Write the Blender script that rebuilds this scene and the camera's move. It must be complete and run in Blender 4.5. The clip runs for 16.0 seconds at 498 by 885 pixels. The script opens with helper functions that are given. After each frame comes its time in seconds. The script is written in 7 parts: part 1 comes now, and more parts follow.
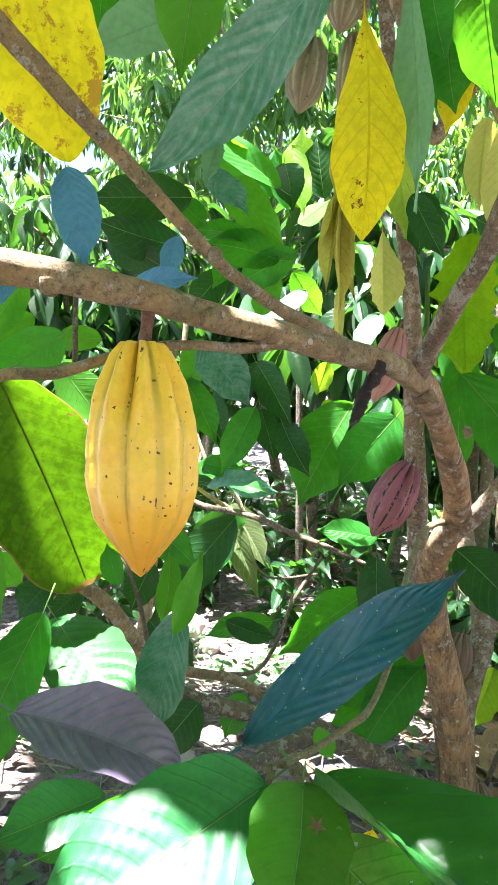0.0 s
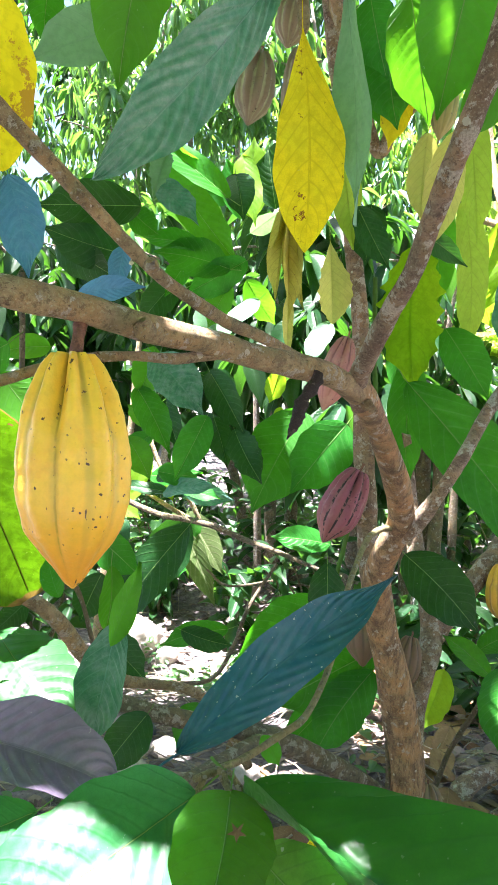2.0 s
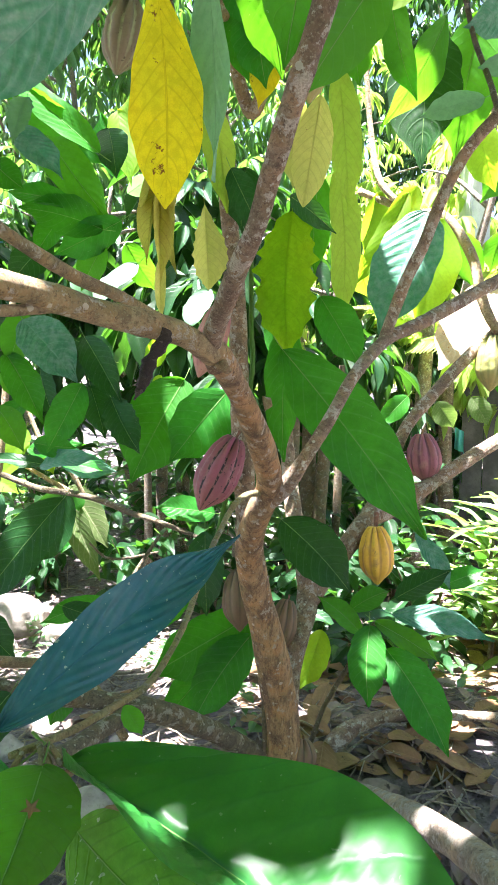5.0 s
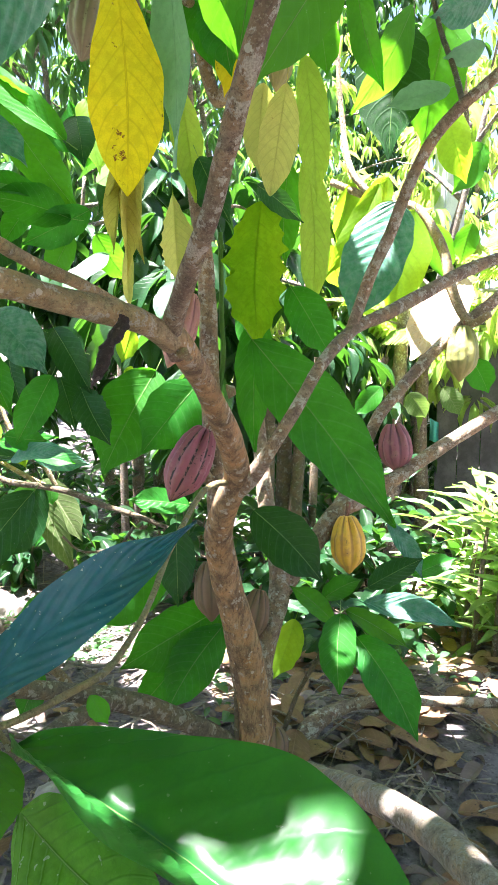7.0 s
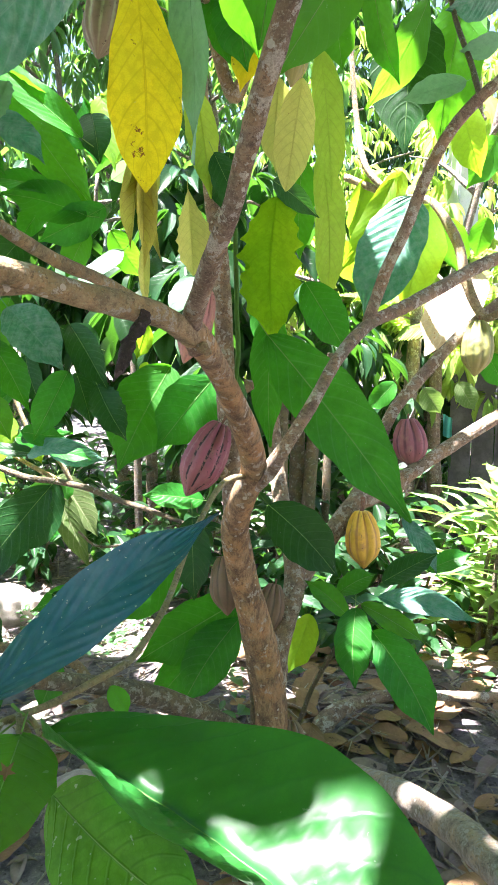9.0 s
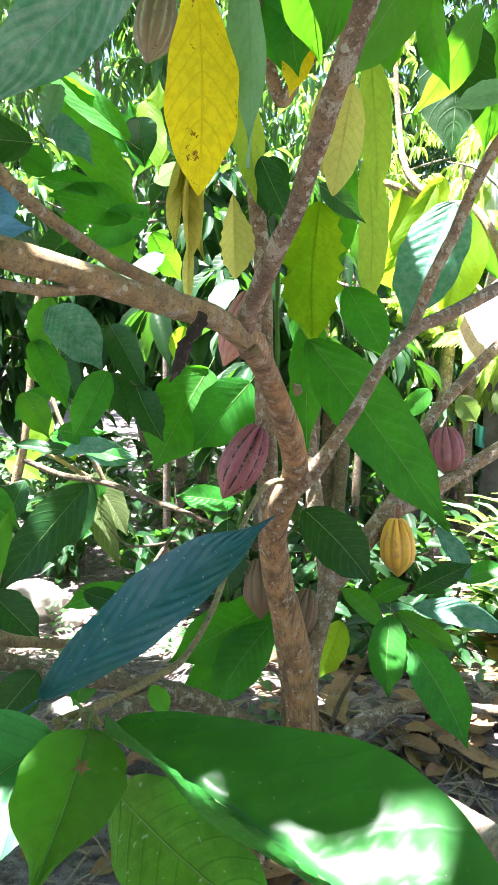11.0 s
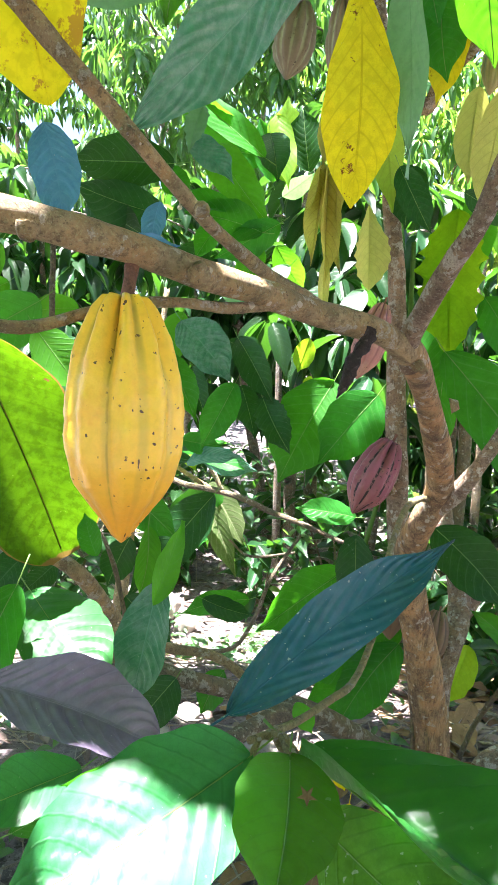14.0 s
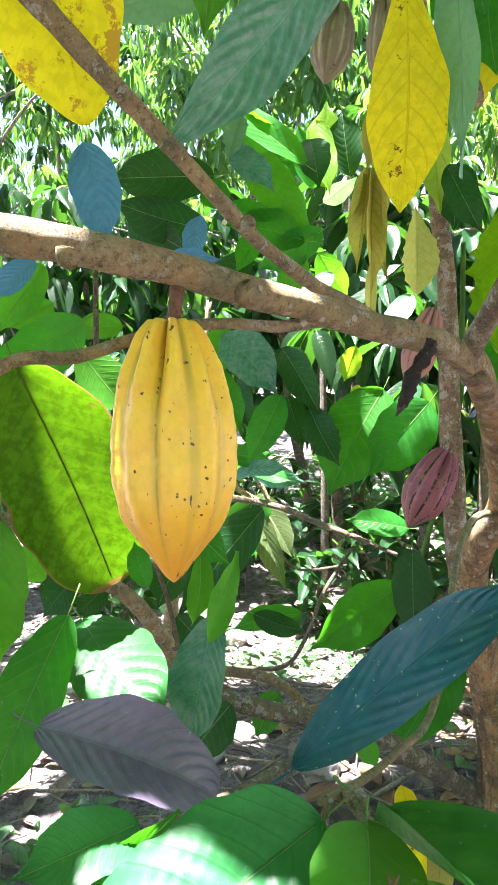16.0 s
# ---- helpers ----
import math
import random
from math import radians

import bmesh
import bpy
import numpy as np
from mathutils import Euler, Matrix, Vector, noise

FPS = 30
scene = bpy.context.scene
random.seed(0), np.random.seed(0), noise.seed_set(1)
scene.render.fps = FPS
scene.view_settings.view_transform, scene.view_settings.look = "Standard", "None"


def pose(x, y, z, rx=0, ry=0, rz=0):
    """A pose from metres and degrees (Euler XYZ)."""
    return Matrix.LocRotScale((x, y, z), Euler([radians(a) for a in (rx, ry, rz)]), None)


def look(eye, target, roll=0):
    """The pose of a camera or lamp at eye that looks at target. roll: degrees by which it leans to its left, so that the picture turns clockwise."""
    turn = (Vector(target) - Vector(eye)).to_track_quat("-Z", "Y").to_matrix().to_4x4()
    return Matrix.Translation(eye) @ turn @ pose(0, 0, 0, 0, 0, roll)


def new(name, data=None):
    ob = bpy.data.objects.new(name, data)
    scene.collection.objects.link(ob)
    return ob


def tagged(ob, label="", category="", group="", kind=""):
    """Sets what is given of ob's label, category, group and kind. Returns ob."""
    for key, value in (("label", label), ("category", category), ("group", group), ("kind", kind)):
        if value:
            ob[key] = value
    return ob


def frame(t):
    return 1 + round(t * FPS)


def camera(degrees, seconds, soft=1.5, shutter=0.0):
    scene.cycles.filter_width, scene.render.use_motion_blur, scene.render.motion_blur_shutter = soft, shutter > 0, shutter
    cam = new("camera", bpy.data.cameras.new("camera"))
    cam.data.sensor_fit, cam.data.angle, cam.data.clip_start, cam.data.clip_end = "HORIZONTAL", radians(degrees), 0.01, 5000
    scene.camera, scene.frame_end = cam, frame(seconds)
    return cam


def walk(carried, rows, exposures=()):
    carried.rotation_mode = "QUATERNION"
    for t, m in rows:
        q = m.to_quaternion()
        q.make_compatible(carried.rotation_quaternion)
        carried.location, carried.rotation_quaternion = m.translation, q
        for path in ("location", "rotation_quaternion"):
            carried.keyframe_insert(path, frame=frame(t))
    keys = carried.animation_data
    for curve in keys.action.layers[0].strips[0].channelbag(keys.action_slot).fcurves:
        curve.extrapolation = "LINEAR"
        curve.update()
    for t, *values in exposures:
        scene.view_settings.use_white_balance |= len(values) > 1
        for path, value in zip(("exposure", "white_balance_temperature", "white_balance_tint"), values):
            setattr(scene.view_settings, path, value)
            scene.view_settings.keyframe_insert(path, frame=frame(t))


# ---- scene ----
cam = camera(43.0, 16.0)
PATH = [
    (0, (0.0, 0.0, 1.0), (0.0, 1.992, 0.826), 0.0),
    (0.5, (-0.005, 0.008, 1.005), (-0.024, 2.001, 0.838), 0.2),
    (1, (-0.01, 0.006, 1.008), (-0.014, 2.0, 0.854), 1.2),
    (1.5, (-0.01, 0.002, 1.011), (-0.005, 1.996, 0.856), 1.6),
    (2, (0.024, -0.006, 1.003), (0.146, 1.984, 0.851), -0.1),
    (2.5, (0.049, -0.007, 1.0), (0.289, 1.971, 0.825), 0.1),
    (3, (0.053, -0.007, 0.998), (0.332, 1.965, 0.819), 0.4),
    (3.5, (0.062, -0.009, 0.999), (0.393, 1.955, 0.822), 0.2),
    (4, (0.064, -0.005, 0.998), (0.422, 1.953, 0.809), 0.6),
    (4.5, (0.07, 0.001, 0.993), (0.474, 1.949, 0.789), 0.4),
    (5, (0.081, 0.007, 0.988), (0.516, 1.945, 0.752), 0.2),
    (5.2, (0.088, 0.002, 0.992), (0.557, 1.934, 0.774), 0.4),
    (7.3, (0.103, 0.0, 0.98), (0.598, 1.92, 0.722), -0.0),
    (7.5, (0.102, -0.005, 0.983), (0.588, 1.918, 0.729), -0.0),
    (8, (0.099, -0.012, 0.982), (0.573, 1.915, 0.735), -0.0),
    (8.5, (0.098, -0.011, 0.983), (0.568, 1.918, 0.735), -0.4),
    (9, (0.092, -0.004, 0.978), (0.552, 1.924, 0.711), -0.2),
    (9.5, (0.083, 0.004, 0.977), (0.517, 1.937, 0.704), 0.1),
    (10, (0.069, 0.004, 0.978), (0.483, 1.943, 0.713), 0.6),
    (12.3, (0.06, 0.002, 0.977), (0.429, 1.951, 0.722), 0.9),
    (12.5, (0.06, 0.006, 0.981), (0.439, 1.953, 0.718), 0.9),
    (13, (0.061, 0.006, 0.981), (0.429, 1.955, 0.72), 0.7),
    (13.5, (0.019, 0.008, 0.998), (0.198, 1.991, 0.811), 0.8),
    (14, (-0.008, 0.021, 0.982), (0.065, 2.006, 0.752), 1.1),
    (14.5, (-0.028, 0.028, 1.01), (-0.105, 2.023, 0.886), -0.9),
    (15, (-0.013, 0.057, 0.992), (-0.122, 2.044, 0.79), -2.2),
    (15.5, (-0.017, 0.066, 0.991), (-0.135, 2.052, 0.785), -1.8),
    (16, (-0.017, 0.057, 0.995), (-0.083, 2.045, 0.787), -1.0),
]
walk(cam, [(t, look(eye, target, roll)) for t, eye, target, roll in PATH])

# ---- world and light ----
SUN = Vector((-0.13, 0.0, 0.985)).normalized()
world = bpy.data.worlds.new("sky")
scene.world = world
world.use_nodes = True
_n = world.node_tree.nodes
_sky = _n.new("ShaderNodeTexSky")
_sky.sky_type = "NISHITA"
_sky.sun_disc = False
_sky.dust_density = 1.5
_sky.sun_elevation = math.asin(SUN.z)
_sky.sun_rotation = math.atan2(SUN.x, SUN.y)
_n["Background"].inputs["Strength"].default_value = 0.035
world.node_tree.links.new(_sky.outputs[0], _n["Background"].inputs["Color"])
sun = new("sun", bpy.data.lights.new("sun", "SUN"))
sun.data.energy, sun.data.angle, sun.data.color = 4.6, radians(0.55), (1.0, 0.985, 0.95)
sun.matrix_world = look((0, 0, 8), Vector((0, 0, 8)) - SUN)
scene.view_settings.exposure = 3.72
scene.view_settings.use_white_balance = True
scene.view_settings.white_balance_temperature = 6370
scene.view_settings.white_balance_tint = 21


# ---- materials ----
class Nodes:
    """A short way to write node trees."""

    def __init__(self, name):
        self.mat = bpy.data.materials.new(name)
        self.mat.use_nodes = True
        self.tree = self.mat.node_tree
        self.shader = self.tree.nodes["Principled BSDF"]
        self.out = self.tree.nodes["Material Output"]

    def add(self, kind, **inputs):
        node = self.tree.nodes.new(kind)
        for key, value in inputs.items():
            self.put(node, key.replace("_", " "), value)
        return node

    def put(self, node, key, value):
        socket = node.inputs[int(key)] if key.isdigit() else node.inputs[key]
        if isinstance(value, bpy.types.NodeSocket):
            self.tree.links.new(value, socket)
        elif hasattr(value, "__len__") and len(value) == 3 and socket.type == "RGBA":
            socket.default_value = (*value, 1)
        else:
            socket.default_value = value

    def math(self, op, a, b=0.0, clamp=False):
        node = self.tree.nodes.new("ShaderNodeMath")
        node.operation, node.use_clamp = op, clamp
        self.put(node, "0", a)
        self.put(node, "1", b)
        return node.outputs[0]

    def noise(self, vector, scale, detail=4, rough=0.6):
        return self.add("ShaderNodeTexNoise", Vector=vector, Scale=scale, Detail=detail, Roughness=rough).outputs[0]

    def ramp(self, value, low, high):
        """0 to 1 as value goes from low to high."""
        node = self.tree.nodes.new("ShaderNodeMapRange")
        node.interpolation_type = "SMOOTHSTEP"
        for key, v in (("Value", value), ("From Min", low), ("From Max", high)):
            self.put(node, key, v)
        return node.outputs[0]

    def mix(self, factor, a, b):
        node = self.tree.nodes.new("ShaderNodeMix")
        node.data_type = "RGBA"
        for index, v in ((0, factor), (6, a), (7, b)):
            self.put(node, str(index), v)
        return node.outputs[2]

    def bump(self, height, strength, distance):
        return self.add("ShaderNodeBump", Height=height, Strength=strength, Distance=distance).outputs[0]

    def coords(self, which="Object"):
        return self.tree.nodes.new("ShaderNodeTexCoord").outputs[which]

    def random(self):
        return self.tree.nodes.new("ShaderNodeObjectInfo").outputs["Random"]

    def island(self):
        return self.tree.nodes.new("ShaderNodeNewGeometry").outputs["Random Per Island"]


def leaf_material(name, colour, vein, through_colour, through_part, rough, spots=None, spot_amount=0.0, mottle=0.35, dust=0.0, islands=False, coat=0.0, veining=1.0, second=None, edge=None, dots=0.35, cloud=0.0):
    n = Nodes(name)
    place = n.coords("Object")
    uv = n.tree.nodes.new("ShaderNodeSeparateXYZ")
    n.put(uv, "0", n.coords("UV"))
    u, w = uv.outputs[0], uv.outputs[1]
    across = n.math("ABSOLUTE", n.math("SUBTRACT", w, 0.5))
    # side veins sweep from the midrib towards the tip
    bend = n.math("MULTIPLY", n.math("POWER", across, 1.4), 0.55)
    step = n.math("FRACT", n.math("MULTIPLY", n.math("SUBTRACT", u, bend), 10.0))
    side = n.math("SUBTRACT", 1.0, n.ramp(n.math("ABSOLUTE", n.math("SUBTRACT", step, 0.5)), 0.0, 0.11), clamp=True)
    mid = n.math("SUBTRACT", 1.0, n.ramp(across, 0.006, 0.022), clamp=True)
    net = n.add("ShaderNodeTexVoronoi", Vector=place, Scale=260.0)
    net.feature = "DISTANCE_TO_EDGE"
    fine = n.math("SUBTRACT", 1.0, n.ramp(net.outputs[0], 0.0, 0.12), clamp=True)
    veins = n.math("MAXIMUM", mid, n.math("MULTIPLY", side, 0.62))
    ribs = veins
    veins = n.math("MULTIPLY", n.math("MAXIMUM", veins, n.math("MULTIPLY", fine, 0.26)), veining)
    who = n.island() if islands else n.random()
    large, small = n.noise(place, 14.0, 3), n.noise(place, 90.0, 5)
    dark = tuple(c * 0.55 for c in colour)
    body = n.mix(n.math("MULTIPLY", n.ramp(large, 0.3, 0.7), mottle), colour, dark)
    if second:
        tint = n.math("MULTIPLY", n.ramp(n.noise(place, 11.0, 3, 0.5), 0.42, 0.85), 0.5)
        body = n.mix(tint, body, second)
    hue = n.add("ShaderNodeHueSaturation", Color=body)
    n.put(hue, "Hue", n.math("ADD", 0.485, n.math("MULTIPLY", who, 0.03)))
    n.put(hue, "Value", n.math("ADD", 0.5 if islands else 0.78, n.math("MULTIPLY", who, 1.0 if islands else 0.44)))
    body = n.mix(veins, hue.outputs[0], vein)
    lit = n.mix(n.math("MULTIPLY", veins, 0.9), through_colour, tuple(c * 0.55 for c in through_colour))
    lit = n.mix(n.math("MULTIPLY", n.ramp(large, 0.35, 0.7), mottle), lit, tuple(c * 0.6 for c in through_colour))
    if second:
        lit = n.mix(tint, lit, tuple(1.3 * c for c in second))
    skin = n.math("MULTIPLY", n.ramp(small, 0.42, 0.62), 0.3)
    body = n.mix(skin, body, tuple(c * 0.55 for c in colour))
    lit = n.mix(skin, lit, tuple(c * 0.7 for c in through_colour))
    if spots:
        patch = n.ramp(n.noise(place, 30.0, 6, 0.75), 0.69 - 0.12 * spot_amount, 0.72 - 0.1 * spot_amount)
        body, lit = n.mix(patch, body, spots), n.mix(patch, lit, spots)
    if cloud:
        murk = n.math("MULTIPLY", n.ramp(n.noise(place, 75.0, 4, 0.65), 0.42, 0.62), cloud)
        lit = n.mix(murk, lit, tuple(c * 0.4 for c in through_colour))
        body = n.mix(murk, body, tuple(c * 0.5 for c in colour))
    if edge:
        rim = n.math("MAXIMUM", n.math("ADD", n.ramp(u, 0.94, 1.0), 0.0), n.ramp(across, 0.46, 0.5))
        rim = n.ramp(n.math("MULTIPLY", rim, n.math("ADD", n.noise(place, 60.0, 4), 0.35)), 0.4, 0.62)
        body, lit = n.mix(rim, body, edge), n.mix(rim, lit, edge)
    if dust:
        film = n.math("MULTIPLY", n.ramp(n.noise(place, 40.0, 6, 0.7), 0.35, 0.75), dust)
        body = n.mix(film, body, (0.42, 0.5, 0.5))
    bound = 0.73 if dots < 0.6 else 0.69
    specks = n.ramp(n.noise(place, 210.0, 2, 0.5), bound, bound + 0.03)
    body = n.mix(n.math("MULTIPLY", specks, dots), body, (0.5, 0.55, 0.45))
    n.put(n.shader, "Base Color", body)
    n.put(n.shader, "Roughness", n.math("ADD", rough, n.math("MULTIPLY", small, 0.18)))
    n.put(n.shader, "Specular IOR Level", 0.13)
    n.put(n.shader, "Coat Weight", coat * 0.36)
    n.put(n.shader, "Coat Roughness", 0.36)
    height = n.math("ADD", n.math("MULTIPLY", ribs, -0.4 * veining), n.math("MULTIPLY", n.math("ADD", small, n.math("MULTIPLY", fine, 0.08)), 0.09))
    n.put(n.shader, "Normal", n.bump(height, 0.5, 0.004))
    glow = n.add("ShaderNodeBsdfTranslucent", Color=lit)
    both = n.add("ShaderNodeMixShader", Fac=through_part)
    n.put(both, "1", n.shader.outputs[0])
    n.put(both, "2", glow.outputs[0])
    n.put(n.out, "Surface", both.outputs[0])
    return n.mat


GREEN_STEM = leaf_material("green_stem", (0.1, 0.25, 0.05), (0.12, 0.28, 0.06), (0.2, 0.4, 0.05), 0.15, 0.5)
GREEN_VEIN = (0.16, 0.26, 0.07)
LEAF_MID = leaf_material("leaf_mid", (0.018, 0.17, 0.018), (0.12, 0.34, 0.08), (0.09, 0.5, 0.012), 0.42, 0.28, mottle=0.6, coat=0.25, veining=0.75)
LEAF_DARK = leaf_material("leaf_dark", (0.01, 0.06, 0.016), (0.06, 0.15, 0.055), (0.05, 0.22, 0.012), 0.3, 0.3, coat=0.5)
LEAF_LIGHT = leaf_material("leaf_light", (0.034, 0.21, 0.02), (0.1, 0.3, 0.05), (0.16, 0.58, 0.014), 0.48, 0.34, mottle=0.5, coat=0.3, veining=0.8)
LEAF_BRIGHT = leaf_material("leaf_bright", (0.12, 0.27, 0.02), (0.2, 0.33, 0.06), (0.46, 0.76, 0.025), 0.62, 0.45, veining=0.6)
LEAF_BACKLIT = leaf_material("leaf_backlit", (0.03, 0.1, 0.01), (0.018, 0.06, 0.008), (0.11, 0.27, 0.003), 0.62, 0.45, (0.16, 0.07, 0.03), 0.3, 0.6, edge=(0.2, 0.13, 0.03), cloud=0.6)
LEAF_DOTTED = leaf_material("leaf_dotted", (0.1, 0.33, 0.04), (0.07, 0.2, 0.03), (0.18, 0.5, 0.02), 0.42, 0.3, mottle=0.5, dots=0.8, cloud=0.4)
LEAF_DEEP = leaf_material("leaf_deep", (0.05, 0.16, 0.02), (0.09, 0.22, 0.04), (0.18, 0.44, 0.015), 0.5, 0.34, coat=0.9, veining=0.5)
LEAF_SERRATE = leaf_material("leaf_serrate", (0.07, 0.18, 0.008), (0.12, 0.25, 0.02), (0.36, 0.64, 0.008), 0.75, 0.45, veining=0.6, mottle=0.5, cloud=0.2)
LEAF_GLOSS = leaf_material("leaf_gloss", (0.032, 0.23, 0.055), (0.016, 0.13, 0.032), (0.08, 0.4, 0.02), 0.32, 0.24, mottle=0.6, coat=1.8, veining=0.7)
# the blue in these two base colours stands in for reflected sky
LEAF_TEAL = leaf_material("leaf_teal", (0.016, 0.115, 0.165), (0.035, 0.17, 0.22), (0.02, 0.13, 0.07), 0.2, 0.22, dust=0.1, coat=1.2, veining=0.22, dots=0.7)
LEAF_SKY_REFLECTING = leaf_material("leaf_sky_reflecting", (0.09, 0.29, 0.47), (0.16, 0.38, 0.54), (0.06, 0.22, 0.3), 0.2, 0.3, dust=0.06, coat=0.5, veining=0.5)
LEAF_DUSTY = leaf_material("leaf_dusty", (0.17, 0.37, 0.21), (0.2, 0.4, 0.24), (0.2, 0.48, 0.12), 0.35, 0.34, dust=0.12, coat=0.3, veining=0.6)
# besides dust, the paler base and film paint in a sky sheen
LEAF_DUSTY_DARK = leaf_material("leaf_dusty_dark", (0.045, 0.2, 0.115), (0.13, 0.32, 0.2), (0.06, 0.32, 0.09), 0.28, 0.28, dust=0.38, coat=0.8, veining=0.9)
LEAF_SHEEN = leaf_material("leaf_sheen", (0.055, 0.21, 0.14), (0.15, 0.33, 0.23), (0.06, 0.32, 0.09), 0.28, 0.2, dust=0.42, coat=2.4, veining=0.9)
LEAF_YELLOW = leaf_material("leaf_yellow", (0.92, 0.68, 0.01), (0.6, 0.42, 0.01), (1.0, 0.83, 0.008), 0.5, 0.4, (0.24, 0.1, 0.02), 0.5, 0.12, veining=0.7, second=(0.55, 0.56, 0.02))
LEAF_YELLOW_SOFT = leaf_material("leaf_yellow_soft", (0.88, 0.7, 0.012), (0.76, 0.58, 0.02), (0.98, 0.84, 0.01), 0.5, 0.5, (0.62, 0.36, 0.03), 1.2, 0.12, veining=0.25)
LEAF_PALE = leaf_material("leaf_pale", (0.56, 0.52, 0.16), (0.4, 0.35, 0.12), (0.8, 0.78, 0.17), 0.56, 0.5, (0.32, 0.2, 0.06), 0.2, 0.3, veining=0.9)
LEAF_PALE_GREEN = leaf_material("leaf_pale_green", (0.26, 0.37, 0.05), (0.32, 0.4, 0.07), (0.58, 0.78, 0.06), 0.56, 0.46)
LEAF_STRIPED = leaf_material("leaf_striped", (0.07, 0.13, 0.04), (0.34, 0.36, 0.2), (0.2, 0.34, 0.06), 0.4, 0.45)
LEAF_DRY = leaf_material("leaf_dry", (0.44, 0.4, 0.1), (0.26, 0.21, 0.06), (0.66, 0.6, 0.1), 0.55, 0.6, (0.2, 0.13, 0.05), 0.5, 0.4, veining=0.9)
LEAF_BROWN = leaf_material("leaf_brown", (0.19, 0.15, 0.23), (0.27, 0.21, 0.32), (0.08, 0.04, 0.05), 0.1, 0.28, mottle=0.7, dust=0.05, veining=0.5, coat=2.0)
LEAF_LITTER = leaf_material("leaf_litter", (0.25, 0.185, 0.155), (0.31, 0.24, 0.2), (0.16, 0.1, 0.07), 0.12, 0.6, (0.065, 0.048, 0.042), 0.6, 0.6, islands=True, veining=0.5)
LEAF_FALLEN = leaf_material("leaf_fallen", (0.28, 0.16, 0.08), (0.34, 0.21, 0.11), (0.2, 0.1, 0.05), 0.12, 0.5, (0.045, 0.03, 0.024), 0.8, 0.8, veining=0.8)
LEAF_SCORCHED = leaf_material("leaf_scorched", (0.72, 0.55, 0.36), (0.85, 0.78, 0.6), (0.6, 0.3, 0.08), 0.2, 0.5, (0.5, 0.22, 0.06), 0.9, 0.3, veining=0.9)
LEAF_CROWN = leaf_material("leaf_crown", (0.045, 0.15, 0.03), GREEN_VEIN, (0.2, 0.5, 0.03), 0.45, 0.4, islands=True)
LEAF_FAR = leaf_material("leaf_far", (0.05, 0.155, 0.055), (0.1, 0.22, 0.09), (0.2, 0.46, 0.05), 0.4, 0.2, islands=True, coat=2.4)
# base darkened so the deep shade among background leaves is in the colour
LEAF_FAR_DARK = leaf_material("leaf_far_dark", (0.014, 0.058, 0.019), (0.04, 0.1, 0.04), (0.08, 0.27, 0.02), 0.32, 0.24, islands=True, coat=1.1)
LEAF_STRAP = leaf_material("leaf_strap", (0.19, 0.34, 0.09), (0.24, 0.36, 0.12), (0.36, 0.58, 0.08), 0.36, 0.22, coat=2.2, veining=0.3)
LEAF_FROND = leaf_material("leaf_frond", (0.19, 0.33, 0.08), (0.26, 0.38, 0.13), (0.56, 0.76, 0.12), 0.5, 0.38, islands=True)


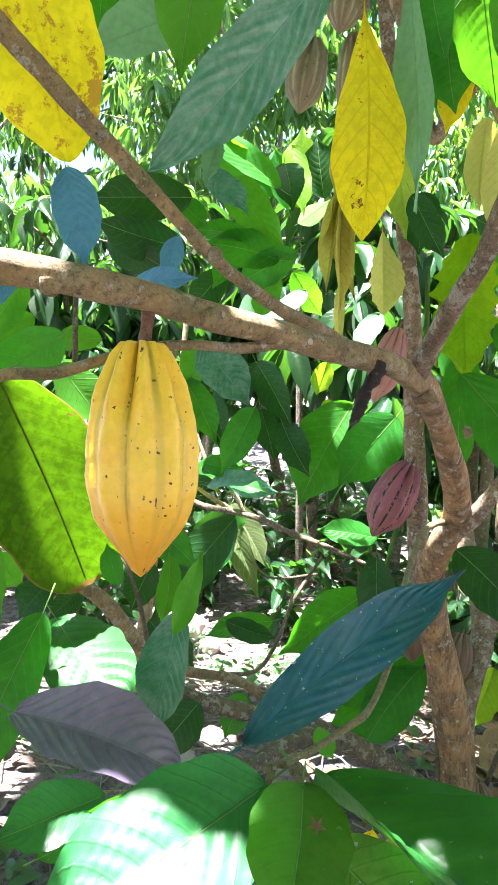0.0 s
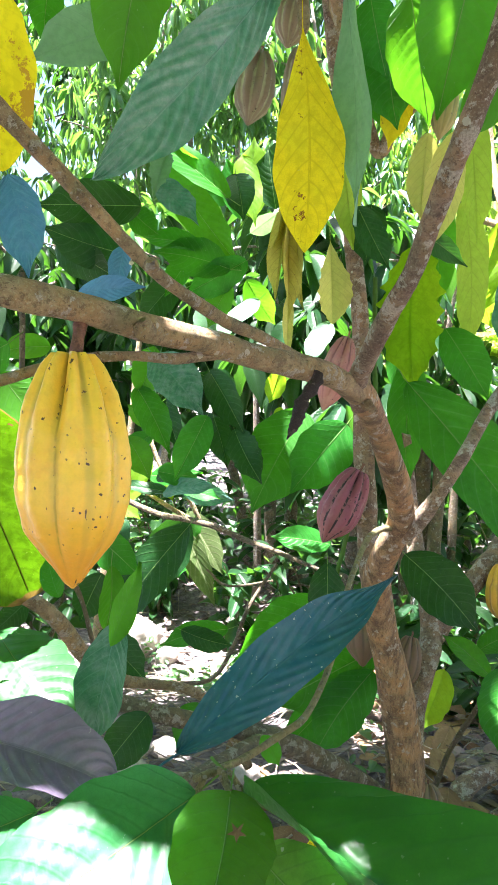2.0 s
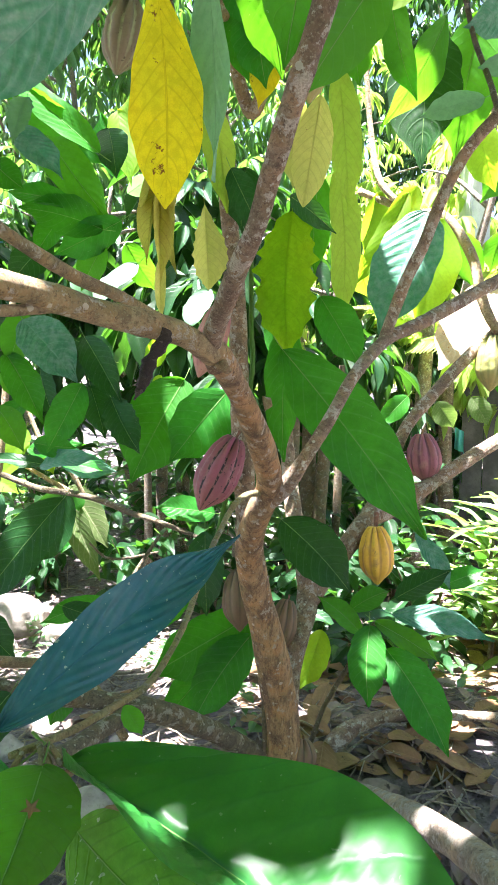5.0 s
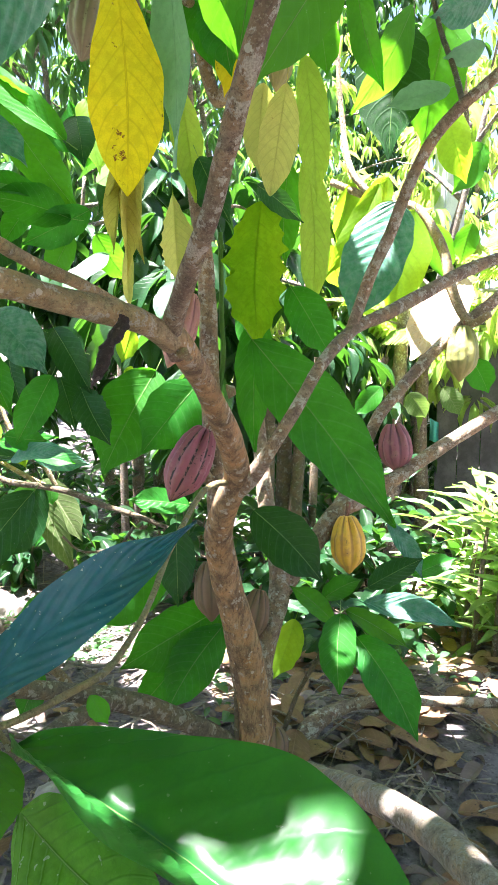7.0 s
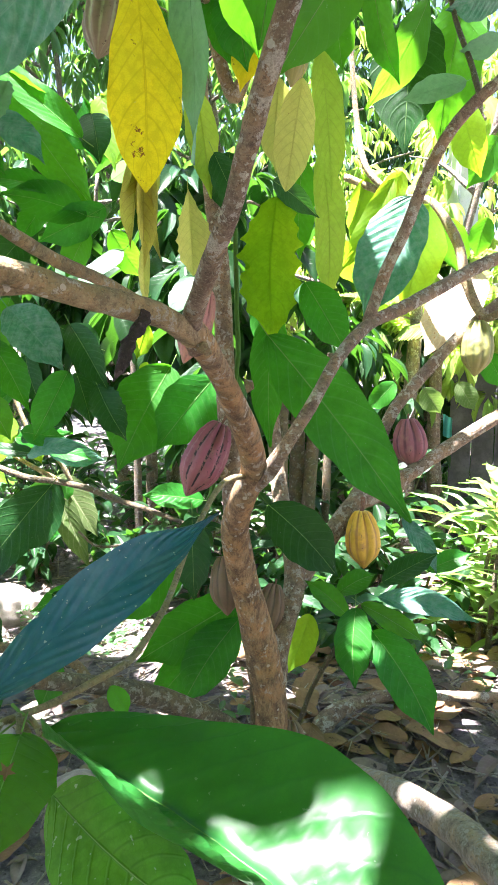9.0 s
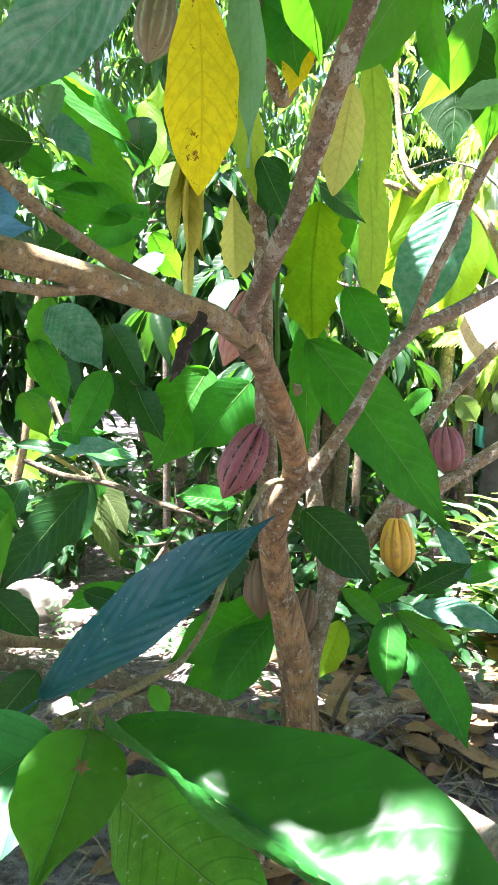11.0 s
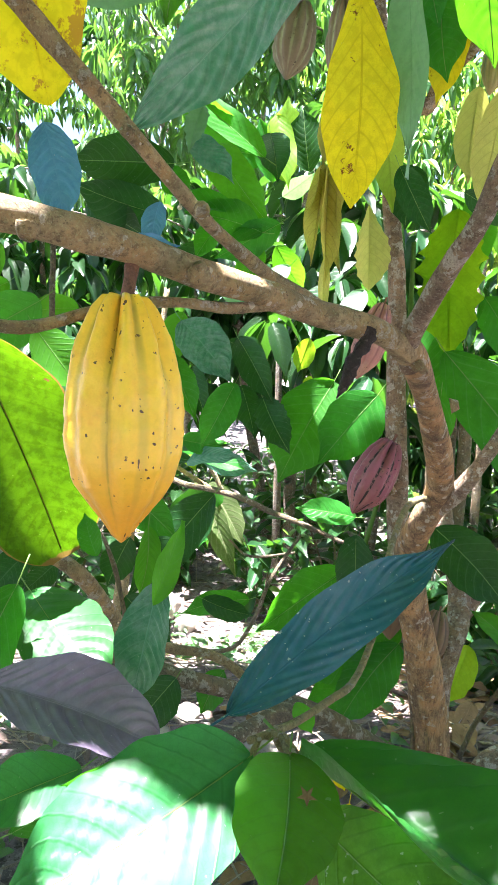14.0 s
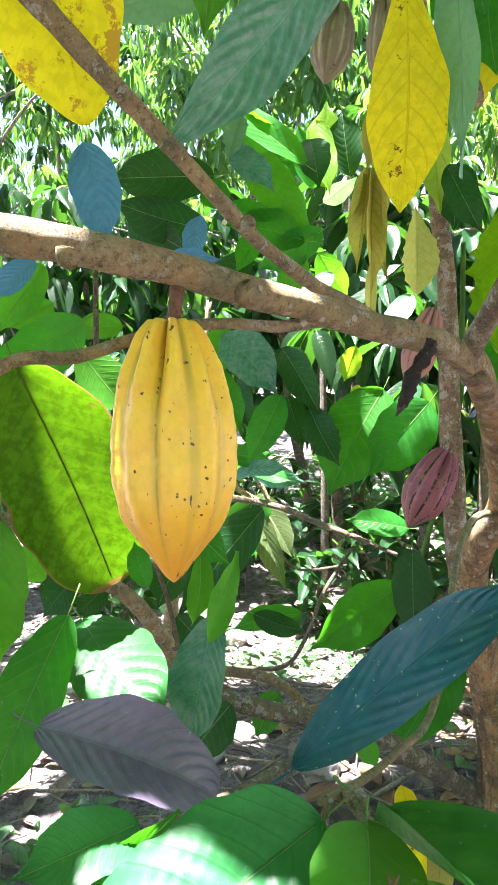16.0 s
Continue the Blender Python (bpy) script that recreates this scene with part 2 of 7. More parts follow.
def bark_material(name, colour, dark, lichen, lichen_amount=0.5, green=0.0, upright=1.0):
    """Mottled bark: brown patches, fine fissures, pale ragged lichen, round pale spots and dark pits."""
    n = Nodes(name)
    p = n.coords("Object")
    drawn = n.add("ShaderNodeMapping", Vector=p, Scale=(1, 1, upright)).outputs[0]
    broad, patchy, grain, fine = n.noise(p, 11.0, 5), n.noise(drawn, 44.0, 8, 0.7), n.noise(drawn, 150.0, 6, 0.75), n.noise(p, 430.0, 4, 0.7)
    body = n.mix(n.ramp(patchy, 0.36, 0.64), dark, colour)
    warm = tuple(c * f for c, f in zip(colour, (1.05, 0.86, 0.62)))
    body = n.mix(n.math("MULTIPLY", n.ramp(n.noise(p, 24.0, 6, 0.65), 0.45, 0.6), 0.6), body, warm)
    body = n.mix(n.math("MULTIPLY", n.ramp(broad, 0.5, 0.66), 0.7), body, tuple(c * 0.75 for c in dark))
    body = n.mix(n.math("MULTIPLY", n.ramp(grain, 0.5, 0.38), 0.6), body, tuple(c * 0.45 for c in dark))
    body = n.mix(n.math("MULTIPLY", n.ramp(fine, 0.52, 0.64), 0.35), body, tuple(min(0.6, c * 1.6) for c in colour))
    if green:
        body = n.mix(n.math("MULTIPLY", n.ramp(n.noise(p, 26.0, 5), 0.5, 0.66), green), body, (0.13, 0.14, 0.06))
    ragged = n.math("ADD", n.noise(p, 46.0, 7, 0.62), n.math("MULTIPLY", n.math("SUBTRACT", grain, 0.5), 0.4))
    patch = n.ramp(ragged, 0.63 - 0.1 * lichen_amount, 0.655 - 0.1 * lichen_amount)
    crust = n.mix(n.ramp(fine, 0.4, 0.6), tuple(c * 0.62 for c in lichen), lichen)
    body = n.mix(n.math("MULTIPLY", patch, 0.78), body, crust)
    cells = n.add("ShaderNodeTexVoronoi", Vector=p, Scale=62.0)
    pick = n.add("ShaderNodeSeparateColor", Color=cells.outputs["Color"])
    reach = n.math("ADD", n.math("MULTIPLY", pick.outputs[0], 0.26), n.math("MULTIPLY", n.math("SUBTRACT", grain, 0.5), 0.3))
    spots = n.math("MULTIPLY", n.math("LESS_THAN", cells.outputs["Distance"], reach), n.math("GREATER_THAN", pick.outputs[1], 0.72 - 0.35 * lichen_amount))
    body = n.mix(n.math("MULTIPLY", spots, 0.7), body, tuple(min(0.7, c * 1.15) for c in lichen))
    pits = n.ramp(n.noise(p, 190.0, 3, 0.6), 0.64, 0.7)
    body = n.mix(n.math("MULTIPLY", pits, 0.7), body, tuple(c * 0.35 for c in dark))
    n.put(n.shader, "Base Color", body)
    n.put(n.shader, "Roughness", 0.78)
    height = n.math("ADD", n.math("ADD", grain, n.math("MULTIPLY", patchy, 1.2)), n.math("ADD", n.math("MULTIPLY", fine, 0.4), n.math("MULTIPLY", patch, 0.25)))
    n.put(n.shader, "Normal", n.bump(n.math("SUBTRACT", height, n.math("MULTIPLY", pits, 0.5)), 1.0, 0.008))
    return n.mat


BARK = bark_material("bark", (0.52, 0.385, 0.2), (0.26, 0.18, 0.095), (0.62, 0.56, 0.43), 0.5, 0.35)
BARK_TRUNK = bark_material("bark_trunk", (0.54, 0.335, 0.16), (0.17, 0.095, 0.05), (0.62, 0.54, 0.4), 0.35, 0.25, 0.3)
BARK_GREY = bark_material("bark_grey", (0.44, 0.325, 0.215), (0.19, 0.12, 0.078), (0.68, 0.62, 0.49), 0.85, 0.2)
BARK_PALE = bark_material("bark_pale", (0.5, 0.42, 0.32), (0.26, 0.21, 0.16), (0.5, 0.46, 0.4), 0.8)
BARK_TWIG = bark_material("bark_twig", (0.22, 0.17, 0.1), (0.11, 0.085, 0.055), (0.4, 0.36, 0.28), 0.5, 0.5)
BARK_OLIVE = bark_material("bark_olive", (0.4, 0.35, 0.16), (0.23, 0.19, 0.09), (0.45, 0.42, 0.32), 0.4, 0.3)
BARK_LOW = bark_material("bark_low", (0.24, 0.2, 0.12), (0.11, 0.09, 0.06), (0.5, 0.47, 0.36), 0.75, 0.3)
BARK_FAR = bark_material("bark_far", (0.3, 0.24, 0.19), (0.12, 0.09, 0.075), (0.5, 0.46, 0.4), 0.7, 0.3)
BARK_DEAD = bark_material("bark_dead", (0.05, 0.032, 0.026), (0.022, 0.016, 0.014), (0.12, 0.09, 0.08), 0.2)


def pod_material(name, ridge, furrow, tip, speck, speck_amount, rough=0.45, blotch=None, cracked=0.0, seam=False):
    """The skin of a pod: uv runs round it and from stalk to tip."""
    n = Nodes(name)
    p = n.coords("Object")
    uv = n.tree.nodes.new("ShaderNodeSeparateXYZ")
    n.put(uv, "0", n.coords("UV"))
    u, w = uv.outputs[0], uv.outputs[1]
    wave = n.math("COSINE", n.math("MULTIPLY", n.math("SUBTRACT", u, 0.026), 2 * math.pi * 10))
    flank = n.ramp(n.math("COSINE", n.math("MULTIPLY", n.math("SUBTRACT", u, 0.12), 2 * math.pi)), 0.55, 1.0)
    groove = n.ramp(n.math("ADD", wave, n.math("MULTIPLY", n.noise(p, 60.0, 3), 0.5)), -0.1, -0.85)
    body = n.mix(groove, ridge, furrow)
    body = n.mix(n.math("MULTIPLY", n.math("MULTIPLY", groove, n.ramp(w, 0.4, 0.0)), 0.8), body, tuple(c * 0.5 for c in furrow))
    body = n.mix(n.math("MULTIPLY", n.ramp(w, 0.5, 1.0), 0.8), body, tip)
    if blotch:
        body = n.mix(n.math("MULTIPLY", n.ramp(n.noise(p, 24.0, 5, 0.65), 0.5, 0.68), 0.6), body, blotch)
    body = n.mix(n.math("MULTIPLY", n.ramp(n.noise(p, 150.0, 5, 0.7), 0.35, 0.75), 0.22), body, tuple(c * 0.55 for c in ridge))
    ragged = n.math("ADD", wave, n.math("MULTIPLY", n.math("SUBTRACT", n.noise(p, 130.0, 4, 0.7), 0.5), 0.5))
    crack = n.math("MULTIPLY", n.ramp(ragged, -0.72, -0.9), n.ramp(n.noise(p, 45.0, 5, 0.7), 0.66 - 0.12 * cracked, 0.69 - 0.12 * cracked))
    body = n.mix(crack, body, speck)
    if seam:
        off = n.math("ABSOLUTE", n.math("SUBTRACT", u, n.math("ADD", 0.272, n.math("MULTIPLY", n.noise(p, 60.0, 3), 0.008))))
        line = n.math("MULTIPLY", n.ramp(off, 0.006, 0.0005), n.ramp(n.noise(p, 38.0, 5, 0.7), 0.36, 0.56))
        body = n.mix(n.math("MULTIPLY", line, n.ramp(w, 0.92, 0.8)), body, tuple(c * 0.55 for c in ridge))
    wobble = n.add("ShaderNodeTexNoise", Vector=p, Scale=260.0, Detail=3)
    shifted = n.add("ShaderNodeMix")
    shifted.data_type = "VECTOR"
    n.put(shifted, "0", 0.004)
    n.put(shifted, "4", p)
    n.put(shifted, "5", wobble.outputs[1])
    cells = n.add("ShaderNodeTexVoronoi", Vector=shifted.outputs[1], Scale=210.0)
    keep = n.ramp(n.math("ADD", n.noise(p, 22.0, 3), n.math("MULTIPLY", flank, 0.16)), 0.55, 0.62)
    size = n.add("ShaderNodeSeparateColor", Color=cells.outputs["Color"])
    dots = n.math("LESS_THAN", cells.outputs["Distance"], n.math("MULTIPLY", n.math("POWER", size.outputs[0], 2.0), 0.32 * speck_amount))
    body = n.mix(n.math("MULTIPLY", dots, keep), body, speck)
    scars = n.ramp(n.noise(n.add("ShaderNodeMapping", Vector=p, Scale=(1, 1, 0.3)).outputs[0], 95.0, 4, 0.6), 0.70, 0.72)
    body = n.mix(n.math("MULTIPLY", scars, min(1.0, speck_amount)), body, speck)
    n.put(n.shader, "Base Color", body)
    n.put(n.shader, "Roughness", n.math("ADD", rough, n.math("MULTIPLY", n.noise(p, 90.0, 3), 0.15)))
    n.put(n.shader, "Subsurface Weight", 0.12)
    n.put(n.shader, "Subsurface Radius", (0.02, 0.01, 0.004))
    n.put(n.shader, "Subsurface Scale", 0.3)
    n.put(n.shader, "Normal", n.bump(n.math("ADD", n.noise(p, 70.0, 4), n.math("MULTIPLY", n.noise(p, 320.0, 3), 0.3)), 0.4, 0.003))
    return n.mat


POD_YELLOW = pod_material("pod_yellow", (0.92, 0.58, 0.05), (0.72, 0.48, 0.06), (0.82, 0.32, 0.03), (0.09, 0.04, 0.02), 1.0, 0.3, (0.86, 0.43, 0.04), 0.35, True)
POD_ORANGE = pod_material("pod_orange", (0.8, 0.46, 0.05), (0.5, 0.24, 0.06), (0.5, 0.36, 0.05), (0.16, 0.09, 0.04), 0.8, 0.5, (0.42, 0.2, 0.08))
POD_PURPLE = pod_material("pod_purple", (0.26, 0.075, 0.1), (0.24, 0.1, 0.1), (0.3, 0.13, 0.11), (0.02, 0.01, 0.012), 1.1, 0.5, (0.36, 0.16, 0.16), 1.6)
POD_PURPLE_PALE = pod_material("pod_purple_pale", (0.3, 0.1, 0.115), (0.13, 0.04, 0.055), (0.24, 0.12, 0.1), (0.05, 0.025, 0.025), 1.0, 0.5, (0.33, 0.18, 0.13))
POD_TAN = pod_material("pod_tan", (0.42, 0.19, 0.16), (0.24, 0.09, 0.09), (0.4, 0.2, 0.14), (0.08, 0.04, 0.03), 0.9, 0.55, (0.46, 0.28, 0.2))
POD_GREY = pod_material("pod_grey", (0.24, 0.19, 0.11), (0.4, 0.42, 0.22), (0.26, 0.2, 0.12), (0.09, 0.065, 0.04), 1.0, 0.6, (0.2, 0.15, 0.1))
POD_GREEN = pod_material("pod_green", (0.3, 0.3, 0.09), (0.17, 0.2, 0.06), (0.34, 0.28, 0.1), (0.08, 0.06, 0.03), 0.8, 0.55, (0.25, 0.22, 0.08))
POD_BROWN = pod_material("pod_brown", (0.2, 0.12, 0.07), (0.11, 0.075, 0.045), (0.17, 0.11, 0.06), (0.05, 0.03, 0.02), 0.8, 0.65, (0.15, 0.14, 0.06))


def ground_material():
    n = Nodes("soil")
    p = n.coords("Object")
    broad, crumbs, fine = n.noise(p, 1.6, 5), n.noise(p, 26.0, 7, 0.7), n.noise(p, 140.0, 5, 0.7)
    body = n.mix(n.ramp(crumbs, 0.34, 0.66), (0.085, 0.066, 0.068), (0.34, 0.285, 0.285))
    body = n.mix(n.math("MULTIPLY", n.ramp(broad, 0.42, 0.62), 0.5), body, (0.2, 0.165, 0.17))
    body = n.mix(n.math("MULTIPLY", n.ramp(n.noise(p, 6.0, 5), 0.6, 0.7), 0.6), body, (0.10, 0.13, 0.05))
    n.put(n.shader, "Base Color", body)
    n.put(n.shader, "Roughness", 0.95)
    flecks = n.ramp(fine, 0.58, 0.64)
    body = n.mix(n.math("MULTIPLY", flecks, 0.7), body, (0.4, 0.35, 0.32))
    pores = n.ramp(n.noise(p, 80.0, 4, 0.6), 0.56, 0.66)
    body = n.mix(n.math("MULTIPLY", pores, 0.7), body, (0.05, 0.034, 0.022))
    n.put(n.shader, "Base Color", body)
    n.put(n.shader, "Normal", n.bump(n.math("ADD", crumbs, n.math("MULTIPLY", fine, 0.4)), 1.0, 0.03))
    return n.mat


def stone_material(name, light, dark):
    n = Nodes(name)
    p = n.coords("Object")
    broad, fine = n.noise(p, 9.0, 5), n.noise(p, 90.0, 6, 0.7)
    body = n.mix(n.ramp(broad, 0.35, 0.65), dark, light)
    body = n.mix(n.math("MULTIPLY", n.ramp(fine, 0.5, 0.7), 0.4), body, tuple(c * 0.5 for c in dark))
    n.put(n.shader, "Base Color", body)
    n.put(n.shader, "Roughness", 0.85)
    n.put(n.shader, "Normal", n.bump(n.math("ADD", broad, n.math("MULTIPLY", fine, 0.4)), 0.6, 0.01))
    return n.mat


SOIL = ground_material()
STONE = stone_material("stone", (0.44, 0.39, 0.34), (0.24, 0.2, 0.18))
STONE_DARK = stone_material("stone_dark", (0.16, 0.16, 0.18), (0.07, 0.07, 0.08))
WALL_DARK = stone_material("weathered_boards", (0.10, 0.10, 0.11), (0.05, 0.05, 0.055))
WALL_GREY = stone_material("grey_render", (0.5, 0.52, 0.56), (0.4, 0.42, 0.46))


# ---- builders ----
def mesh_object(name, verts, faces, mat, parent=None, label="", uv=None, smooth=True):
    """One mesh object whose origin is its first vertex, under parent when one is given."""
    verts = np.asarray(verts, float)
    origin = verts[0].copy()
    data = bpy.data.meshes.new(name)
    data.from_pydata((verts - origin).tolist(), [], [tuple(int(i) for i in f) for f in faces])
    data.materials.append(mat)
    if smooth:
        data.polygons.foreach_set("use_smooth", [True] * len(data.polygons))
    if uv is not None:
        layer = data.uv_layers.new(name="UVMap")
        loops = np.empty(len(data.loops), int)
        data.loops.foreach_get("vertex_index", loops)
        layer.data.foreach_set("uv", np.asarray(uv, float)[loops].ravel())
    data.update()
    ob = new(name, data)
    ob.location = origin
    if parent is not None:
        base = Vector(origin)
        up = parent
        while up is not None:
            base -= up.location
            up = up.parent
        ob.parent, ob.location = parent, base
    if label:
        tagged(ob, label)
    return ob


def grid_faces(rows, cols, closed=False):
    faces = []
    for i in range(rows - 1):
        for j in range(cols if closed else cols - 1):
            k = (j + 1) % cols
            faces.append((i * cols + j, i * cols + k, (i + 1) * cols + k, (i + 1) * cols + j))
    return faces


def thing(name, place, label, category, group="", kind=""):
    ob = new(name)
    ob.empty_display_size = 0.05
    ob.location = place
    return tagged(ob, label, category, group, kind)


def smooth_path(points, steps):
    """A Catmull-Rom line through points of any length."""
    p = np.asarray(points, float)
    p = np.vstack([2 * p[0] - p[1], p, 2 * p[-1] - p[-2]])
    line = []
    for i in range(1, len(p) - 2):
        for s in np.arange(steps) / steps:
            a, b, c, d = p[i - 1], p[i], p[i + 1], p[i + 2]
            line.append(0.5 * (2 * b + (c - a) * s + (2 * a - 5 * b + 4 * c - d) * s * s + (3 * b - a - 3 * c + d) * s ** 3))
    line.append(p[-2])
    return np.array(line)


def tube(points, steps=5, sides=14, rough=0.10, scale=30.0):
    """Rings round a line of x, y, z, radius; the surface swells and dips like bark. Returns verts and faces."""
    line = smooth_path(points, steps)
    verts, up = [], None
    for i, (x, y, z, r) in enumerate(line):
        ahead = Vector(line[min(i + 1, len(line) - 1)][:3] - line[max(i - 1, 0)][:3]).normalized()
        if up is None:
            up = ahead.orthogonal().normalized()
        up = (up - ahead * up.dot(ahead)).normalized()
        side = ahead.cross(up)
        for k in range(sides):
            a = 2 * math.pi * k / sides
            way = up * math.cos(a) + side * math.sin(a)
            at = Vector((x, y, z)) + way * r
            swell = 1 + rough * noise.noise(at * scale) + 0.6 * rough * noise.noise(at * scale * 3.1)
            verts.append(Vector((x, y, z)) + way * max(r, 0.0006) * swell)
    faces = grid_faces(len(line), sides, True)
    faces.append(tuple(range(sides - 1, -1, -1)))
    last = (len(line) - 1) * sides
    faces.append(tuple(last + k for k in range(sides)))
    return [tuple(v) for v in verts], faces


def limb(tree, name, points, mat=None):
    """A trunk, limb or twig of a tree as one tapered, uneven tube with knots."""
    width = max(p[3] for p in points)
    big = width > 0.008
    verts, faces = tube(points, 9 if big else 4, 26 if big else 8, 0.1 if big else 0.14, 0.3 / width)
    return mesh_object(name, verts, faces, mat or (BARK if big else BARK_TWIG), tree)


def knot(tree, place, way, size):
    """A pruned knot on a limb."""
    a, d = Vector(place), Vector(way).normalized()
    line = [(*(a - d * size * 1.4), size * 1.6), (*(a - d * size * 0.5), size * 1.2), (*(a + d * size * 0.1), size * 0.95), (*(a + d * size * 0.22), size * 0.7), (*(a + d * size * 0.1), size * 0.3)]
    verts, faces = tube(line, 3, 10, 0.2, 0.5 / size)
    return mesh_object("knot", verts, faces, BARK, tree)


def dead_stub(tree, base, tip, radius=0.0064, mat=None):
    """A dead, dark, torn stub hanging from a limb."""
    a, b = np.array(base), np.array(tip)
    line = [(*(a + (b - a) * s + np.array((0.0012 * math.sin(9 * s), 0, 0))), radius * w) for s, w in ((0, 0.8), (0.15, 1.0), (0.45, 1.1), (0.7, 0.95), (0.88, 0.6), (1, 0.15))]
    verts, faces = tube(line, 7, 20, 0.62, 95.0)
    return mesh_object("dead_stub", verts, faces, mat or BARK_DEAD, tree, "dried broken stub")


def flower_bud(tree, top, drop):
    """A tiny pale bud on a thread of a stalk."""
    x, y, z = top
    line = [(x, y, z, 0.0006), (x - 0.001, y, z - drop * 0.6, 0.0006), (x - 0.001, y, z - drop * 0.7, 0.0018), (x - 0.001, y, z - drop * 0.85, 0.0026), (x - 0.001, y, z - drop, 0.0006)]
    verts, faces = tube(line, 4, 8, 0.05, 90.0)
    return mesh_object("flower_bud", verts, faces, BUD, tree, "pale green flower bud")


def dried_flower(tree, place, way, size):
    """A small dried brown flower, five-pointed, stuck to a leaf."""
    up = Vector(way).normalized()
    side = up.orthogonal().normalized()
    ahead = up.cross(side)
    at = Vector(place)
    verts = [tuple(at + up * 0.0012)]
    for k in range(10):
        a, reach = math.pi * k / 5, size * (1.0 if k % 2 == 0 else 0.38)
        verts.append(tuple(at + (side * math.cos(a) + ahead * math.sin(a)) * reach + up * (0.0006 if k % 2 == 0 else 0.0)))
    faces = [(0, k + 1, (k + 1) % 10 + 1) for k in range(10)]
    return mesh_object("dried_flower", verts, faces, LEAF_FALLEN, tree, "small dried brown flower")


BUD = stone_material("bud", (0.6, 0.62, 0.4), (0.45, 0.5, 0.28))


def leaf_shape(length, width, droop, fold, seed, rows, cols, quilt=0.006, slim=1.0, blunt=False, jag=0.0, peak=0.84, full=0.66):
    """A cacao leaf from its stalk along +x, its face to +z: verts, faces, uv."""
    rng = random.Random(seed)
    twist, sway = rng.uniform(-0.14, 0.14), rng.uniform(-0.035, 0.035)
    ripple, phase = rng.uniform(0.015, 0.035), rng.uniform(0, 6.28)
    verts, uv = [], []
    for i in range(rows):
        u = i / (rows - 1)
        # broad beyond the middle, with a drawn-out tip
        taper = min(1.0, max(0.0, (u - 0.72) / 0.24))
        outline = max(0.0, math.sin(math.pi * u ** peak)) ** full * (1 - (0.6 if peak < 1 else 0.1) * taper * taper * (3 - 2 * taper)) * slim
        if blunt:
            outline = math.sin(math.pi * (0.01 + 0.985 * u) ** 1.12) ** 0.42 * slim
        half = max(0.5 * width * outline, 0.0012)
        bend = droop * length * (u * u - 0.35 * u)
        for j in range(cols):
            s = 2 * j / (cols - 1) - 1
            nibble = max(0.0, noise.noise(Vector((u * 9 + seed, s * 2, seed * 0.37))) - 0.18)
            edge = 1 + (0.025 * math.sin(26 * u + phase + 2 * s) - 0.09 * nibble - jag * (0.2 * abs(math.sin(math.pi * (8.5 * u + 0.4 * (s > 0)) + seed)) + 0.6 * nibble)) * s * s
            y = s * half * edge
            z = -bend + abs(s) * half * fold
            z += length * ripple * math.sin(9 * u + phase + (1.6 if s > 0 else 0)) * s * s
            vein = (u - 0.3 * abs(s) ** 1.4) * 10.0
            z += quilt * length * math.cos(2 * math.pi * vein) * math.sin(math.pi * min(1.0, abs(s) * 0.93 + 0.04))
            a = twist * (u - 0.3)
            verts.append((u * length, y * math.cos(a) - z * math.sin(a) + sway * length * math.sin(math.pi * u), y * math.sin(a) + z * math.cos(a)))
            uv.append((u, 0.5 + 0.5 * s))
    return np.array(verts), grid_faces(rows, cols), np.array(uv)


LEAF_COUNT = [0]


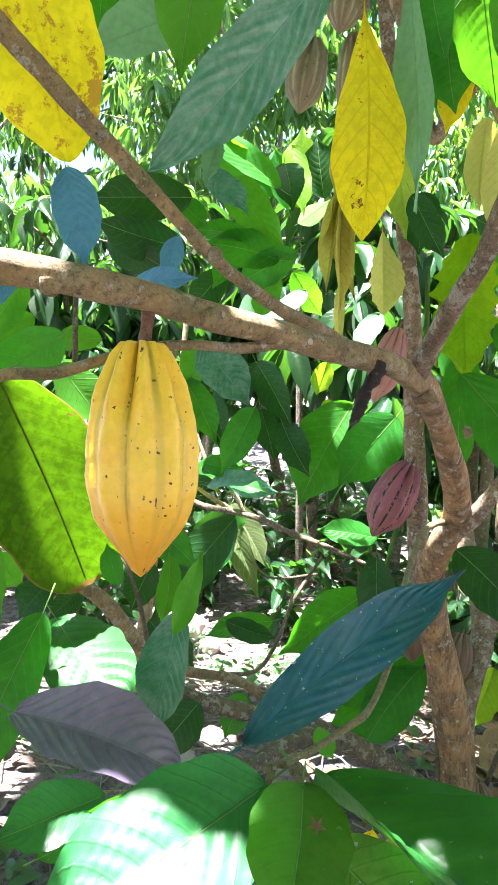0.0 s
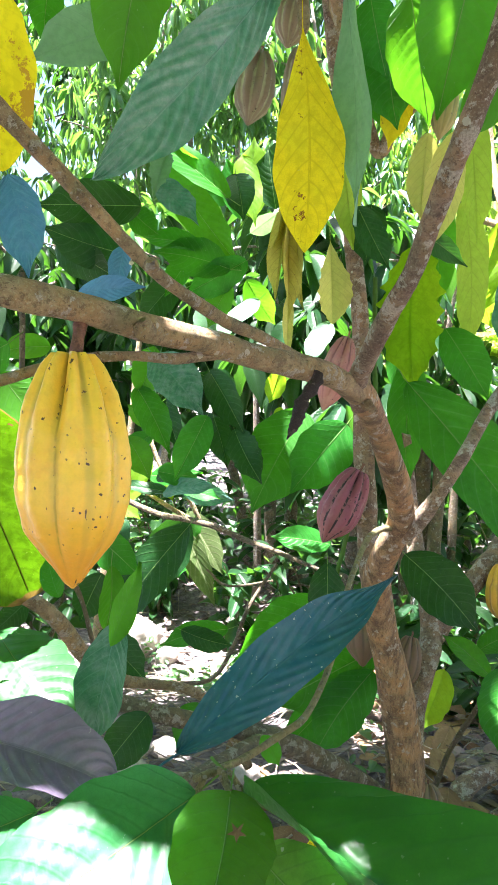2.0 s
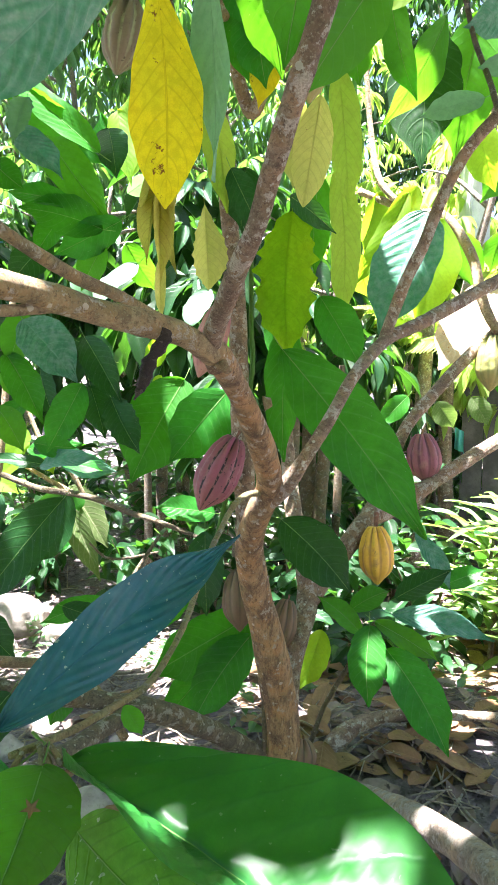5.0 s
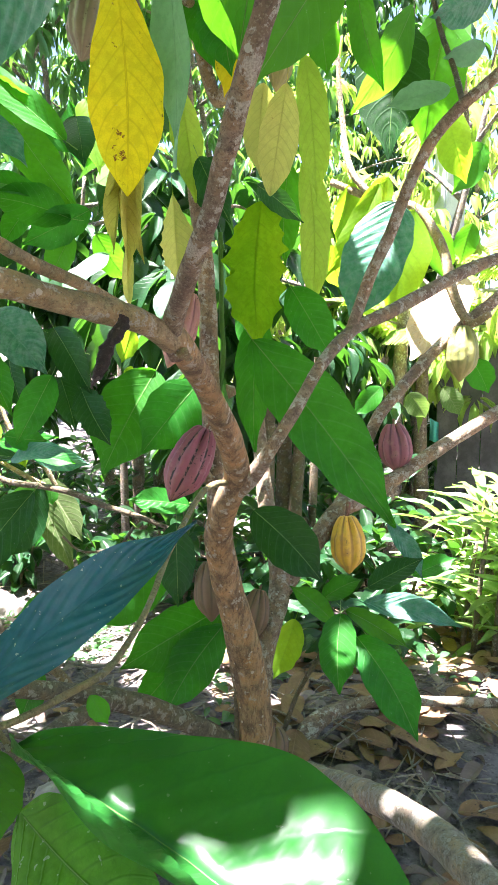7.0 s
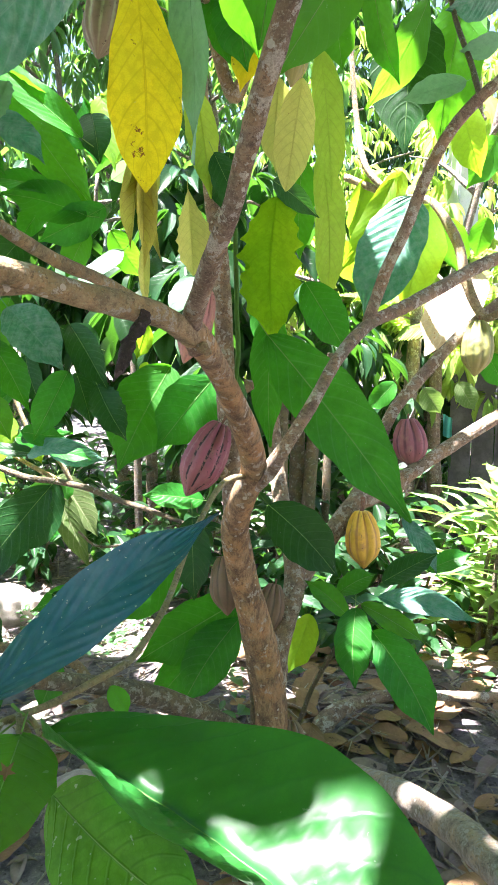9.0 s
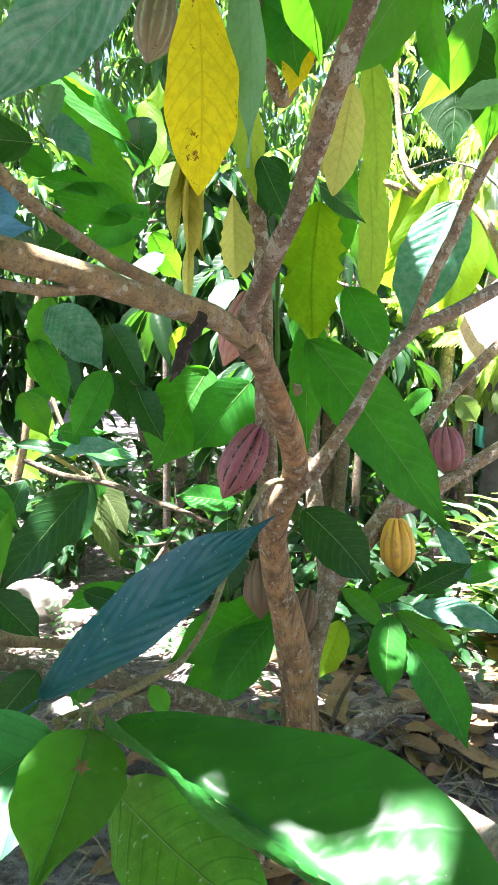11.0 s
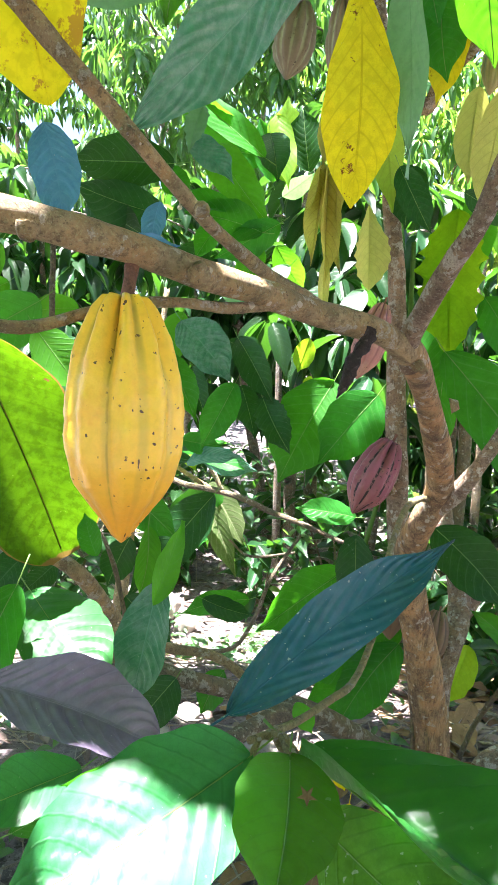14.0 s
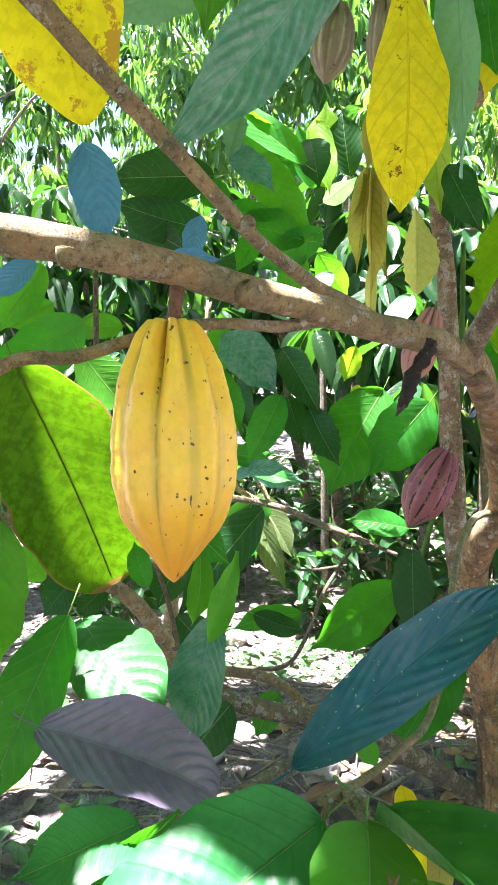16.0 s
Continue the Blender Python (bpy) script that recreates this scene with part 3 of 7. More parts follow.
def cacao_leaf(tree, base, tip, width, face, mat, droop=0.15, fold=0.2, blunt=False, jag=0.0, peak=0.84, full=0.66):
    """One leaf of a tree from its stalk to its tip, its upper side towards face."""
    LEAF_COUNT[0] += 1
    a, b, up = Vector(base), Vector(tip), Vector(face)
    along = (b - a)
    length = along.length
    along.normalize()
    up = (up - along * up.dot(along)).normalized()
    turn = np.array(Matrix((along, up.cross(along), up)).transposed())
    near = length > 0.09
    if width > 0.5 * length and not blunt:
        width = 0.5 * length + 0.6 * (width - 0.5 * length)
    rows, cols = (121, 33) if mat in (LEAF_DUSTY_DARK, LEAF_SHEEN, LEAF_SKY_REFLECTING, LEAF_TEAL, LEAF_BROWN) and near else (81, 17) if near else (26, 9)
    verts, faces, uv = leaf_shape(length, width, droop, fold, LEAF_COUNT[0], rows, cols, 0.0038 if mat == LEAF_TEAL else 0.0085 if mat in (LEAF_BROWN, LEAF_GLOSS) else 0.0055 if mat in (LEAF_DUSTY_DARK, LEAF_SHEEN, LEAF_SKY_REFLECTING) else 0.002 if blunt or jag or mat in (LEAF_YELLOW, LEAF_PALE, LEAF_PALE_GREEN) else 0.005, 1.0, blunt, jag, peak, full)
    # the chord from stalk to tip keeps its given ends
    last = verts[(rows - 1) * cols + cols // 2]
    verts[:, 1] -= last[1] * verts[:, 0] / length
    verts[:, 2] -= last[2] * verts[:, 0] / length
    leaf = mesh_object("leaf", verts @ turn.T + np.array(a), faces, mat, tree, uv=uv)
    if near:
        mid = [verts[i * cols + cols // 2] @ turn.T + np.array(a) for i in range(0, rows - 2, 4 if rows < 100 else 6)]
        stalk = mid[0] - np.array(along) * min(0.035, 0.15 * length) + np.array((0, 0, 0.004))
        low = np.array(up) * 0.0003
        thick = 0.0005 if mat in (LEAF_SERRATE, LEAF_YELLOW, LEAF_PALE, LEAF_PALE_GREEN, LEAF_BACKLIT) else min(0.0011, 0.004 * length)
        line = [(*stalk, thick * 1.15)] + [(*(m - low), thick * (1 - 0.85 * k / len(mid))) for k, m in enumerate(mid)]
        tv, tf = tube(line, 2, 6, 0.05, 60.0)
        mesh_object("midrib", tv, tf, MIDRIB if mat in (LEAF_MID, LEAF_GLOSS, LEAF_LIGHT, LEAF_DEEP, LEAF_DARK, LEAF_DOTTED) else mat, leaf)
    return leaf


MIDRIB = leaf_material("midrib", (0.2, 0.36, 0.1), (0.2, 0.36, 0.1), (0.3, 0.5, 0.08), 0.3, 0.45)


_AT = np.array((0, 0.04, 0.1, 0.19, 0.32, 0.42, 0.52, 0.62, 0.69, 0.76, 0.82, 0.87, 0.91, 0.955, 0.985, 1))
_FULL = np.array((0.36, 0.5, 0.62, 0.78, 0.93, 0.985, 1, 0.975, 0.92, 0.8, 0.64, 0.47, 0.33, 0.21, 0.13, 0.01))
POD_AT = np.linspace(0, 1, 61)
POD_FULL = np.interp(POD_AT, _AT, _FULL)
POD_FULL[1:-1] = 0.25 * POD_FULL[:-2] + 0.5 * POD_FULL[1:-1] + 0.25 * POD_FULL[2:]
POD_FULL[1:-1] = 0.25 * POD_FULL[:-2] + 0.5 * POD_FULL[1:-1] + 0.25 * POD_FULL[2:]


def cacao_pod(top, tip, width, mat, label, stalk=None, detail=2, ridge=1.0):
    """A ridged cacao pod from its shoulder to its pointed tip, with its stalk."""
    a, b = Vector(top), Vector(tip)
    axis = (b - a).normalized()
    side = axis.cross(Vector((0, 1, 0))).normalized()
    front = axis.cross(side)
    length = (b - a).length
    rows, cols = (90, 120) if detail == 2 else (40, 60)
    pod = thing("cacao_pod", a, label, "cacao pod", "cacao pods on the tree")
    verts, uv = [], []
    for i in range(rows):
        w = i / (rows - 1)
        full = max(0.5 * width * float(np.interp(w, POD_AT, POD_FULL)), 0.0008)
        depth = ridge * (0.085 * math.sin(math.pi * min(1, w * 1.02)) ** 0.4 + 0.34 * max(0.0, 0.36 - w) / 0.36)
        sway = 0.012 * length * math.sin(2.2 * w)
        for k in range(cols):
            t = k / cols
            turn = t - 0.026
            lobes = 0.6 * math.cos(2 * math.pi * 10 * turn) + 0.4 * math.cos(2 * math.pi * 5 * turn + 0.5 * math.pi)
            at = a + axis * (w * length)
            way = side * math.cos(2 * math.pi * t) + front * math.sin(2 * math.pi * t)
            crease = math.exp(-((t - 0.276) / 0.008) ** 2) * 0.55 * min(1.0, max(0.0, (0.9 - w) * 5)) if detail == 2 else 0.0
            lump = 0.035 * noise.noise((at + way * full) * 70) + 0.012 * noise.noise((at + way * full) * 190)
            verts.append(tuple(at + way * full * (1 + depth * (lobes - 0.3 - crease) + lump * ridge) + side * sway))
            uv.append((t, w))
    faces = grid_faces(rows, cols, True)
    faces += [tuple(range(cols - 1, -1, -1)), tuple((rows - 1) * cols + k for k in range(cols))]
    mesh_object("husk", verts, faces, mat, pod, uv=uv)
    end = Vector(stalk) if stalk else a - axis * 0.1 * length
    mid = (a + end) / 2 + Vector((0.001, 0, 0))
    r = 0.032 * width if not stalk else 0.055 * width
    tv, tf = tube([(*(a + axis * 0.05 * length), r * 1.5), (*(a + axis * 0.01), r * 1.3), (*mid, r), (*end, r * 1.25)], 4, 10, 0.1, 80.0)
    mesh_object("stalk", tv, tf, STALK, pod, "reddish brown stalk")
    return pod


STALK = bark_material("pod_stalk", (0.34, 0.16, 0.10), (0.2, 0.09, 0.06), (0.4, 0.3, 0.2), 0.1)


# ---- ground ----
def fall(x, y):
    """The height of the ground: level about the trunk, falling away behind and to the side of it."""
    s = min(1.0, max(0.0, (y - 1.45 + 0.35 * max(0.0, x - 0.4)) / 1.9))
    s = s * s * (3 - 2 * s)
    return -0.34 * s


def height(x, y):
    p = Vector((x, y, 0))
    rough = 0.035 * noise.noise(p * 1.7) + 0.012 * noise.noise(p * 7) + 0.006 * noise.noise(p * 23)
    far = max(0.0, math.hypot(x, y) - 7.0)
    return fall(x, y) + rough + 0.10 * far if far < 40 else fall(x, y) + 4.0


def build_ground():
    near = np.arange(-2.5, 7.01, 0.05)
    ax = np.concatenate([-np.geomspace(400, 3.2, 22), np.arange(-3.0, 4.51, 0.06), np.geomspace(4.7, 400, 22)])
    ay = np.concatenate([-np.geomspace(400, 2.7, 18), near, np.geomspace(7.2, 500, 26)])
    verts = [(x, y, height(x, y)) for y in ay for x in ax]
    ob = mesh_object("ground", verts, grid_faces(len(ay), len(ax)), SOIL)
    tagged(ob, "bare grey-brown soil with crumbs, twigs and patches of moss", "ground", kind="structure")


build_ground()

# ---- the trees ----
tree = thing("cacao_tree", (0.5, 1.45, 0), "mottled brown cacao tree with forked limbs and broad green leaves", "tree")
tree_behind = thing("cacao_tree", (-0.55, 2.6, -0.3), "young cacao tree with a thin dark limb and drooping leaves", "tree")

# <placed>

# the cacao tree: trunk and limbs
limb(tree, "trunk", [(0.469, 1.326, -0.022, 0.0511), (0.460, 1.331, 0.077, 0.0445), (0.456, 1.335, 0.188, 0.0418), (0.438, 1.322, 0.294, 0.0397), (0.408, 1.293, 0.418, 0.0349), (0.374, 1.255, 0.537, 0.0312), (0.348, 1.192, 0.642, 0.0272), (0.348, 1.119, 0.721, 0.0255), (0.359, 1.082, 0.775, 0.0246), (0.335, 1.013, 0.837, 0.0220), (0.297, 0.937, 0.901, 0.0193), (0.257, 0.860, 0.955, 0.0176), (0.220, 0.791, 0.997, 0.0173), (0.201, 0.773, 1.017, 0.0161)], mat=BARK_TRUNK)
limb(tree, "limb", [(0.207, 0.774, 1.001, 0.0129), (0.174, 0.745, 1.022, 0.0144), (0.130, 0.718, 1.034, 0.0144), (0.076, 0.681, 1.043, 0.0140), (0.020, 0.629, 1.055, 0.0133), (-0.038, 0.576, 1.064, 0.0129), (-0.083, 0.545, 1.076, 0.0132), (-0.123, 0.518, 1.082, 0.0132), (-0.161, 0.496, 1.088, 0.0133), (-0.197, 0.480, 1.092, 0.0136), (-0.238, 0.458, 1.098, 0.0135), (-0.294, 0.441, 1.112, 0.0133)])
limb(tree, "limb", [(0.210, 1.030, 1.040, 0.0071), (0.143, 0.979, 1.070, 0.0081), (0.097, 0.928, 1.088, 0.0086), (0.050, 0.856, 1.099, 0.0088), (0.010, 0.775, 1.113, 0.0080), (-0.028, 0.704, 1.131, 0.0071), (-0.059, 0.660, 1.156, 0.0073), (-0.092, 0.641, 1.189, 0.0075), (-0.127, 0.623, 1.224, 0.0083), (-0.155, 0.609, 1.251, 0.0087), (-0.182, 0.595, 1.279, 0.0092), (-0.212, 0.581, 1.309, 0.0096), (-0.266, 0.565, 1.372, 0.0098)])
limb(tree, "limb", [(0.216, 0.791, 0.986, 0.0124), (0.205, 0.771, 1.014, 0.0126), (0.210, 0.728, 1.051, 0.0118), (0.218, 0.679, 1.088, 0.0111), (0.225, 0.620, 1.123, 0.0100), (0.231, 0.587, 1.162, 0.0099), (0.237, 0.554, 1.200, 0.0101), (0.244, 0.526, 1.234, 0.0099), (0.252, 0.507, 1.268, 0.0099), (0.262, 0.491, 1.321, 0.0098)], mat=BARK_GREY)
limb(tree, "limb", [(0.353, 1.109, 0.733, 0.0167), (0.382, 1.066, 0.777, 0.0162), (0.412, 1.035, 0.836, 0.0122), (0.459, 1.052, 0.897, 0.0116), (0.528, 1.108, 0.976, 0.0118), (0.624, 1.186, 1.043, 0.0131), (0.719, 1.230, 1.080, 0.0142), (0.838, 1.280, 1.132, 0.0150), (0.979, 1.327, 1.194, 0.0147), (1.163, 1.372, 1.252, 0.0144)], mat=BARK_GREY)
limb(tree, "limb", [(0.614, 1.187, 1.031, 0.0109), (0.634, 1.189, 1.082, 0.0118), (0.658, 1.182, 1.154, 0.0117), (0.692, 1.173, 1.230, 0.0116), (0.718, 1.157, 1.313, 0.0114), (0.744, 1.128, 1.384, 0.0111), (0.779, 1.095, 1.436, 0.0109), (0.825, 1.059, 1.480, 0.0106), (0.896, 1.009, 1.549, 0.0102)], mat=BARK_GREY)
limb(tree, "twig", [(0.347, 1.083, 0.765, 0.0055), (0.315, 1.050, 0.771, 0.0058), (0.281, 1.006, 0.764, 0.0051), (0.238, 0.910, 0.743, 0.0046), (0.202, 0.813, 0.727, 0.0041), (0.170, 0.715, 0.707, 0.0040), (0.145, 0.647, 0.697, 0.0036), (0.114, 0.581, 0.691, 0.0035), (0.085, 0.537, 0.698, 0.0033), (0.051, 0.484, 0.710, 0.0030), (0.027, 0.450, 0.721, 0.0029), (0.011, 0.434, 0.725, 0.0025)], mat=BARK_OLIVE)
limb(tree, "trunk", [(0.410, 1.398, 0.430, 0.0236), (0.416, 1.471, 0.519, 0.0270), (0.410, 1.506, 0.625, 0.0260), (0.408, 1.521, 0.737, 0.0260), (0.404, 1.537, 0.849, 0.0248), (0.400, 1.543, 0.976, 0.0234), (0.398, 1.549, 1.100, 0.0221), (0.393, 1.556, 1.223, 0.0207), (0.379, 1.565, 1.344, 0.0194), (0.361, 1.570, 1.515, 0.0180), (0.348, 1.574, 1.681, 0.0177), (0.333, 1.598, 1.841, 0.0177), (0.323, 1.621, 2.000, 0.0177)], mat=BARK_GREY)
limb(tree, "trunk", [(0.485, 1.380, 0.188, 0.0276), (0.498, 1.407, 0.260, 0.0280), (0.530, 1.439, 0.330, 0.0273), (0.565, 1.481, 0.400, 0.0268), (0.580, 1.549, 0.475, 0.0251), (0.579, 1.632, 0.555, 0.0234), (0.581, 1.697, 0.654, 0.0212), (0.587, 1.765, 0.793, 0.0189), (0.594, 1.840, 0.990, 0.0165)], mat=BARK_GREY)
limb(tree, "limb", [(0.588, 1.515, 0.385, 0.0189), (0.650, 1.569, 0.440, 0.0248), (0.711, 1.593, 0.500, 0.0266), (0.786, 1.615, 0.570, 0.0257), (0.873, 1.638, 0.592, 0.0235), (0.981, 1.660, 0.644, 0.0212), (1.119, 1.677, 0.717, 0.0202), (1.305, 1.696, 0.809, 0.0207), (1.509, 1.709, 0.896, 0.0213)], mat=BARK_GREY)
limb(tree, "limb", [(0.777, 1.627, 0.568, 0.0171), (0.848, 1.681, 0.635, 0.0176), (0.914, 1.731, 0.744, 0.0181), (0.967, 1.749, 0.826, 0.0183), (1.069, 1.768, 0.927, 0.0185), (1.191, 1.784, 1.039, 0.0189), (1.348, 1.782, 1.159, 0.0190), (1.524, 1.758, 1.304, 0.0190)], mat=BARK_GREY)
limb(tree, "limb", [(0.517, 1.384, 0.034, 0.0348), (0.591, 1.405, 0.017, 0.0286), (0.650, 1.442, 0.047, 0.0250), (0.726, 1.455, 0.071, 0.0195), (0.810, 1.429, 0.095, 0.0149), (0.919, 1.391, 0.100, 0.0133), (1.097, 1.351, 0.092, 0.0133), (1.268, 1.330, 0.076, 0.0135)], mat=BARK_GREY)
limb(tree, "limb", [(0.448, 1.340, 0.051, 0.0194), (0.390, 1.321, 0.115, 0.0207), (0.306, 1.289, 0.189, 0.0226), (0.217, 1.257, 0.255, 0.0234), (0.135, 1.222, 0.309, 0.0224), (0.059, 1.183, 0.354, 0.0181), (-0.029, 1.148, 0.392, 0.0172), (-0.083, 1.123, 0.419, 0.0159), (-0.180, 1.081, 0.478, 0.0142), (-0.280, 1.040, 0.530, 0.0127)], mat=BARK_LOW)
limb(tree, "limb", [(0.146, 1.209, 0.314, 0.0173), (0.090, 1.152, 0.328, 0.0164), (0.041, 1.083, 0.344, 0.0145), (-0.019, 1.016, 0.353, 0.0127), (-0.093, 0.942, 0.362, 0.0116), (-0.171, 0.860, 0.386, 0.0103)], mat=BARK_LOW)
limb(tree, "limb", [(0.102, 1.292, 0.205, 0.0099), (0.036, 1.301, 0.329, 0.0099), (-0.031, 1.283, 0.387, 0.0097), (-0.108, 1.242, 0.420, 0.0104), (-0.169, 1.201, 0.452, 0.0137), (-0.207, 1.127, 0.530, 0.0145), (-0.233, 1.073, 0.607, 0.0137), (-0.260, 1.036, 0.655, 0.0132), (-0.296, 1.007, 0.693, 0.0120), (-0.359, 0.970, 0.759, 0.0108), (-0.420, 0.922, 0.814, 0.0096), (-0.487, 0.874, 0.865, 0.0084)])
limb(tree, "twig", [(0.045, 0.648, 1.046, 0.0060), (0.012, 0.628, 1.040, 0.0058), (-0.011, 0.610, 1.037, 0.0054), (-0.048, 0.578, 1.038, 0.0046), (-0.086, 0.555, 1.034, 0.0049), (-0.120, 0.543, 1.025, 0.0048), (-0.160, 0.529, 1.012, 0.0051), (-0.195, 0.517, 1.011, 0.0050), (-0.215, 0.505, 1.001, 0.0053), (-0.251, 0.490, 0.981, 0.0052)], mat=BARK)
limb(tree, "limb", [(0.546, 1.380, -0.104, 0.0212), (0.564, 1.288, 0.024, 0.0264), (0.558, 1.116, 0.125, 0.0267), (0.564, 0.969, 0.206, 0.0247), (0.564, 0.842, 0.269, 0.0237), (0.562, 0.724, 0.316, 0.0233), (0.551, 0.628, 0.350, 0.0222), (0.553, 0.525, 0.363, 0.0206)], mat=BARK_PALE)
limb(tree, "twig", [(0.563, 1.436, 0.041, 0.0065), (0.602, 1.439, 0.141, 0.0065), (0.647, 1.419, 0.236, 0.0064), (0.670, 1.384, 0.324, 0.0063), (0.682, 1.328, 0.395, 0.0060)])
limb(tree, "twig", [(0.305, 1.509, 0.444, 0.0056), (0.428, 1.559, 0.904, 0.0064), (0.439, 1.581, 1.103, 0.0064), (0.432, 1.556, 1.291, 0.0062)], mat=GREEN_STEM)
limb(tree, "twig", [(0.410, 1.311, 0.070, 0.0052), (0.415, 1.323, 0.173, 0.0059), (0.412, 1.329, 0.295, 0.0052)])
limb(tree, "twig", [(-0.383, 1.429, 1.269, 0.0056), (-0.384, 1.419, 1.157, 0.0063), (-0.386, 1.409, 1.045, 0.0063), (-0.389, 1.397, 0.908, 0.0063), (-0.364, 1.390, 0.821, 0.0063)])
limb(tree, "twig", [(-0.171, 0.968, 0.587, 0.0027), (-0.168, 1.017, 0.576, 0.0038), (-0.184, 1.023, 0.651, 0.0038), (-0.203, 1.028, 0.707, 0.0033)])
limb(tree, "twig", [(0.267, 1.272, 1.775, 0.0161), (0.312, 1.316, 1.696, 0.0134), (0.391, 1.402, 1.536, 0.0145), (0.417, 1.355, 1.568, 0.0151), (0.438, 1.256, 1.583, 0.0139), (0.492, 1.210, 1.630, 0.0134)])
limb(tree, "twig", [(0.169, 1.007, 1.614, 0.0093), (0.169, 0.982, 1.559, 0.0091), (0.164, 0.971, 1.537, 0.0049)])
limb(tree, "twig", [(1.285, 1.689, 1.120, 0.0119), (1.253, 1.746, 1.098, 0.0139), (1.234, 1.815, 1.199, 0.0161), (1.232, 1.887, 1.350, 0.0165), (1.182, 1.968, 1.481, 0.0150), (1.119, 2.092, 1.525, 0.0138), (0.989, 2.240, 1.622, 0.0123)])
limb(tree, "twig", [(1.101, 2.098, 1.534, 0.0118), (1.039, 2.179, 1.647, 0.0121), (1.033, 2.258, 1.846, 0.0103), (1.023, 2.297, 2.131, 0.0082), (1.028, 2.328, 2.376, 0.0082)])
limb(tree, "twig", [(0.808, 1.123, 1.464, 0.0054), (0.852, 1.230, 1.573, 0.0058), (0.883, 1.343, 1.705, 0.0056), (0.863, 1.362, 1.817, 0.0056)])
dead_stub(tree, (0.146, 0.7, 1.028), (0.108, 0.689, 0.953))
dead_stub(tree, (0.21, 0.778, 0.999), (0.227, 0.761, 0.982), 0.006, BARK)
knot(tree, (-0.032, 0.548, 1.064), (0.1, -0.8, 0.6), 0.007)
knot(tree, (-0.032, 0.644, 1.132), (0.3, -0.9, -0.2), 0.0055)
knot(tree, (0.305, 0.867, 0.939), (0.9, -0.3, 0.2), 0.007)
knot(tree, (0.368, 1.445, 0.71), (-0.3, -0.9, 0.1), 0.01)
knot(tree, (-0.148, 0.478, 1.07), (-0.1, -0.3, -0.9), 0.006)
knot(tree, (-0.098, 0.619, 1.194), (0.6, -0.6, 0.4), 0.005)
knot(tree, (-0.138, 0.602, 1.23), (-0.5, -0.8, -0.3), 0.005)
knot(tree, (0.375, 1.268, 0.482), (-0.7, -0.7, 0), 0.014)
knot(tree, (0.454, 1.308, 0.217), (0.2, -0.9, 0.1), 0.012)
flower_bud(tree, (-0.056, 0.671, 1.152), 0.015)
flower_bud(tree, (-0.046, 0.671, 1.156), 0.016)
limb(tree, "twig", [(0.239, 2.028, 0.446, 0.0054), (0.141, 1.960, 0.324, 0.0061), (0.091, 1.897, 0.225, 0.0059), (0.019, 1.835, 0.149, 0.0066), (-0.118, 1.779, 0.169, 0.0064)])
limb(tree, "twig", [(0.255, 2.317, 0.303, 0.0051), (0.085, 2.209, 0.320, 0.0049), (0.009, 2.211, 0.381, 0.0039)])
limb(tree, "twig", [(-0.169, 0.831, 0.769, 0.0014), (-0.158, 0.876, 0.709, 0.0015), (-0.156, 0.920, 0.644, 0.0020)])
dried_flower(tree, (0.0374, 0.3291, 0.7592), (0.05, -0.5, 0.85), 0.006)
limb(tree, "leaf_stalk", [(0.029, 0.450, 0.722, 0.0022), (0.026, 0.446, 0.721, 0.0028), (0.020, 0.438, 0.726, 0.0018), (0.014, 0.430, 0.719, 0.0026), (0.012, 0.427, 0.718, 0.0018)], mat=BARK_OLIVE)
limb(tree, "leaf_stalk", [(0.029, 0.450, 0.722, 0.0022), (0.030, 0.442, 0.724, 0.0028), (0.032, 0.424, 0.735, 0.0018), (0.035, 0.405, 0.735, 0.0026), (0.036, 0.399, 0.737, 0.0018)], mat=BARK_OLIVE)
limb(tree, "leaf_stalk", [(0.029, 0.450, 0.722, 0.0022), (0.031, 0.448, 0.720, 0.0028), (0.037, 0.442, 0.724, 0.0018), (0.044, 0.436, 0.715, 0.0026), (0.046, 0.434, 0.714, 0.0018)], mat=BARK_OLIVE)
limb(tree, "leaf_stalk", [(0.029, 0.450, 0.722, 0.0022), (0.033, 0.442, 0.717, 0.0028), (0.041, 0.424, 0.713, 0.0018), (0.050, 0.405, 0.697, 0.0026), (0.053, 0.399, 0.693, 0.0018)], mat=BARK_OLIVE)

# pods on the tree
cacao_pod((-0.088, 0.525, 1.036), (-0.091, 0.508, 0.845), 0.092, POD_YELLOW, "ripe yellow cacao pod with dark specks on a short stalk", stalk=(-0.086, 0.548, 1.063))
cacao_pod((0.371, 1.438, 0.825), (0.281, 1.428, 0.66), 0.097, POD_PURPLE, "purple-red cacao pod hanging on the stem", detail=1, ridge=1.4)
cacao_pod((0.35, 1.49, 1.135), (0.285, 1.462, 0.965), 0.074, POD_TAN, "purple-red cacao pod beside the branch fork", detail=1)
cacao_pod((0.153, 1.588, 1.826), (0.115, 1.553, 1.643), 0.093, POD_GREY, "grey-green cacao pod high on the stem", detail=1, ridge=1.7)
cacao_pod((0.2, 1.263, 1.668), (0.183, 1.249, 1.503), 0.054, POD_GREY, "grey-green cacao pod high on the stem", detail=1, ridge=1.7)
cacao_pod((0.24, 1.591, 1.969), (0.213, 1.579, 1.836), 0.080, POD_GREY, "grey-green cacao pod high on the stem", detail=1, ridge=1.7)
cacao_pod((0.522, 1.321, 1.656), (0.495, 1.311, 1.523), 0.053, POD_GREEN, "pale green cacao pod among the leaves", detail=1)
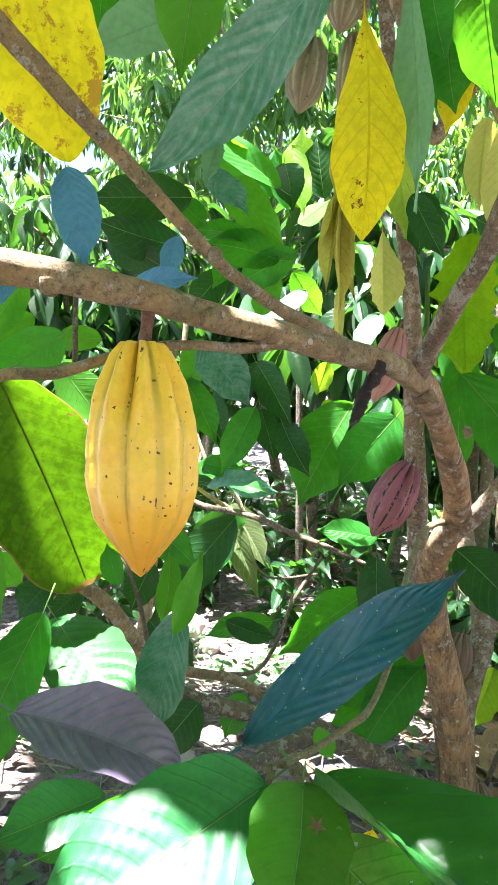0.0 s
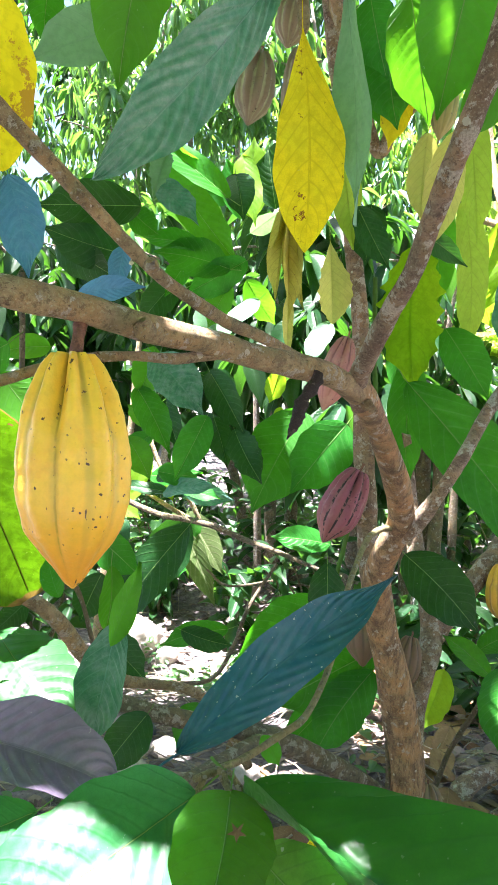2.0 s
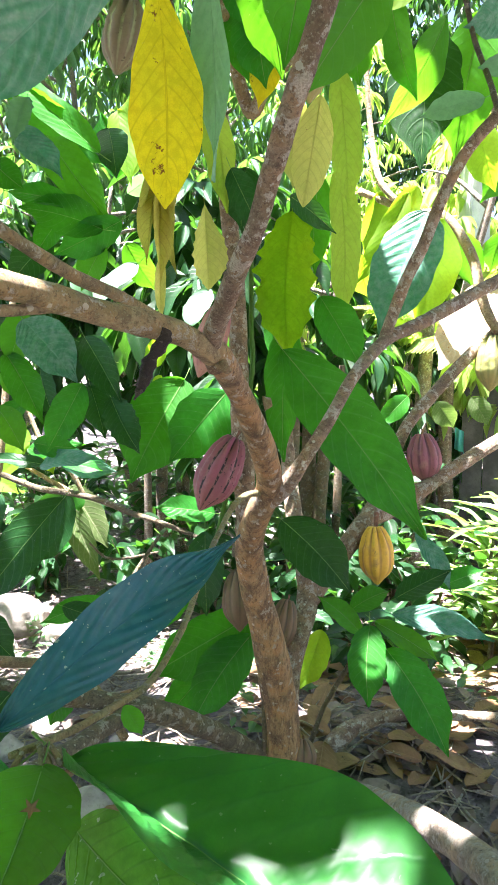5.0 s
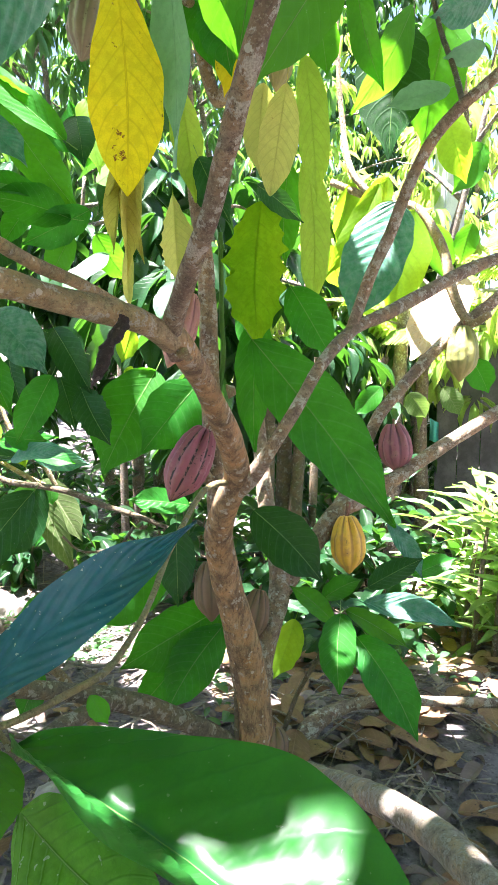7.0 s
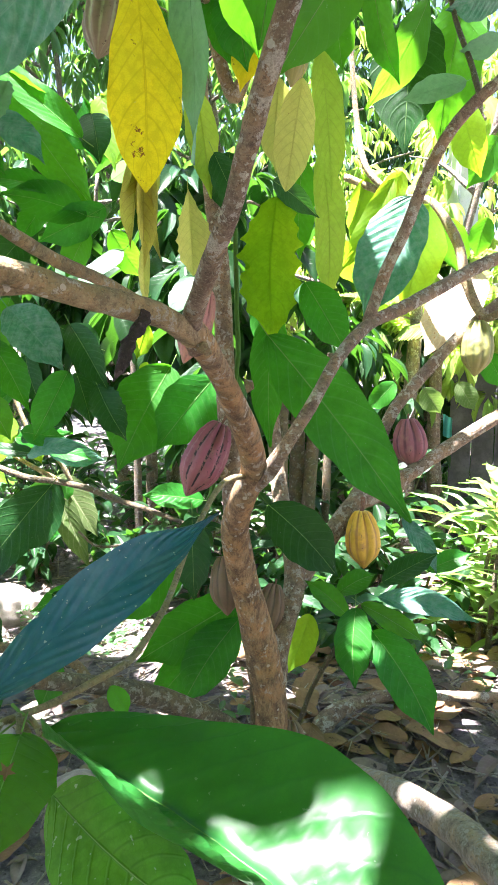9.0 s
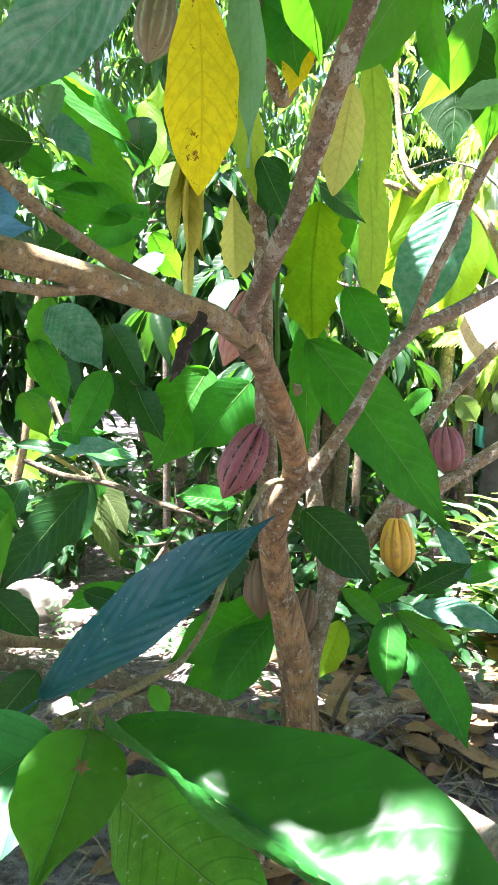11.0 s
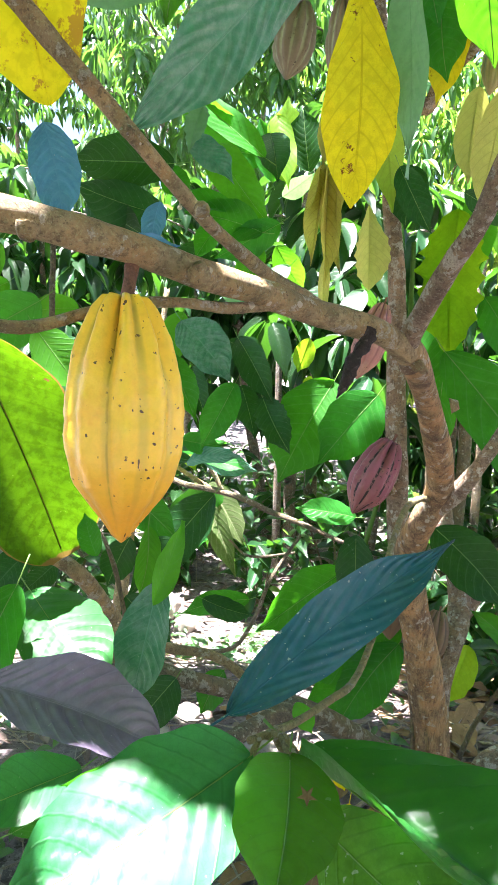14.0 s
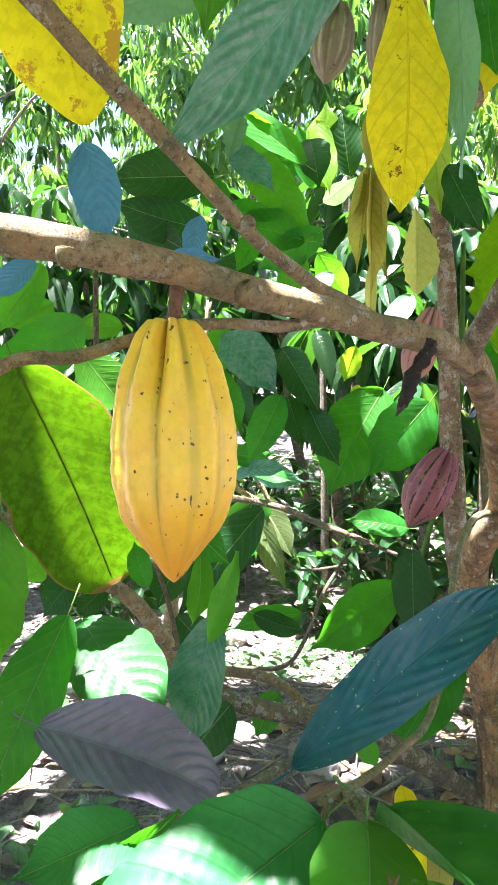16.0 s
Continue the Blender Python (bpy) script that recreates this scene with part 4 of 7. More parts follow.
cacao_pod((0.777, 1.554, 0.564), (0.777, 1.534, 0.408), 0.095, POD_ORANGE, "small ripe yellow-orange cacao pod on a mottled limb", detail=1, stalk=(0.794, 1.585, 0.592))
cacao_pod((0.983, 1.7, 0.796), (0.988, 1.68, 0.651), 0.101, POD_PURPLE_PALE, "purple cacao pod on a mottled limb", detail=1)
cacao_pod((1.237, 1.748, 1.086), (1.217, 1.731, 0.917), 0.098, POD_GREEN, "yellow-green cacao pod on a pale limb", detail=1)
cacao_pod((0.375, 1.437, 0.504), (0.368, 1.381, 0.379), 0.078, POD_BROWN, "brown dried cacao pod against the trunk", detail=1)
cacao_pod((0.504, 1.447, 0.421), (0.465, 1.41, 0.306), 0.069, POD_BROWN, "brown dried cacao pod in the trunk fork", detail=1)
cacao_pod((0.51, 1.335, 0.124), (0.495, 1.309, 0.054), 0.072, POD_BROWN, "greenish-brown cacao pod at the foot of the trunk", detail=1)

# leaves of the cacao tree, near ones first
cacao_leaf(tree, (-0.22, 0.581, 1.415), (-0.176, 0.644, 1.221), 0.122, (0.04, -0.95, -0.3), LEAF_YELLOW_SOFT, droop=0.05, fold=0.2, peak=1.1, full=0.6)
cacao_leaf(tree, (0.152, 0.881, 1.495), (0.172, 0.989, 1.222), 0.106, (-0.16, -0.91, -0.37), LEAF_YELLOW, droop=0.05, fold=0.1, peak=1.27, full=0.85)
cacao_leaf(tree, (0.226, 0.956, 1.597), (0.232, 0.9, 1.24), 0.062, (-0.82, -0.54, 0.06), LEAF_DUSTY, droop=-0.1, fold=0.25)
cacao_leaf(tree, (-0.031, 0.727, 1.528), (-0.082, 0.776, 1.359), 0.087, (-0.04, -0.96, -0.27), LEAF_LIGHT, droop=0.15, fold=0.2)
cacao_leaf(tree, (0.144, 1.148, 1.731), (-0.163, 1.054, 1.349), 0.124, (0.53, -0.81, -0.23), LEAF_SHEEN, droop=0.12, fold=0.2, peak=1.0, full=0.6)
cacao_leaf(tree, (-0.094, 1.162, 1.662), (-0.275, 1.103, 1.555), 0.097, (0.32, -0.95, -0.02), LEAF_DUSTY, droop=0.15, fold=0.2)
cacao_leaf(tree, (-0.269, 1.274, 1.797), (-0.273, 1.209, 1.62), 0.063, (0.31, -0.89, 0.33), LEAF_MID, droop=0.15, fold=0.2)
cacao_leaf(tree, (-0.296, 1.055, 1.354), (-0.258, 1.02, 1.185), 0.075, (0.03, -0.98, 0.21), LEAF_SKY_REFLECTING, droop=0.1, fold=0.2)
cacao_leaf(tree, (-0.147, 1.332, 1.31), (-0.164, 1.324, 1.215), 0.059, (-0.35, -0.93, 0.14), LEAF_SKY_REFLECTING, droop=0.15, fold=0.2)
cacao_leaf(tree, (-0.243, 1.323, 1.209), (-0.104, 1.304, 1.221), 0.054, (-0.15, -0.98, 0.16), LEAF_SKY_REFLECTING, droop=0.25, fold=0.2)
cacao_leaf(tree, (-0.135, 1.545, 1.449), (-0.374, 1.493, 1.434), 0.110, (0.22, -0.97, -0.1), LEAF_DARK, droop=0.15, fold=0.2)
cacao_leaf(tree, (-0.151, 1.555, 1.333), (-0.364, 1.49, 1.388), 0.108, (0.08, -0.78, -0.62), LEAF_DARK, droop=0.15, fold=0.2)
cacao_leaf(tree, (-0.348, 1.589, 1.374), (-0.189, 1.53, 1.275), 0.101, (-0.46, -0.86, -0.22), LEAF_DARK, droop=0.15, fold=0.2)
cacao_leaf(tree, (-0.326, 0.823, 1.015), (-0.232, 0.891, 0.715), 0.178, (0.28, -0.95, -0.12), LEAF_BACKLIT, droop=0.06, fold=0.12, blunt=True)
cacao_leaf(tree, (-0.274, 0.875, 0.67), (-0.135, 0.737, 0.594), 0.119, (0.06, -0.44, 0.9), LEAF_GLOSS, droop=0.2, fold=0.2)
cacao_leaf(tree, (-0.261, 0.78, 0.715), (-0.345, 0.704, 0.511), 0.082, (0.02, -0.94, 0.34), LEAF_MID, droop=0.2, fold=0.2)
cacao_leaf(tree, (-0.22, 0.569, 0.696), (-0.065, 0.548, 0.649), 0.076, (0.16, -0.6, 0.79), LEAF_BROWN, droop=0.15, fold=0.6, blunt=True)
limb(tree, "twig", [(-0.218, 0.566, 1.312, 0.0021), (-0.222, 0.560, 1.298, 0.0023), (-0.225, 0.559, 1.279, 0.0019), (-0.233, 0.558, 1.270, 0.0019)])
cacao_leaf(tree, (-0.233, 0.558, 1.273), (-0.252, 0.554, 1.22), 0.020, (0.16, -0.99, 0.02), LEAF_BROWN, droop=0.2, fold=0.6)
cacao_leaf(tree, (-0.074, 0.642, 0.766), (-0.098, 0.602, 0.65), 0.062, (-0.48, -0.79, 0.38), LEAF_DUSTY_DARK, droop=0.1, fold=0.2)
cacao_leaf(tree, (-0.075, 0.601, 0.758), (-0.05, 0.648, 0.829), 0.028, (0.61, -0.74, 0.27), LEAF_LIGHT, droop=0.15, fold=0.2)
cacao_leaf(tree, (-0.118, 0.491, 0.667), (-0.192, 0.437, 0.666), 0.054, (0.28, -0.41, 0.87), LEAF_GLOSS, droop=0.15, fold=0.2)
cacao_leaf(tree, (-0.168, 0.474, 0.625), (-0.086, 0.484, 0.683), 0.031, (0.13, -0.99, -0.01), LEAF_MID, droop=0.15, fold=0.2)
cacao_leaf(tree, (0.012, 0.427, 0.718), (-0.135, 0.334, 0.682), 0.103, (0.11, -0.51, 0.85), LEAF_GLOSS, droop=0.12, fold=0.2)
cacao_leaf(tree, (0.036, 0.399, 0.737), (0.016, 0.289, 0.724), 0.066, (0.11, -0.14, 0.98), LEAF_DEEP, droop=0.1, fold=0.2)
cacao_leaf(tree, (0.046, 0.434, 0.714), (0.285, 0.174, 0.635), 0.120, (0.24, -0.07, 0.97), LEAF_GLOSS, droop=0.1, fold=0.8)
cacao_leaf(tree, (0.053, 0.399, 0.693), (0.147, 0.271, 0.686), 0.064, (-0.54, -0.44, 0.72), LEAF_DOTTED, droop=0.12, fold=0.2)
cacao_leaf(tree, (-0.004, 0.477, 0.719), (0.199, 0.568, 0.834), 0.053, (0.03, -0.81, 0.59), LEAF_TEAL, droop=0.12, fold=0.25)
cacao_leaf(tree, (0.317, 1.68, 0.441), (0.078, 1.602, 0.3), 0.15, (0.26, -0.96, 0.1), LEAF_MID, droop=0.15, fold=0.2)
cacao_leaf(tree, (0.299, 1.823, 0.953), (0.138, 1.758, 0.669), 0.229, (-0.19, -0.93, 0.32), LEAF_MID, droop=0.15, fold=0.2)
cacao_leaf(tree, (0.408, 1.75, 0.919), (0.241, 1.703, 0.731), 0.181, (0.09, -0.98, 0.16), LEAF_MID, droop=0.15, fold=0.2)
cacao_leaf(tree, (-0.175, 1.691, 1.477), (-0.104, 1.675, 1.413), 0.086, (-0.2, -0.98, 0.02), LEAF_MID, droop=0.15, fold=0.2)
cacao_leaf(tree, (0.126, 2.082, 1.567), (0.081, 2.086, 1.757), 0.107, (0.24, -0.97, 0.07), LEAF_MID, droop=0.15, fold=0.2)
cacao_leaf(tree, (0.172, 2.159, 1.592), (0.176, 2.163, 1.858), 0.124, (-0.31, -0.95, 0.02), LEAF_BRIGHT, droop=0.15, fold=0.2)
cacao_leaf(tree, (0.237, 2.049, 1.591), (0.215, 2.069, 1.787), 0.112, (-0.3, -0.95, 0.07), LEAF_DARK, droop=0.15, fold=0.2)
cacao_leaf(tree, (0.157, 2.053, 1.516), (0.25, 1.995, 1.573), 0.069, (0.04, -0.66, -0.75), LEAF_DUSTY, droop=0.15, fold=0.2)
cacao_leaf(tree, (-0.293, 1.609, 1.506), (-0.171, 1.589, 1.48), 0.114, (-0.24, -0.8, -0.54), LEAF_MID, droop=0.15, fold=0.2)
cacao_leaf(tree, (0.081, 1.744, 1.342), (-0.124, 1.726, 1.382), 0.116, (0.13, -0.97, 0.22), LEAF_MID, droop=0.15, fold=0.2)
cacao_leaf(tree, (0.127, 1.76, 1.37), (-0.047, 1.756, 1.273), 0.095, (0.22, -0.91, -0.35), LEAF_MID, droop=0.15, fold=0.2)
cacao_leaf(tree, (0.081, 1.766, 1.309), (0.018, 1.815, 1.191), 0.081, (-0.33, -0.92, -0.21), LEAF_LIGHT, droop=0.15, fold=0.2)
cacao_leaf(tree, (0.2, 1.453, 1.428), (0.17, 1.423, 1.207), 0.041, (-0.57, -0.8, 0.18), LEAF_DRY, droop=0.2, fold=1.2)
cacao_leaf(tree, (0.206, 1.443, 1.425), (0.197, 1.399, 1.16), 0.047, (0.3, -0.94, 0.14), LEAF_DRY, droop=0.12, fold=1.2)
cacao_leaf(tree, (0.219, 1.464, 1.437), (0.235, 1.422, 1.189), 0.044, (-0.43, -0.89, 0.12), LEAF_DRY, droop=0.2, fold=1.3)
cacao_leaf(tree, (0.186, 1.442, 1.419), (0.156, 1.432, 1.307), 0.039, (0.6, -0.8, -0.09), LEAF_DRY, droop=0.3, fold=1.0)
cacao_leaf(tree, (0.23, 1.441, 1.418), (0.222, 1.48, 1.279), 0.060, (-0.48, -0.85, -0.21), LEAF_PALE, droop=0.25, fold=0.9)
cacao_leaf(tree, (0.309, 1.502, 1.364), (0.327, 1.559, 1.175), 0.09, (0.06, -0.95, -0.32), LEAF_PALE, droop=0.15, fold=0.7, jag=0.6, peak=1.35, full=0.8)
cacao_leaf(tree, (0.357, 1.429, 1.421), (0.423, 1.398, 1.276), 0.066, (-0.26, -0.96, 0.09), LEAF_DARK, droop=0.15, fold=0.2)
cacao_leaf(tree, (0.416, 1.537, 1.459), (0.399, 1.521, 1.31), 0.102, (-0.4, -0.9, 0.14), LEAF_DARK, droop=0.15, fold=0.2)
cacao_leaf(tree, (0.222, 1.23, 1.519), (0.157, 1.209, 1.346), 0.052, (-0.46, -0.84, 0.27), LEAF_DRY, droop=0.15, fold=0.2)
cacao_leaf(tree, (0.485, 1.201, 1.496), (0.468, 1.253, 1.304), 0.078, (-0.14, -0.96, -0.24), LEAF_PALE, droop=0.12, fold=0.15, peak=1.0)
cacao_leaf(tree, (0.457, 1.259, 1.516), (0.465, 1.315, 1.356), 0.064, (-0.5, -0.81, -0.31), LEAF_PALE, droop=0.15, fold=0.2)
cacao_leaf(tree, (0.576, 1.361, 1.624), (0.63, 1.425, 1.343), 0.078, (0.01, -0.98, -0.22), LEAF_PALE_GREEN, droop=0.15, fold=0.2)
cacao_leaf(tree, (0.532, 1.541, 1.366), (0.509, 1.478, 0.997), 0.169, (-0.39, -0.9, 0.18), LEAF_SERRATE, droop=0.08, fold=0.2, jag=1.0)
cacao_leaf(tree, (0.638, 1.52, 1.466), (0.686, 1.602, 1.107), 0.086, (0.02, -0.97, -0.22), LEAF_PALE_GREEN, droop=0.15, fold=0.2)
cacao_leaf(tree, (0.617, 1.593, 1.473), (0.628, 1.648, 1.229), 0.090, (-0.46, -0.86, -0.22), LEAF_LIGHT, droop=0.15, fold=0.2)
cacao_leaf(tree, (0.46, 1.316, 1.341), (0.537, 1.245, 1.255), 0.047, (-0.77, -0.61, -0.19), LEAF_DARK, droop=0.15, fold=0.2)
cacao_leaf(tree, (0.615, 1.568, 1.168), (0.705, 1.502, 0.988), 0.106, (-0.26, -0.94, 0.22), LEAF_MID, droop=0.15, fold=0.2)
cacao_leaf(tree, (0.486, 1.457, 1.031), (0.773, 1.271, 0.604), 0.165, (-0.19, -0.94, 0.29), LEAF_MID, droop=0.1, fold=0.25, full=0.64)
cacao_leaf(tree, (0.542, 1.577, 1.104), (0.51, 1.519, 0.753), 0.100, (-0.54, -0.82, 0.18), LEAF_MID, droop=0.15, fold=0.2)
cacao_leaf(tree, (0.522, 1.674, 1.17), (0.521, 1.65, 0.989), 0.070, (-0.25, -0.96, 0.12), LEAF_MID, droop=0.15, fold=0.2)
cacao_leaf(tree, (0.863, 1.515, 1.797), (0.811, 1.432, 1.449), 0.172, (-0.56, -0.78, 0.27), LEAF_DARK, droop=0.15, fold=0.2)
cacao_leaf(tree, (0.801, 1.316, 1.728), (0.696, 1.395, 1.524), 0.094, (0.24, -0.86, -0.46), LEAF_LIGHT, droop=0.3, fold=0.2)
cacao_leaf(tree, (0.663, 1.303, 1.76), (0.732, 1.305, 1.547), 0.068, (-0.73, -0.64, -0.25), LEAF_LIGHT, droop=0.15, fold=0.2)
cacao_leaf(tree, (0.362, 0.632, 1.388), (0.275, 0.654, 1.256), 0.067, (0.22, -0.93, -0.3), LEAF_LIGHT, droop=0.15, fold=0.2)
cacao_leaf(tree, (0.649, 1.482, 1.782), (0.689, 1.52, 1.659), 0.086, (-0.33, -0.86, -0.38), LEAF_LIGHT, droop=0.15, fold=0.2)
cacao_leaf(tree, (1.065, 1.604, 1.917), (1.041, 1.682, 1.563), 0.181, (-0.64, -0.76, -0.12), LEAF_LIGHT, droop=0.15, fold=0.2)
cacao_leaf(tree, (0.843, 1.227, 1.533), (0.711, 1.254, 1.493), 0.054, (-0.24, -0.96, 0.15), LEAF_DUSTY, droop=0.15, fold=0.2)
cacao_leaf(tree, (0.916, 1.22, 1.619), (0.843, 1.257, 1.603), 0.057, (-0.18, -0.67, -0.72), LEAF_DUSTY, droop=0.15, fold=0.2)
cacao_leaf(tree, (0.998, 1.326, 1.791), (0.86, 1.352, 1.73), 0.093, (0.1, -0.82, -0.57), LEAF_DUSTY_DARK, droop=0.15, fold=0.2)
cacao_leaf(tree, (0.378, 1.257, 1.69), (0.387, 1.231, 1.509), 0.110, (-0.46, -0.88, 0.1), LEAF_MID, droop=0.15, fold=0.2)
cacao_leaf(tree, (0.29, 0.625, 1.455), (0.266, 0.674, 1.292), 0.093, (0.01, -0.96, -0.29), LEAF_LIGHT, droop=0.15, fold=0.2)
cacao_leaf(tree, (0.544, 0.869, 1.605), (0.438, 0.897, 1.462), 0.092, (-0.32, -0.95, 0.05), LEAF_BRIGHT, droop=0.15, fold=0.2)
cacao_leaf(tree, (0.319, 1.338, 1.744), (0.391, 1.307, 1.531), 0.108, (-0.14, -0.98, 0.1), LEAF_MID, droop=0.15, fold=0.2)
cacao_leaf(tree, (0.414, 1.246, 1.639), (0.383, 1.282, 1.49), 0.067, (-0.48, -0.87, -0.11), LEAF_YELLOW, droop=0.15, fold=0.2)
cacao_leaf(tree, (0.328, 1.219, 1.743), (0.358, 1.206, 1.589), 0.094, (-0.53, -0.85, -0.03), LEAF_MID, droop=0.15, fold=0.2)
cacao_leaf(tree, (0.262, 0.762, 1.476), (0.295, 0.785, 1.332), 0.080, (-0.2, -0.96, -0.2), LEAF_LIGHT, droop=0.15, fold=0.2)
cacao_leaf(tree, (0.507, 1.521, 0.604), (0.658, 1.421, 0.435), 0.138, (-0.13, -0.98, 0.1), LEAF_DARK, droop=0.15, fold=0.2)
cacao_leaf(tree, (0.431, 1.509, 0.365), (0.161, 1.486, 0.238), 0.145, (0.03, -0.99, 0.11), LEAF_MID, droop=0.15, fold=0.2)
cacao_leaf(tree, (0.416, 1.467, 0.331), (0.262, 1.418, 0.144), 0.12, (-0.35, -0.8, 0.49), LEAF_MID, droop=0.15, fold=0.2)
cacao_leaf(tree, (0.352, 1.554, 0.24), (0.191, 1.513, 0.097), 0.104, (-0, -0.96, 0.28), LEAF_MID, droop=0.15, fold=0.2)
cacao_leaf(tree, (0.302, 1.467, 0.599), (0.298, 1.423, 0.407), 0.092, (-0.38, -0.9, 0.22), LEAF_DARK, droop=0.15, fold=0.2)
cacao_leaf(tree, (0.429, 2.076, 0.497), (0.223, 2.079, 0.528), 0.093, (0.07, -0.85, 0.52), LEAF_MID, droop=0.15, fold=0.2)
cacao_leaf(tree, (-0.037, 1.718, 0.642), (-0.263, 1.664, 0.372), 0.13, (-0.24, -0.89, 0.38), LEAF_DARK, droop=0.15, fold=0.2)
cacao_leaf(tree, (-0.147, 0.857, 0.823), (-0.068, 0.82, 0.762), 0.052, (-0.29, -0.94, 0.19), LEAF_MID, droop=0.15, fold=0.2)
cacao_leaf(tree, (-0.102, 0.789, 0.787), (-0.118, 0.818, 0.686), 0.036, (0.53, -0.79, -0.32), LEAF_LIGHT, droop=0.15, fold=0.2)
cacao_leaf(tree, (-0.232, 1.425, 0.462), (-0.122, 1.379, 0.359), 0.097, (-0.06, -0.94, 0.35), LEAF_DARK, droop=0.15, fold=0.2)
cacao_leaf(tree, (0.083, 2.195, 0.167), (-0.16, 2.174, 0.121), 0.089, (-0.06, -0.76, 0.65), LEAF_MID, droop=0.15, fold=0.2)
cacao_leaf(tree, (-0.089, 1.078, 0.442), (-0.167, 1.031, 0.362), 0.090, (0.25, -0.92, 0.3), LEAF_DARK, droop=0.15, fold=0.2)
cacao_leaf(tree, (-0.205, 1.314, 0.629), (-0.252, 1.311, 0.525), 0.081, (0.07, -1, -0), LEAF_DARK, droop=0.15, fold=0.2)
cacao_leaf(tree, (-0.349, 0.809, 0.826), (-0.371, 0.823, 0.626), 0.070, (0.19, -0.98, -0.09), LEAF_LIGHT, droop=0.15, fold=0.2)
cacao_leaf(tree, (-0.34, 1.177, 1.097), (-0.49, 1.086, 0.98), 0.103, (0.63, -0.74, -0.23), LEAF_MID, droop=0.15, fold=0.2)
cacao_leaf(tree, (-0.273, 0.915, 1.033), (-0.209, 0.924, 0.943), 0.076, (0.48, -0.84, 0.25), LEAF_LIGHT, droop=0.15, fold=0.2)
cacao_leaf(tree, (-0.456, 1.264, 1.222), (-0.518, 1.201, 1.137), 0.051, (0.36, -0.86, 0.36), LEAF_SKY_REFLECTING, droop=0.15, fold=0.2)
cacao_leaf(tree, (-0.446, 1.287, 1.215), (-0.539, 1.272, 1.086), 0.072, (0.35, -0.93, -0.14), LEAF_LIGHT, droop=0.15, fold=0.2)
cacao_leaf(tree, (-0.352, 1.111, 0.656), (-0.406, 1.082, 0.594), 0.075, (0.04, -0.92, 0.4), LEAF_DARK, droop=0.15, fold=0.2)
cacao_leaf(tree, (-0.316, 1.16, 0.623), (-0.365, 1.123, 0.58), 0.055, (0.5, -0.85, 0.17), LEAF_DARK, droop=0.15, fold=0.2)
cacao_leaf(tree, (-0.28, 0.903, 0.611), (-0.317, 0.91, 0.575), 0.025, (0.01, -0.98, -0.2), LEAF_BRIGHT, droop=0.15, fold=0.2)
cacao_leaf(tree, (-0.154, 0.731, 0.766), (-0.172, 0.754, 0.811), 0.029, (-0.12, -0.9, 0.42), LEAF_MID, droop=0.15, fold=0.2)
cacao_leaf(tree, (0.242, 1.281, 0.157), (0.259, 1.282, 0.082), 0.051, (-0.05, -1, -0.03), LEAF_YELLOW, droop=0.15, fold=0.2)
cacao_leaf(tree, (0.192, 0.926, 0.315), (0.177, 0.933, 0.215), 0.044, (-0.32, -0.95, -0.02), LEAF_YELLOW, droop=0.15, fold=0.2)
cacao_leaf(tree, (0.231, 0.942, 0.294), (0.218, 0.916, 0.22), 0.041, (-0.24, -0.9, 0.37), LEAF_DRY, droop=0.15, fold=0.2)
cacao_leaf(tree, (-0.004, 1.359, 0.316), (-0.054, 1.357, 0.216), 0.080, (-0.45, -0.86, 0.24), LEAF_MID, droop=0.15, fold=0.2)
cacao_leaf(tree, (0.095, 0.853, 0.521), (0.118, 0.847, 0.479), 0.032, (0.08, -0.98, 0.19), LEAF_LIGHT, droop=0.15, fold=0.2)
cacao_leaf(tree, (0.815, 1.539, -0.129), (0.895, 1.524, -0.098), 0.032, (-0.36, -0.76, 0.54), LEAF_LIGHT, droop=0.15, fold=0.2)
cacao_leaf(tree, (1.533, 2.403, 1.978), (1.617, 2.365, 1.69), 0.155, (-0.81, -0.56, -0.16), LEAF_BRIGHT, droop=0.15, fold=0.2)
cacao_leaf(tree, (1.755, 2.458, 1.882), (1.606, 2.451, 1.667), 0.141, (0.03, -1, 0.01), LEAF_LIGHT, droop=0.15, fold=0.2)
cacao_leaf(tree, (1.346, 1.864, 0.986), (1.397, 1.837, 0.874), 0.113, (-0.54, -0.84, -0.04), LEAF_MID, droop=0.15, fold=0.2)
cacao_leaf(tree, (1.278, 2.385, 0.874), (1.161, 2.399, 0.76), 0.093, (-0.3, -0.94, 0.19), LEAF_MID, droop=0.15, fold=0.2)
cacao_leaf(tree, (1.291, 2.173, 0.86), (1.35, 2.146, 0.764), 0.114, (-0.67, -0.72, -0.21), LEAF_STRIPED, droop=0.15, fold=0.2)
cacao_leaf(tree, (1.416, 2.145, 0.881), (1.475, 2.117, 0.774), 0.100, (-0.2, -0.97, 0.14), LEAF_STRIPED, droop=0.15, fold=0.2)
cacao_leaf(tree, (1.123, 2.06, 1.601), (1.075, 2.131, 1.425), 0.105, (-0.7, -0.71, -0.1), LEAF_BRIGHT, droop=0.15, fold=0.2)
cacao_leaf(tree, (1.049, 2.177, 1.609), (1.018, 2.252, 1.405), 0.087, (-0.05, -0.94, -0.34), LEAF_BRIGHT, droop=0.15, fold=0.2)
cacao_leaf(tree, (0.948, 2.186, 1.392), (1.028, 2.215, 1.238), 0.103, (-0.29, -0.9, -0.32), LEAF_BRIGHT, droop=0.15, fold=0.2)
cacao_leaf(tree, (1.32, 2.097, 1.468), (1.398, 2.139, 1.278), 0.103, (-0.43, -0.83, -0.36), LEAF_LIGHT, droop=0.15, fold=0.2)
